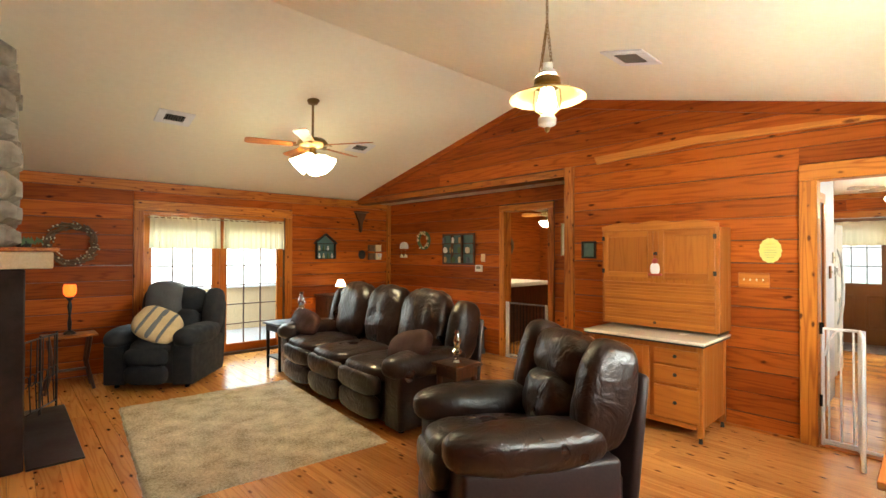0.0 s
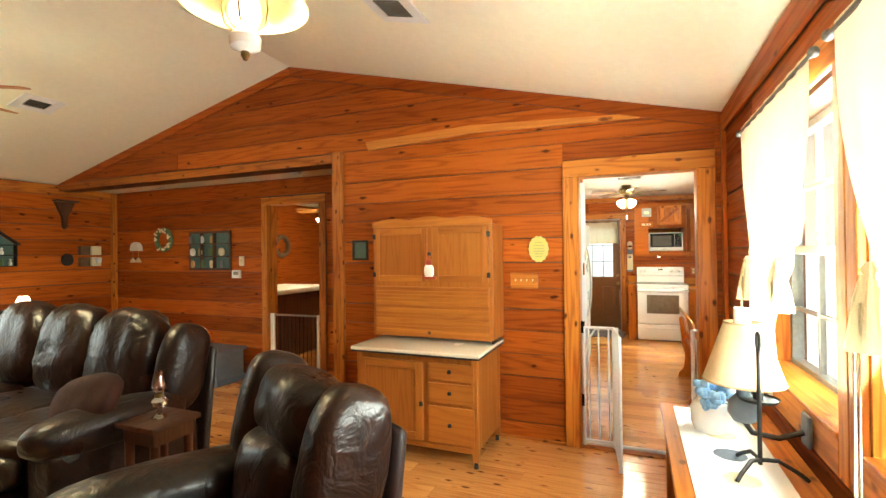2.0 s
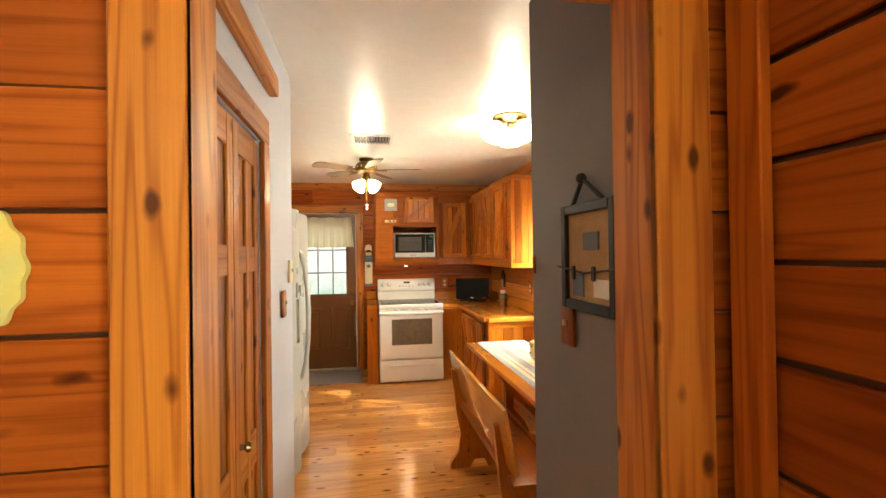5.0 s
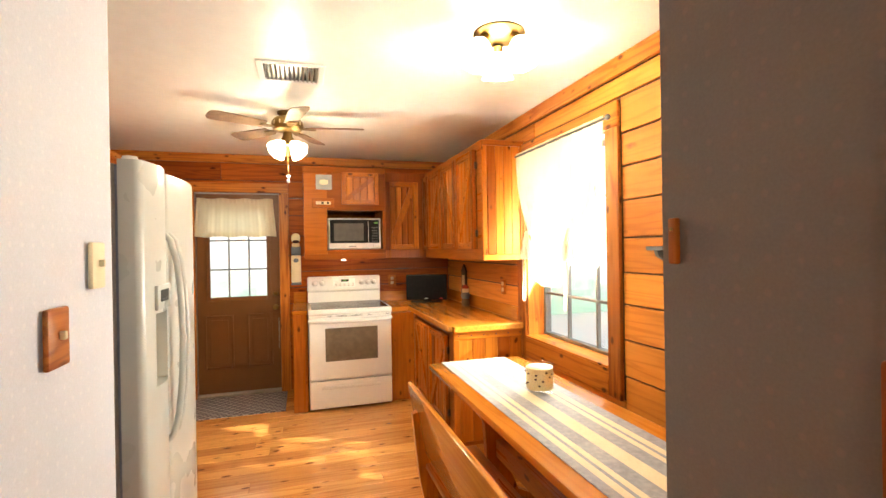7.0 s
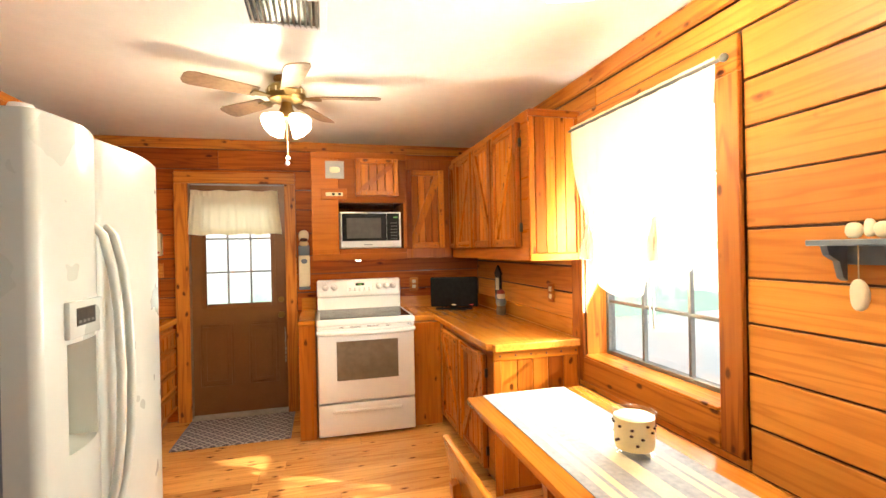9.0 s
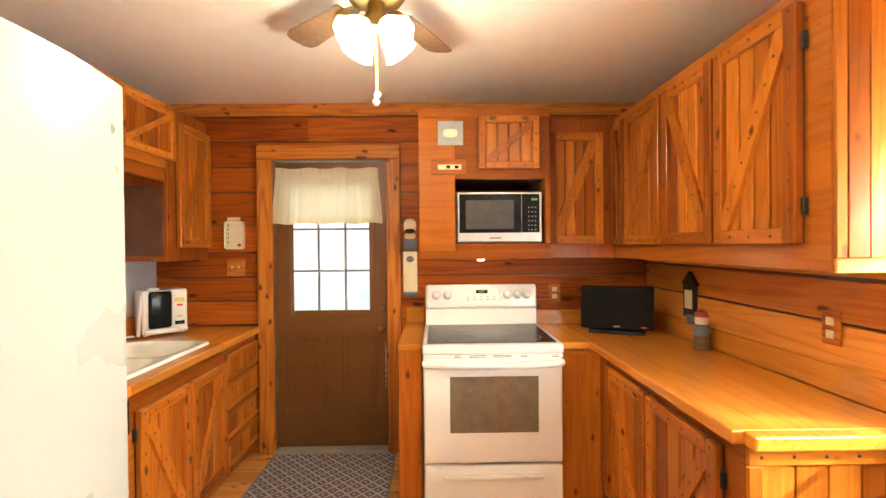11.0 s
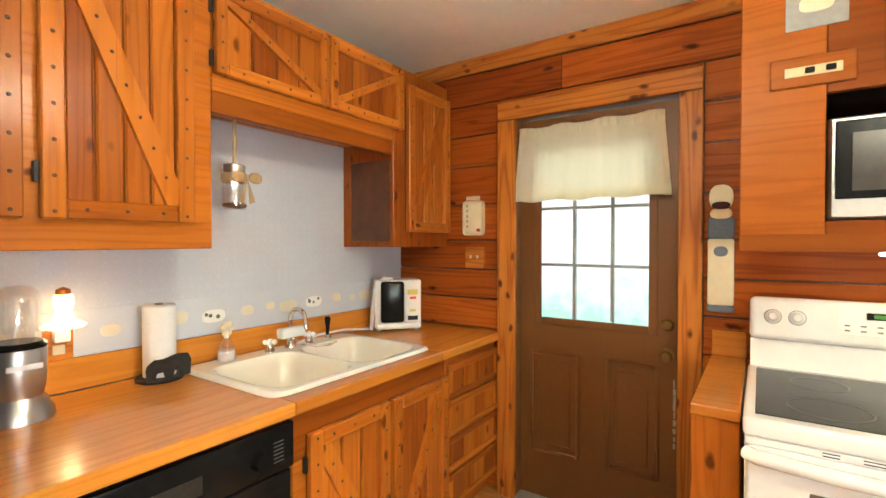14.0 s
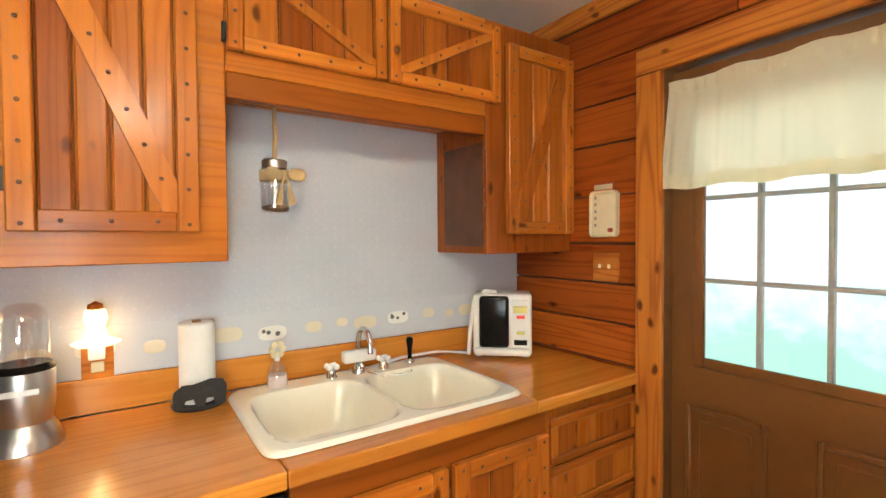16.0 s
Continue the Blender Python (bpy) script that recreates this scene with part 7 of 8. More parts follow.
# ---- wall pieces on the north and alcove walls ----
e = thing("house_shelf", (3.72, YN - 0.003, 1.40), "dark house-shaped wall shelf with small figures", "shelf")
part("back", prism(B(), [(-0.17, 0), (0.17, 0), (0.17, 0.27), (0, 0.40), (-0.17, 0.27)], -0.012, -0.001), "teal_paint", e)
for nm, a, b, lo, hi in (("side", -0.18, -0.165, 0, 0.27), ("side", 0.165, 0.18, 0, 0.27), ("shelf", -0.165, 0.165, 0.0, 0.012), ("shelf", -0.165, 0.165, 0.13, 0.142), ("shelf", -0.165, 0.165, 0.25, 0.262)):
    part(nm, bx(B(), a, b, -0.07, -0.0125, lo, hi, 0.002), "black_iron", e, smooth=False)
for s in (-1, 1):
    part("roof", prism(B(), [(s * 0.20, 0.255), (0, 0.41), (0, 0.43), (s * 0.21, 0.268)], -0.075, -0.0125), "black_iron", e)
rr = random.Random(4)
for i in range(7):
    part("figurine", lathe(B(), [(0, 0), (0.016, 0), (0.02, 0.03), (0.01, 0.05), (0.014, 0.07), (0, 0.085)], (-0.12 + (i % 4) * 0.08, -0.04, 0.143 if i > 3 else 0.013), 10), ("paper_white", "cream_paint", "leaf_green")[i % 3], e)
e = thing("wall_sconce", (4.42, YN - 0.003, 1.87), "dark carved wall bracket shelf", "shelf")
part("plate", bx(B(), -0.13, 0.13, -0.11, -0.001, 0.35, 0.375, 0.004), "dark_wood_x", e)
part("bracket", prism(B(), [(-0.11, 0.345), (0.11, 0.345), (0.07, 0.25), (0.03, 0.16), (0.02, 0.02), (0, 0), (-0.02, 0.02), (-0.03, 0.16), (-0.07, 0.25)], -0.05, -0.001), "dark_wood_z", e)
e = thing("wall_cubes", (4.72, YN - 0.003, 1.52), "pale square wall shelf with little pots", "shelf")
for x0 in (-0.13, 0.01):
    for z0 in (-0.14, 0.01):
        part("cube_shelf", bx(B(), x0, x0 + 0.12, -0.06, -0.001, z0, z0 + 0.12, 0.003), "wicker" if x0 < 0 else "cream_paint", e, smooth=False)
part("pot", lathe(B(), [(0, 0), (0.03, 0), (0.04, 0.06), (0.03, 0.07)], (0.08, -0.08, -0.10), 14), "paper_white", e)
e = thing("wall_ornament", (4.45, YN - 0.003, 1.47), "dark iron wall ornament", "ornament")
part("body", cushion(B(), (0, -0.02, 0), (0.15, 0.03, 0.16), 2.2, 0.01, cuts=6), "black_iron", e)

e = thing("bell_shelf", (XA - 0.003, 6.55, 1.58), "small arched shelf with hanging white bells", "shelf", -90)
part("arch", prism(B(), [(-0.09, 0), (0.09, 0), *[(0.09 * math.cos(a), 0.02 + 0.10 * math.sin(a)) for a in (math.pi * i / 10 for i in range(11))]], -0.06, -0.001), "paper_white", e)
for x in (-0.055, 0.055):
    part("cord", cyl(B(), (x, -0.04, -0.10), (x, -0.04, 0.0), 0.003, n=6), "burlap", e)
    part("bell", lathe(B(), [(0.035, 0), (0.028, 0.03), (0.012, 0.06), (0, 0.065)], (x, -0.04, -0.16), 14), "cream_paint", e)
e = thing("berry_wreath", (XA - 0.02, 6.02, 1.72), "small round wreath with white and red berries", "wreath", -90)
part("ring", tube(B(), arc((0, 0, 0), 0.135, 0, 360, 28), 0.028, 8), "leaf_green", e)
bm = B()
for i in range(40):
    a = rr.uniform(0, 6.28)
    ball(bm, ((0.135 + rr.uniform(-0.03, 0.03)) * math.cos(a), -0.025 - rr.uniform(0, 0.012), (0.135 + rr.uniform(-0.03, 0.03)) * math.sin(a)), 0.013, n=6)
tagged(part("berries", bm, "cream_paint", e), kind="stuff")
e = framed("shadow_box", (XA - 0.003, 5.19, 1.565), -90, 0.72, 0.50, "dark_wood_x", "teal_paint", "dark shadow-box shelf filled with small crafts", 0.03, "shelf")
for z in (-0.08, 0.08):
    part("shelf", bx(B(), -0.33, 0.33, -0.06, -0.009, z, z + 0.012), "dark_wood_x", e, smooth=False)
for x in (-0.12, 0.1):
    part("divider", bx(B(), x, x + 0.012, -0.058, -0.009, -0.22, 0.22), "dark_wood_z", e, smooth=False)
for i in range(11):
    x = -0.29 + (i % 4) * 0.17 + rr.uniform(-0.02, 0.02)
    z = (-0.22, -0.067, 0.093)[i // 4]
    part("craft", cushion(B(), (x, -0.04, z + 0.05), (0.08 + rr.uniform(-0.02, 0.03), 0.03, 0.10), 2.5, 0.006, cuts=4), ("burlap", "leaf_green", "cream_paint", "slate_cloth", "paper_white")[i % 5], e)
e = thing("thermostat", (XA - 0.003, 4.74, 1.27), "white thermostat on the alcove wall", "thermostat", -90)
part("case", bx(B(), -0.07, 0.07, -0.025, -0.001, -0.05, 0.05, 0.006, 2), "white_paint", e)
part("display", bx(B(), -0.04, 0.04, -0.0275, -0.0255, -0.01, 0.03), "grey_side", e, smooth=False)
framed("hanging_sign", (XA - 0.003, 3.24, 1.68), -90, 0.11, 0.42, "cream_cloth", "paper_white", "tall pale hanging sign beside the bedroom door", 0.012)
e = thing("smoke_detector", (4.72, 3.55, 2.404), "white round smoke detector on the alcove ceiling", "smoke detector")
part("case", lathe(B(), [(0, -0.04), (0.05, -0.038), (0.065, -0.02), (0.068, 0)], n=24), "white_paint", e)

# ---- bedroom glimpsed through the gate ----
e = thing("dresser", (6.35, 5.35, 0), "dark dresser with a white top in the bedroom", "dresser")
part("body", bx(B(), -0.55, 0.75, -0.5, 0.45, 0.0, 0.93, 0.006), "dark_wood_z", e)
part("top", bx(B(), -0.58, 0.78, -0.53, 0.46, 0.931, 1.0, 0.01, 2), "paper_white", e)
e = thing("bedroom_wreath", (7.35, 6.05, 1.655), "pale dried flower wreath on the bedroom wall", "wreath", 0)
part("ring", tube(B(), arc((0, 0, 0), 0.17, 0, 360, 28), 0.045, 8), "wicker", e)
framed("framed_picture", (8.598, 3.9, 1.6), -90, 0.16, 0.22, "black_iron", "grey_side", "small picture on the bedroom wall")
ceiling_fan((6.9, 4.75, 2.22), 2.44, 0.1, 0.55, 20, "bedroom ceiling fan with its light on", "hutch_wood_x", chains=False)

# ---- console under the living room window ----
e = thing("console_table", (1.86, -0.365, 0), "long pine console table under the window", "table")
part("top", bx(B(), 0, 1.37, 0, 0.44, 0.72, 0.75, 0.006, 2), "trim_wood_x", e)
part("apron", bx(B(), 0.05, 1.32, 0.40, 0.418, 0.61, 0.7195, 0.003), "trim_wood_x", e)
part("apron", bx(B(), 0.05, 1.32, 0.03, 0.048, 0.61, 0.7195, 0.003), "trim_wood_x", e)
for x in (0.04, 1.275):
    for y in (0.025, 0.365):
        part("leg", bx(B(), x, x + 0.055, y, y + 0.055, 0, 0.7195, 0.004), "trim_wood_z", e, smooth=False)
e = thing("table_runner", (1.90, -0.30, 0.751), "white embroidered table runner on the console", "runner")
part("cloth", bx(B(), 0.0, 1.27, 0.03, 0.32, 0.0, 0.004, 0.001), "paper_white", e)
for i in range(6):
    part("motif", lathe(B(), [(0, 0.0012), (0.05, 0.001), (0.055, 0.0)], (0.15 + i * 0.2, 0.17, 0.004), 14), "slate_cloth" if i % 2 else "cream_cloth", e)
v = thing("flower_vase", (2.895, -0.102, 0.756), "white stoneware crock with blue silk flowers", "vase")
part("crock", lathe(B(), [(0, 0), (0.062, 0), (0.074, 0.03), (0.076, 0.09), (0.064, 0.118), (0.05, 0.124), (0.052, 0.138), (0.045, 0.138), (0.04, 0.11)], n=28), "white_enamel", v)
rr = random.Random(6)
for i in range(18):
    a, q, z = rr.uniform(0, 6.28), rr.uniform(0.02, 0.115), rr.uniform(0.115, 0.21)
    bm = B()
    for k2 in range(9):
        ball(bm, (q * math.cos(a) + rr.uniform(-0.018, 0.018), q * math.sin(a) + rr.uniform(-0.018, 0.018), z + rr.uniform(-0.016, 0.016)), 0.017, n=6)
    st2 = part("bloom", bm, "flower_blue", v)
    part("stem", cyl(B(), (0, 0, 0.11), (q * math.cos(a), q * math.sin(a), z), 0.0025, n=5), "leaf_green", v)
l = thing("wall_lamp", (2.665, -0.372, 0.86), "bracket lamp with a tan cloth shade under the window", "lamp")
part("bracket", bx(B(), -0.035, 0.035, 0.0, 0.016, -0.045, 0.065, 0.004), "blue_grey_paint", l)
part("arm", tube(B(), [(0, 0.016, 0.0), (0, 0.09, -0.03), (0, 0.17, -0.02), (0, 0.195, 0.02)], 0.010), "black_iron", l)
part("font", lathe(B(), [(0, 0.015), (0.035, 0.02), (0.052, 0.05), (0.048, 0.09), (0.025, 0.115), (0.02, 0.14), (0, 0.14)], (0, 0.195, 0), 24), "blue_grey_paint", l)
part("chimney", lathe(B(), [(0.02, 0.14), (0.034, 0.20), (0.030, 0.28), (0.027, 0.43), (0.025, 0.43), (0.028, 0.28), (0.032, 0.20)], (0, 0.195, 0), 24), "paper_white", l, "frosted glass chimney rising through the shade")
part("shade", lathe(B(), [(0.130, 0.165), (0.060, 0.375), (0.057, 0.375), (0.127, 0.165)], (0, 0.195, 0), 40), "shade_cloth", l, "tan cloth shade")
for z, rad in ((0.165, 0.1305), (0.375, 0.0605)):
    part("trim_ring", lathe(B(), [(rad, z - 0.004), (rad + 0.002, z), (rad, z + 0.004)], (0, 0.195, 0), 40), "burlap", l)
c = thing("candle_stand", (2.52, -0.195, 0.756), "forged iron candle stand with a yellow candle", "candle holder")
part("rod", cyl(B(), (0, 0, 0.03), (0, 0, 0.40), 0.007), "black_iron", c)
part("loop", tube(B(), [(0, 0, 0.39), (-0.022, 0, 0.43), (-0.02, 0, 0.46), (0, 0, 0.468), (0.02, 0, 0.46), (0.022, 0, 0.43), (0, 0, 0.39)], 0.006), "black_iron", c)
for a in (20, 140, 260):
    q = radians(a)
    part("foot", tube(B(), [(0, 0, 0.045), (0.05 * math.cos(q), 0.05 * math.sin(q), 0.052), (0.11 * math.cos(q), 0.11 * math.sin(q), 0.02), (0.13 * math.cos(q), 0.13 * math.sin(q), 0.004)], 0.007), "black_iron", c)
part("arm", tube(B(), [(0, 0, 0.20), (0.05, -0.01, 0.19), (0.10, -0.02, 0.21)], 0.006), "black_iron", c)
part("pan", lathe(B(), [(0, 0.21), (0.06, 0.212), (0.066, 0.222), (0.06, 0.216), (0, 0.216)], (0.11, -0.02, 0), 24), "black_iron", c)
part("cup", lathe(B(), [(0.016, 0.216), (0.016, 0.245), (0.013, 0.245), (0, 0.22)], (0.11, -0.02, 0), 14), "black_iron", c)
part("candle", cyl(B(), (0.11, -0.02, 0.222), (0.11, -0.02, 0.315), 0.0115), "candle_wax", c)

# ---- dining nook ----
t = thing("dining_table", (5.74, -1.175, 0), "long orange pine trestle table under the window", "table")
part("top", bx(B(), 0, 1.79, 0, 0.615, 0.725, 0.76, 0.008, 2), "counter_wood_x", t)
for x in (0.30, 1.40):
    tr = part("trestle", prism(B(), [(0.10, 0.0), (0.52, 0.0), (0.53, 0.05), (0.42, 0.10), (0.38, 0.20), (0.40, 0.50), (0.52, 0.66), (0.53, 0.7245), (0.09, 0.7245), (0.10, 0.66), (0.22, 0.50), (0.24, 0.20), (0.20, 0.10), (0.09, 0.05)], x, x + 0.045, "x"), "cab_wood_z", t)
part("stretcher", bx(B(), 0.345, 1.40, 0.285, 0.335, 0.30, 0.40, 0.004), "cab_wood_x", t)
for x in (0.02, 1.6):
    part("wedge", bx(B(), x, x + 0.05, -0.012, -0.001, 0.728, 0.75, 0.003), "cab_wood_y", t)
b = thing("bench", (5.66, -0.66, 0), "orange pine settle bench with a slanted back", "bench")
part("seat", bx(B(), 0.0, 1.32, 0.0, 0.30, 0.43, 0.46, 0.006, 2), "cab_wood_x", b)
part("backrest", bx(B(), -0.02, 1.34, -0.012, 0.012, -0.16, 0.16, 0.008, 2, m=pose(0, 0.315, 0.66, -10, 0, 0)), "counter_wood_x", b)
for x in (0.10, 1.20):
    part("end_board", prism(B(), [(-0.02, 0.0), (0.10, 0.0), (0.13, 0.06), (0.20, 0.06), (0.24, 0.0), (0.38, 0.0), (0.37, 0.05), (0.315, 0.12), (0.30, 0.25), (0.33, 0.40), (0.36, 0.70), (0.30, 0.72), (0.26, 0.48), (0.25, 0.43), (0.0, 0.43), (0.02, 0.30), (0.05, 0.16), (0.0, 0.06)], x, x + 0.04, "x"), "cab_wood_z", b)
part("stretcher", bx(B(), 0.14, 1.20, 0.12, 0.16, 0.20, 0.28, 0.004), "cab_wood_x", b)

r = thing("table_runner", (5.72, -1.07, 0.761), "grey and cream striped linen runner along the table", "runner")
x = 0.0
for y0, y1, m in ((0.0, 0.055, "slate_cloth"), (0.055, 0.085, "cream_cloth"), (0.085, 0.10, "slate_cloth"), (0.10, 0.125, "cream_cloth"), (0.125, 0.19, "slate_cloth"), (0.19, 0.255, "cream_cloth"),
                  (0.255, 0.32, "slate_cloth"), (0.32, 0.345, "cream_cloth"), (0.345, 0.36, "slate_cloth"), (0.36, 0.39, "cream_cloth"), (0.39, 0.43, "slate_cloth")):
    part("stripe", bx(B(), 0.0, 1.80, y0, y1, 0.0, 0.003), "runner_grey" if m == "slate_cloth" else "runner_cream", r, smooth=False)
for y0, y1, m in ((0.0, 0.10, "runner_grey"), (0.10, 0.25, "runner_cream"), (0.25, 0.43, "runner_grey")):
    part("end_drop", bx(B(), 1.8005, 1.803, y0, y1, -0.05, 0.003), m, r, smooth=False)
c = thing("candle_jar", (6.778, -0.925, 0.765), "pale yellow candle in a patterned glass jar", "candle")
part("base", lathe(B(), [(0, 0), (0.064, 0), (0.068, 0.008), (0.070, 0.03), (0.070, 0.141), (0.068, 0.141), (0.067, 0.03), (0.06, 0.014), (0, 0.013)], n=32), "window_pane", c, "clear glass jar")
part("wax", lathe(B(), [(0, 0.02), (0.062, 0.021), (0.066, 0.035), (0.066, 0.125), (0.06, 0.128), (0, 0.126)], n=32), "candle_wax", c)
rr = random.Random(9)
for i in range(22):
    a, z = rr.uniform(0, 6.28), rr.uniform(0.04, 0.115)
    part("motif", cushion(B(), (0.0665 * math.cos(a), 0.0665 * math.sin(a), z), (0.013, 0.013, 0.009), 2, cuts=2), "brown_cloth", c)

s = thing("wall_shelf", (6.50, KS + 0.002, 1.38), "small slate-blue bracket shelf with figurines", "shelf", 180)
part("board", bx(B(), 0.0, 0.245, -0.115, -0.001, 0.078, 0.096, 0.003), "blue_grey_paint", s)
part("back_rail", bx(B(), 0.02, 0.225, -0.014, -0.001, 0.02, 0.0775, 0.003), "blue_grey_paint", s)
for x in (0.03, 0.195):
    part("bracket", prism(B(), [(-0.014, 0.0775), (-0.095, 0.0775), (-0.085, 0.05), (-0.045, 0.03), (-0.03, -0.02), (-0.014, -0.03)], x, x + 0.02, "x"), "blue_grey_paint", s)
for x, h2 in ((0.10, 0.05), (0.14, 0.065), (0.175, 0.045)):
    part("figurine", cushion(B(), (x, -0.06, 0.096 + h2 / 2), (0.042, 0.03, h2), 2.4, 0.014, cuts=7, seed=x * 40), "cream_paint", s)
part("cord", cyl(B(), (0.14, -0.105, -0.02), (0.14, -0.105, 0.078), 0.002, n=5), "burlap", s)
part("charm", cushion(B(), (0.14, -0.105, -0.06), (0.05, 0.025, 0.09), 2.2, 0.004, cuts=5), "cream_paint", s)
b = thing("wall_cubby", (6.005, KS + 0.002, 1.19), "pine box shelf with two open compartments", "shelf", 180)
part("back", bx(B(), 0.0, 0.42, -0.010, -0.001, 0.0, 0.62), "counter_wood_z", b)
for nm, a, b2, lo, hi in (("side", 0.0, 0.03, 0, 0.62), ("side", 0.39, 0.42, 0, 0.62), ("shelf", 0.03, 0.39, 0.0, 0.03), ("shelf", 0.03, 0.39, 0.32, 0.35), ("shelf", 0.03, 0.39, 0.59, 0.62)):
    part(nm, bx(B(), a, b2, -0.10, -0.0105, lo, hi, 0.003), "cab_wood_z" if nm == "side" else "cab_wood_x", b, smooth=False)
part("figure", cushion(B(), (0.16, -0.05, 0.43), (0.14, 0.06, 0.15), 2.3, 0.01, cuts=6), "slate_cloth", b)
part("figure_top", cushion(B(), (0.14, -0.055, 0.53), (0.09, 0.055, 0.08), 2.3, 0.006, cuts=5), "slate_cloth", b)
part("twig", tube(B(), [(0.10, -0.05, 0.03), (0.12, -0.05, 0.15), (0.09, -0.05, 0.27)], 0.006), "black_iron", b)

# ---- on the south worktop ----
t = thing("small_television", (9.63, -0.90, 0.906), "small black television on the corner of the worktop", "television", -112)
part("screen", bx(B(), -0.02, 0.42, -0.02, 0.03, 0.025, 0.30, 0.012, 3), "black_plastic", t)
part("display", bx(B(), 0.0, 0.40, -0.0225, -0.0205, 0.062, 0.285), "black_plastic", t, smooth=False)
part("rear_box", bx(B(), 0.04, 0.36, 0.0305, 0.10, 0.04, 0.24, 0.02, 3), "black_plastic", t)
part("stand", bx(B(), 0.03, 0.37, -0.05, 0.10, 0.0, 0.020, 0.008, 2), "black_plastic", t)
part("neck", bx(B(), 0.16, 0.24, 0.0, 0.03, 0.018, 0.05), "black_plastic", t)
part("power_light", bx(B(), 0.345, 0.375, -0.0228, -0.0205, 0.042, 0.048), "led_red", t, smooth=False)
part("mark", bx(B(), 0.18, 0.22, -0.0228, -0.0205, 0.042, 0.048), "white_paint", t, smooth=False)
# Small doll built from turned sections.
d = thing("doll_figure", (9.08, -1.36, 0.906), "small painted doll with a red and white top", "ornament", 150)
part("base", lathe(B(), [(0, 0), (0.04, 0), (0.042, 0.05), (0.036, 0.075)], n=20), "wicker", d)
part("middle", lathe(B(), [(0.036, 0.075), (0.045, 0.10), (0.04, 0.13), (0.03, 0.135)], n=20), "blue_grey_paint", d)
part("upper", lathe(B(), [(0.028, 0.132), (0.036, 0.155), (0.03, 0.185), (0.0, 0.20)], n=20), "cream_paint", d)
part("cap", lathe(B(), [(0.036, 0.175), (0.03, 0.20), (0.0, 0.215)], n=20), "red_paint", d)
e = thing("house_plaque", (9.33, KS + 0.003, 1.04), "dark little house-shaped frame with a pale card", "plaque", 180)
part("house", prism(B(), [(-0.06, 0), (0.06, 0), (0.06, 0.19), (0.085, 0.19), (0, 0.27), (-0.085, 0.19), (-0.06, 0.19)], -0.02, -0.001), "black_iron", e)
part("card", bx(B(), -0.04, 0.04, -0.0225, -0.0205, 0.05, 0.16), "cream_paint", e, smooth=False)
part("mug", lathe(B(), [(0, 0), (0.02, 0), (0.022, 0.05), (0.018, 0.05)], (0.05, -0.04, -0.03), 14), "slate_cloth", e)


def outlet(at, turn, label, plate="trim_wood_x"):
    e = thing("wall_outlet", at, label, "outlet", turn)
    part("plate", bx(B(), -0.042, 0.042, -0.010, -0.001, -0.065, 0.065, 0.004, 2), plate, e)
    for z in (-0.025, 0.025):
        part("socket", bx(B(), -0.017, 0.017, -0.0135, -0.0105, z - 0.016, z + 0.016, 0.004, 2), "cream_paint", e)
    return e


outlet((8.35, KS + 0.002, 1.15), 180, "wooden outlet plate with ivory sockets above the worktop")
outlet((KX - 0.003, -0.78, 1.13), -90, "wooden outlet plate beside the television")
outlet((8.13, KN - 0.002, 1.085), 0, "wooden outlet plate with a night light plugged in")
n = thing("night_light", (8.13, KN - 0.02, 1.12), "glowing glass night light in the wall outlet", "lamp")
part("plug", bx(B(), -0.022, 0.022, -0.035, -0.001, -0.03, 0.012, 0.005, 2), "white_paint", n)
part("globe", lathe(B(), [(0.0, 0.01), (0.055, 0.02), (0.062, 0.028), (0.03, 0.045), (0.022, 0.075), (0.03, 0.10), (0.026, 0.125), (0.012, 0.14)], (0, -0.04, 0), 20, 0.05, 8), "lit_night", n, "small ribbed glass globe, lit")
part("cap", lathe(B(), [(0.022, 0.122), (0.02, 0.145), (0.0, 0.155)], (0, -0.04, 0), 16), "cab_wood_z", n)

# ---- on the sink worktop ----
b = thing("blender", (7.98, 1.86, 0.915), "stainless steel bullet blender with a clear cup", "blender")
part("base", lathe(B(), [(0, 0), (0.085, 0.0), (0.083, 0.02), (0.07, 0.05), (0.062, 0.062), (0.06, 0.066)], n=32), "steel", b)
part("barrel", lathe(B(), [(0.058, 0.062), (0.066, 0.11), (0.068, 0.20), (0.066, 0.205), (0.0, 0.205)], n=32), "steel", b)
part("collar", lathe(B(), [(0.068, 0.204), (0.069, 0.212), (0.06, 0.222), (0.0, 0.222)], n=32), "black_plastic", b)
part("cup", lathe(B(), [(0.058, 0.222), (0.060, 0.26), (0.058, 0.33), (0.048, 0.365), (0.03, 0.38), (0.0, 0.384)], n=32), "thin_glass", b)
part("maker_mark", bx(B(), -0.04, 0.04, -0.0705, -0.069, 0.15, 0.165), "white_paint", b, smooth=False)
p = thing("paper_towel", (8.40, 1.945, 0.915), "white paper towel roll on a black metal holder", "paper towel")
part("foot", lathe(B(), [(0, 0), (0.078, 0), (0.08, 0.008), (0.074, 0.014), (0, 0.014)], n=32), "black_iron", p)
part("roll", lathe(B(), [(0.016, 0.016), (0.054, 0.016), (0.0545, 0.27), (0.05, 0.275), (0.018, 0.275), (0.016, 0.27)], n=32), "paper_white", p)
part("core", cyl(B(), (0, 0, 0.014), (0, 0, 0.28), 0.014), "burlap", p)
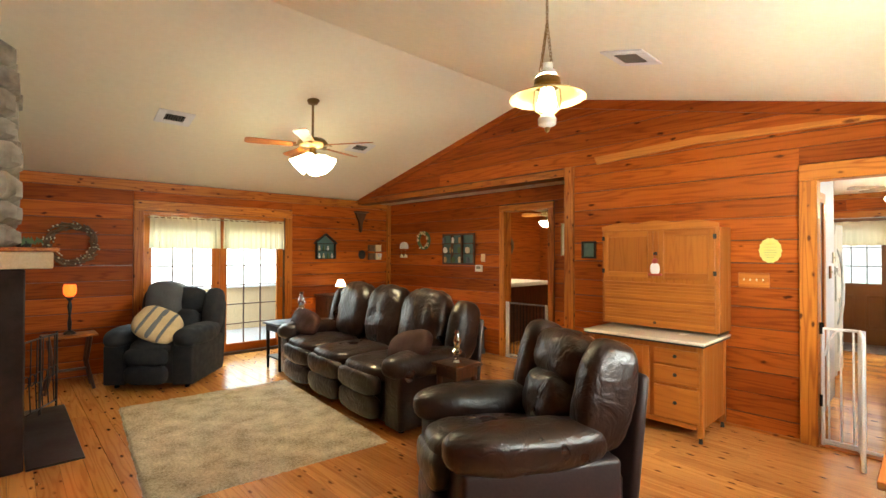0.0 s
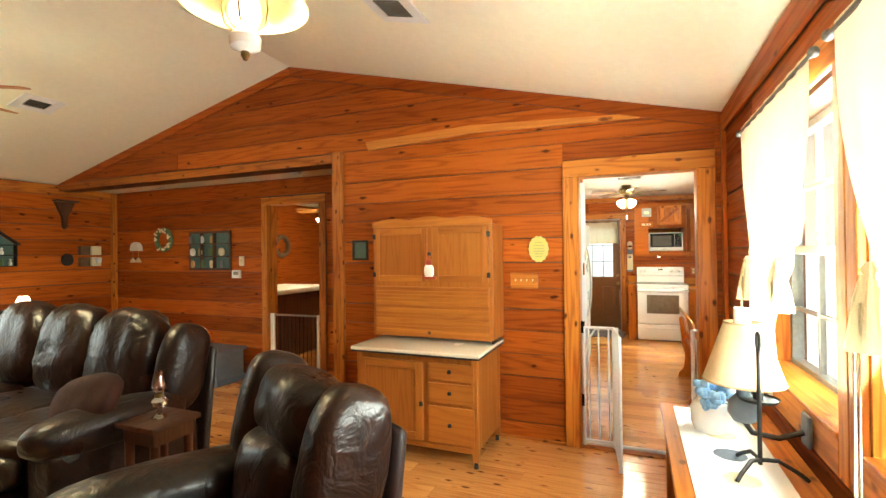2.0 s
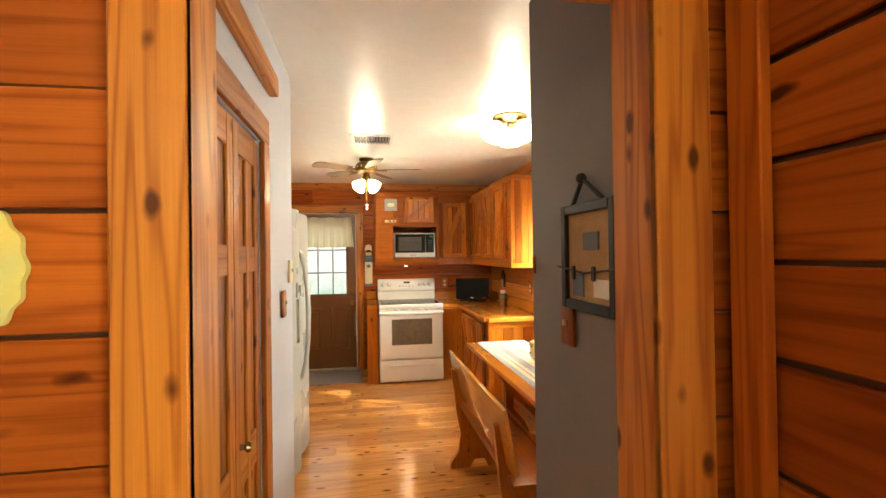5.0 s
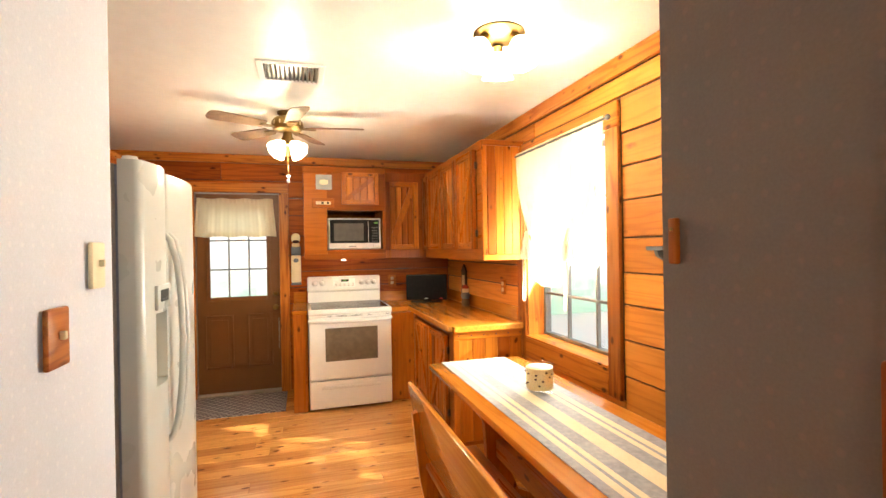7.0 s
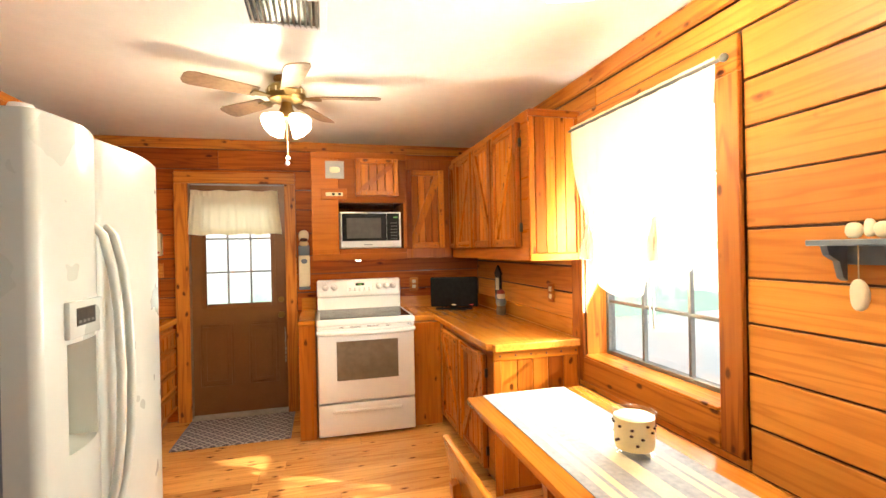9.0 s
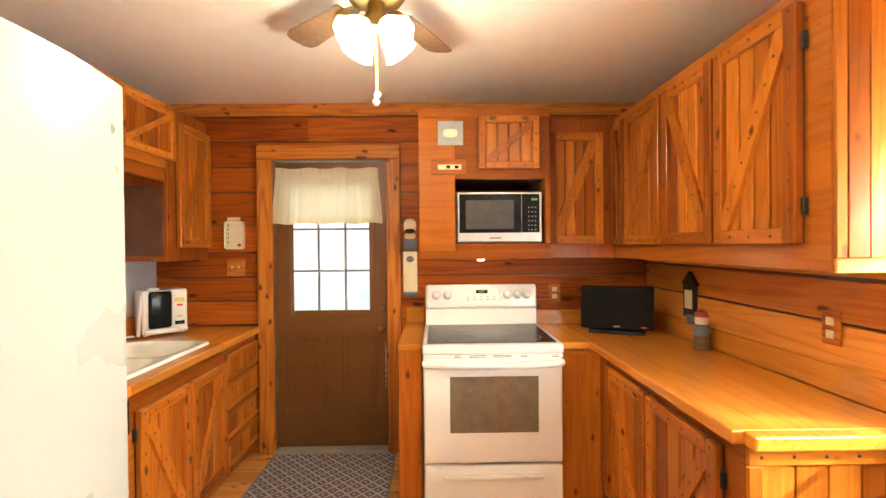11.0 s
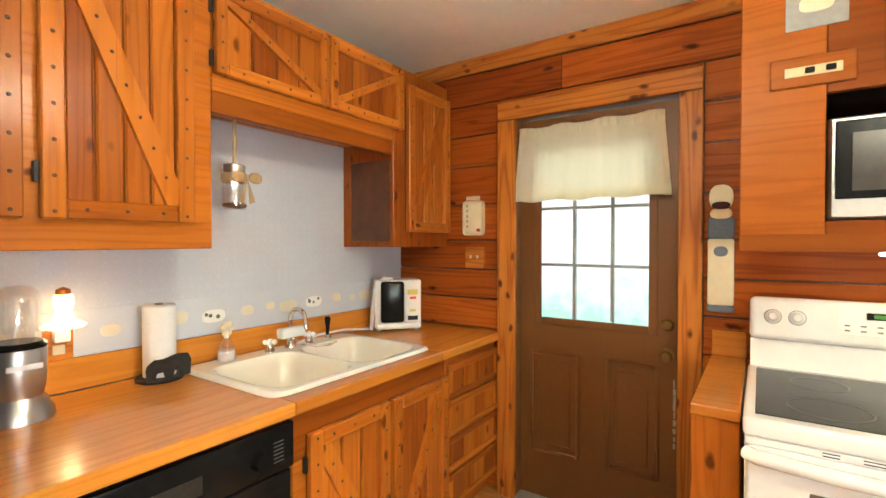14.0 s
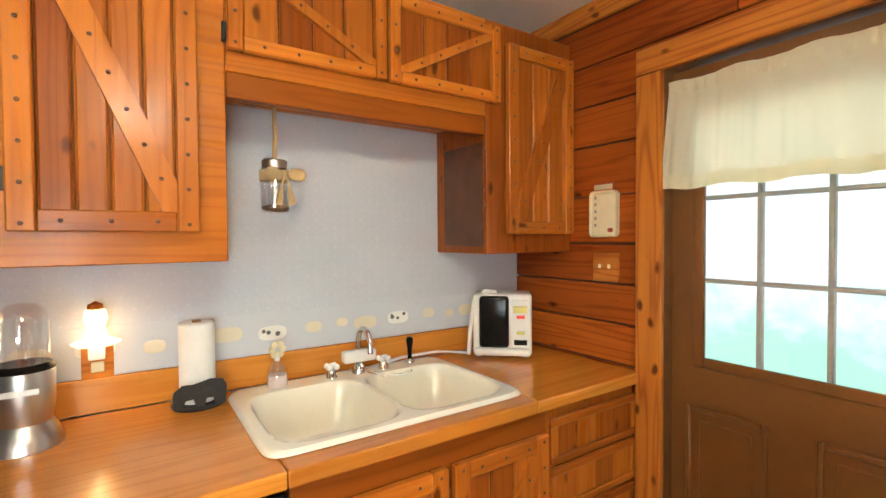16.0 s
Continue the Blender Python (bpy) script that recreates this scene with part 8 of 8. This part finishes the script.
part("guard", prism(B(), [(-0.075, 0.014), (-0.05, 0.014), (-0.042, 0.038), (-0.02, 0.040), (-0.012, 0.014), (0.012, 0.014), (0.018, 0.038), (0.036, 0.038), (0.044, 0.014), (0.074, 0.014), (0.078, 0.07), (0.066, 0.094), (0.03, 0.098), (-0.02, 0.086), (-0.05, 0.088), (-0.074, 0.070), (-0.078, 0.055)], -0.074, -0.068), "black_iron", p, "black cut-out metal guard")
s = thing("soap_bottle", (8.655, 1.935, 0.9285), "clear soap bottle with a white flower pump", "soap bottle")
part("bottle", lathe(B(), [(0, 0), (0.034, 0), (0.037, 0.02), (0.035, 0.06), (0.02, 0.085), (0.012, 0.095)], n=24), "thin_glass", s)
part("soap", lathe(B(), [(0, 0.002), (0.032, 0.003), (0.034, 0.02), (0.033, 0.045), (0, 0.045)], n=24), "pink_soap", s)
part("pump", cyl(B(), (0, 0, 0.095), (0, 0, 0.125), 0.009), "white_paint", s)
bm = B()
for a in range(6):
    q = radians(60 * a)
    ball(bm, (0.02 * math.cos(q), -0.004, 0.135 + 0.02 * math.sin(q)), 0.013, 1, 0.5, 1, 8)
part("flower_top", bm, "cream_paint", s)
i = thing("water_ionizer", (9.66, 1.855, 0.915), "white countertop water ionizer with a black front", "appliance", -42)
part("body", bx(B(), -0.135, 0.13, -0.06, 0.10, 0.012, 0.29, 0.012, 3), "white_enamel", i)
part("base_lip", bx(B(), -0.13, 0.125, -0.09, -0.0605, 0.012, 0.048, 0.014, 3), "white_enamel", i)
part("black_front", bx(B(), -0.105, 0.028, -0.092, -0.0605, 0.05, 0.283, 0.016, 4), "black_plastic", i)
part("control_face", bx(B(), 0.036, 0.122, -0.066, -0.0605, 0.05, 0.265, 0.003), "paper_white", i)
part("control_band", bx(B(), 0.05, 0.108, -0.0672, -0.0662, 0.06, 0.085), "black_plastic", i, smooth=False)
part("screen", bx(B(), 0.048, 0.108, -0.0685, -0.0665, 0.205, 0.235), "yellow_paint", i, "pale green screen", smooth=False)
for k2, m in enumerate(("led_red", "paper_white", "paper_white", "yellow_paint", "paper_white")):
    part("button", bx(B(), 0.062, 0.098, -0.0685, -0.0665, 0.18 - k2 * 0.024, 0.194 - k2 * 0.024), m, i, smooth=False)
part("spout", tube(B(), [(-0.035, -0.02, 0.262), (-0.035, -0.02, 0.295), (-0.08, -0.03, 0.30), (-0.13, -0.04, 0.26), (-0.15, -0.05, 0.12), (-0.155, -0.05, 0.01)], 0.011, 10), "white_enamel", i)
for x in (-0.11, 0.105):
    part("foot", cyl(B(), (x, -0.03, 0), (x, -0.03, 0.014), 0.012), "white_paint", i)
c = thing("water_tube", (0, 0, 0), "white plastic water tube along the backsplash", "tube")
part("tube", tube(B(), [(9.03, 1.95, 0.935), (9.2, 2.0, 0.94), (9.4, 2.015, 0.935), (9.52, 1.95, 0.925)], 0.006), "white_paint", c)
j = thing("jar_lantern", (8.63, 1.83, 1.55), "glass jar hung on a rope with a burlap bow", "lantern")
part("jar", lathe(B(), [(0, 0), (0.044, 0), (0.047, 0.012), (0.047, 0.125), (0.04, 0.145), (0.036, 0.15)], n=28), "thin_glass", j)
part("lid", lathe(B(), [(0.04, 0.148), (0.041, 0.172), (0.036, 0.176), (0, 0.176)], n=28), "steel", j)
part("rope", tube(B(), [(0, 0, 0.176), (0.003, 0, 0.26), (0, 0, 0.385)], 0.0075), "burlap", j)
part("hook", tube(B(), arc((0, 0, 0.388), 0.012, -90, 200, 8), 0.004), "brass", j)
bm = B()
for s2 in (-1, 1):
    cushion(bm, (0.02 + s2 * 0.038, -0.05, 0.125), (0.06, 0.02, 0.045), 2.2, 0.004, cuts=5)
    prism(bm, [(0.02 + s2 * 0.004, 0.12), (0.02 + s2 * 0.035, 0.03), (0.02 + s2 * 0.012, 0.02)], -0.056, -0.053)
lathe(bm, [(0.0485, 0.105), (0.049, 0.14)], n=24)
part("bow", bm, "burlap", j, "tan burlap bow")
part("pebbles", cushion(B(), (0, 0, 0.016), (0.085, 0.085, 0.024), 2.5, 0.004, cuts=5), "wicker", j)

w = thing("wallpaper_border_strip", (6.25, KN - 0.001, 1.03), "blue-grey wallpaper border with cream and dark patches", "wallpaper border", kind="structure")
part("strip", bx(B(), 0.0, 3.67, -0.004, -0.001, 0.0, 0.155), "wallpaper_border", w, smooth=False)
kinds = ((0.105, 0.055, "hutch_worktop", 0), (0.105, 0.055, "paper_white", 4), (0.065, 0.045, "hutch_worktop", 0), (0.050, 0.036, "hutch_worktop", 0))
rb = random.Random(12)
x, n = 1.17, 0
while x < 3.5:
    ww, hh, m, spots = kinds[n % 4]
    zc = 0.072 + 0.006 * (n % 3)
    q = part("patch", cushion(B(), (x, -0.0042, zc), (ww, 0.0024, hh), 2.8, cuts=6), m, w)
    for k in range(spots):
        sx, sz = x + ww * rb.uniform(-0.36, 0.28), zc + hh * rb.uniform(-0.08, 0.26)
        part("spot", lathe(B(), [(0, 0.001), (0.0055 + 0.0012 * k, 0.0008), (0.006 + 0.0012 * k, 0.0)], n=9), "grey_iron", q).matrix_basis = pose(sx, -0.0056, sz, 90, 0, 0)
    x += ww + 0.055
    n += 1

# ---- by the back door ----
c = thing("jar_sign", (KX - 0.003, 1.497, 1.575), "cream jar-shaped wooden sign with a red lid", "sign", -90)
part("jar", bx(B(), -0.068, 0.068, -0.012, -0.001, -0.115, 0.085, 0.02, 3), "cream_paint", c)
part("lid", bx(B(), -0.05, 0.05, -0.013, -0.001, 0.086, 0.118, 0.006, 2), "red_paint", c)
part("lid_band", bx(B(), -0.046, 0.046, -0.0145, -0.0131, 0.09, 0.112), "cream_cloth", c, smooth=False)
for k2 in range(5):
    part("letter", bx(B(), -0.046, -0.036, -0.0130, -0.0122, 0.05 - k2 * 0.030, 0.064 - k2 * 0.030), "grey_side", c, smooth=False)
part("heart", cushion(B(), (0.035, -0.013, -0.085), (0.03, 0.004, 0.02), 2.0, cuts=4), "red_paint", c)
d = thing("wood_cutout", (KX - 0.003, 0.252, 1.145), "tall painted wooden cut-out in white and grey", "plaque", -90)
part("lower", bx(B(), -0.05, 0.05, -0.014, -0.001, 0.0, 0.29, 0.01, 2), "cream_paint", d)
part("apron_shape", bx(B(), -0.05, 0.05, -0.016, -0.0005, 0.29, 0.385, 0.012, 2), "slate_cloth", d)
part("collar", cushion(B(), (0, -0.012, 0.40), (0.085, 0.016, 0.05), 2.3, cuts=5), "shade_cloth", d)
part("bonnet", cushion(B(), (0, -0.011, 0.47), (0.092, 0.018, 0.11), 2.4, cuts=5), "cream_paint", d)
part("hair", cushion(B(), (0, -0.0165, 0.435), (0.07, 0.014, 0.035), 2.3, cuts=5), "brown_cloth", d)
part("spot", cushion(B(), (0, -0.0135, 0.235), (0.055, 0.006, 0.045), 2.2, cuts=4), "slate_cloth", d)
part("base_band", bx(B(), -0.052, 0.052, -0.016, -0.0005, -0.03, 0.0, 0.008, 2), "slate_cloth", d)

# ---- boards of walls and floor ----
def clip_course(u0, u1, lo, hi, holes):
    """The stretches of one course of boards that no opening cuts."""
    spans = [(u0, u1)]
    for a, b, zl, zh in holes:
        if zl < hi - 0.02 and zh > lo + 0.02:
            spans = [s for p, q in spans for s in ((p, min(q, a)), (max(p, b), q)) if s[1] - s[0] > 0.03]
    return spans


def part_courses(u0, u1, lo, hi, holes):
    """Strips left above or below an opening that ends within a course."""
    out = []
    for a, b, zl, zh in holes:
        if zl < hi - 0.02 and zh > lo + 0.02:
            a2, b2 = max(a, u0), min(b, u1)
            if zh < hi - 0.02:
                out.append((a2, b2, zh, hi))
            if zl > lo + 0.02:
                out.append((a2, b2, lo, zl))
    return out


def wall_boards(parent, axis, face, depth, u0, u1, zs, holes, rng, material, split=0.0, top=None, gap=0.006):
    pieces = []
    for lo, hi in zip(zs, zs[1:]):
        pieces += [(a, b, lo, hi) for a, b in clip_course(u0, u1, lo, hi, holes)] + part_courses(u0, u1, lo, hi, holes)
    for a, b, lo, hi in pieces:
        if b - a > 0.02:
            cuts = [a, b]
            if split and b - a > split * 1.5 and rng.random() < 0.6:
                cuts.insert(1, a + (b - a) * rng.uniform(0.25, 0.75))
            for p, q in zip(cuts, cuts[1:]):
                proud = depth + rng.uniform(-0.0025, 0.0025)
                g0, g1 = gap * rng.uniform(0.3, 0.9), gap * rng.uniform(0.2, 0.5)
                bm = B()
                f0, f1 = sorted((face, face + proud))
                if top:
                    if max(top(p), top(q), top(min(max(RIDGE_Y, p), q))) <= lo + 0.03:
                        bm.free()
                        continue
                    # where the slope crosses the top of this course
                    z_top = hi - g1
                    ys = RIDGE_Y - (RIDGE_Z - z_top) / (RIDGE_Z - EAVE_Z) * (RIDGE_Y - YS)
                    yn = RIDGE_Y + (RIDGE_Z - z_top) / (RIDGE_Z - EAVE_Z) * (YN - RIDGE_Y)
                    yb = RIDGE_Y - (RIDGE_Z - lo - g0) / (RIDGE_Z - EAVE_Z) * (RIDGE_Y - YS)
                    yc = RIDGE_Y + (RIDGE_Z - lo - g0) / (RIDGE_Z - EAVE_Z) * (YN - RIDGE_Y)
                    p2, q2 = max(p, yb), min(q, yc)
                    pts = [(p2, lo + g0), (q2, lo + g0)] if q2 - p2 > 0.03 else []
                    if not pts:
                        bm.free()
                        continue
                    up = sorted({max(p2, min(ys, q2)), min(q2, max(yn, p2)), p2, q2} | ({RIDGE_Y} if p2 < RIDGE_Y < q2 else set()), reverse=True)
                    for u in up:
                        z = min(z_top, top(u))
                        if z - lo - g0 > 0.002:
                            pts.append((u, z))
                    prism(bm, pts, f0, f1, axis)
                elif axis == "x":
                    bx(bm, f0, f1, p + 0.001, q - 0.001, lo + g0, hi - g1, 0.003)
                else:
                    bx(bm, p + 0.001, q - 0.001, f0, f1, lo + g0, hi - g1, 0.003)
                part("board", bm, material, parent, smooth=False)


def courses(z0, z1, h, rng):
    n = max(1, round((z1 - z0) / h))
    zs = [z0 + (z1 - z0) * i / n for i in range(n + 1)]
    return [z0] + [z + rng.uniform(-0.008, 0.008) for z in zs[1:-1]] + [z1]


rng = random.Random(5)
lo_z = [0.0, 0.14, 0.32, 0.505, 0.685, 0.868, 1.042, 1.213, 1.416, 1.608, 1.80, 1.964, 2.161, 2.343, 2.46]
hole_k = (DOOR_K[0] - 0.117, DOOR_K[1] + 0.115, -1, DOOR_K[3] + 0.13)
wall_boards(wall_east, "x", XE + 0.02, -0.018, YS, 2.70, lo_z, [hole_k], rng, "wall_wood_y", top=roof_z, gap=0.008)
wall_boards(wall_east, "x", XE + 0.02, -0.018, YS, YN, courses(2.46, 3.36, 0.18, rng), [], rng, "wall_wood_y", split=2.5, top=roof_z, gap=0.008)
wall_boards(wall_south, "y", YS - 0.02, 0.018, 3.56, XE - 0.02, [0.0, 0.17, 0.35, 0.54, 0.738, 0.954, 1.137, 1.34, 1.511, 1.69, 1.865, 2.08, 2.30], [], rng, "wall_wood_x", gap=0.013)
wall_boards(wall_south, "y", YS - 0.02, 0.018, XW, 3.565, courses(0, 2.30, 0.19, rng), [(1.12, 3.565, 0.81, 2.18)], rng, "wall_wood_x", gap=0.013)
hole_f = (FD[0] - 0.115, FD[1] + 0.115, -1, FD[3] + 0.13)
wall_boards(wall_north, "y", YN + 0.02, -0.018, XW, XA, courses(0, 2.30, 0.187, rng), [hole_f], rng, "wall_wood_x", gap=0.008)
hole_b = (BD[0] - 0.09, BD[1] + 0.09, -1, BD[3] + 0.09)
wall_boards(wall_alcove, "x", XA + 0.02, -0.018, 2.69, YN, courses(0, 2.40, 0.187, rng), [hole_b], rng, "wall_wood_y", gap=0.006)
hole_d = (KD[0] - 0.096, KD[1] + 0.11, -1, KD[3] + 0.10)
wall_boards(wall_kitchen_east, "x", KX + 0.02, -0.018, KS, KN, [0.0, 0.19, 0.38, 0.57, 0.75, 0.92, 1.09, 1.26, 1.43, 1.64, 1.86, 2.04, 2.22, KZ - 0.09], [hole_d], rng, "wall_wood_y", split=1.4, gap=0.009)
hole_w = (KW[0] - 0.11, KW[1] + 0.12, KW[2] - 0.15, KW[3] + 0.14)
wall_boards(wall_kitchen_south, "y", KS - 0.02, 0.018, 5.28, KX, [0.0, 0.2, 0.4, 0.6, 0.78, 0.977, 1.169, 1.338, 1.524, 1.721, 1.90, 2.076, 2.275, KZ - 0.10], [hole_w], rng, "golden_wood_x", split=1.6, gap=0.012)


def floor_planks(x0, x1, y0, y1, width, rng, length):
    x = x0
    while x < x1 - 0.01:
        xe = min(x + width, x1)
        y = y0
        first = True
        while y < y1 - 0.01:
            L = length * rng.uniform(0.75, 1.25) * (rng.uniform(0.4, 1.0) if first else 1.0)
            ye = y1 if y1 - (y + L) < 0.5 else y + L
            bm = bx(B(), x + 0.0006, xe - 0.0006, y + 0.0006, ye - 0.0006, -0.012, rng.uniform(-0.0006, 0.0004), 0.0015)
            part("plank", bm, "floor_wood", floor, smooth=False)
            y, first = ye, False
        x = xe


rng = random.Random(11)
floor_planks(XW, XE, YS, YN, 0.135, rng, 3.2)
floor_planks(XE, XA, 2.69, YN, 0.137, rng, 3.0)
floor_planks(XE, 5.30, -0.34, 0.70, 0.131, rng, 2.0)
floor_planks(5.30, 6.2, KS, 0.70, 0.129, rng, 2.2)
floor_planks(6.2, KX + 0.02, KS, KN, 0.133, rng, 2.6)
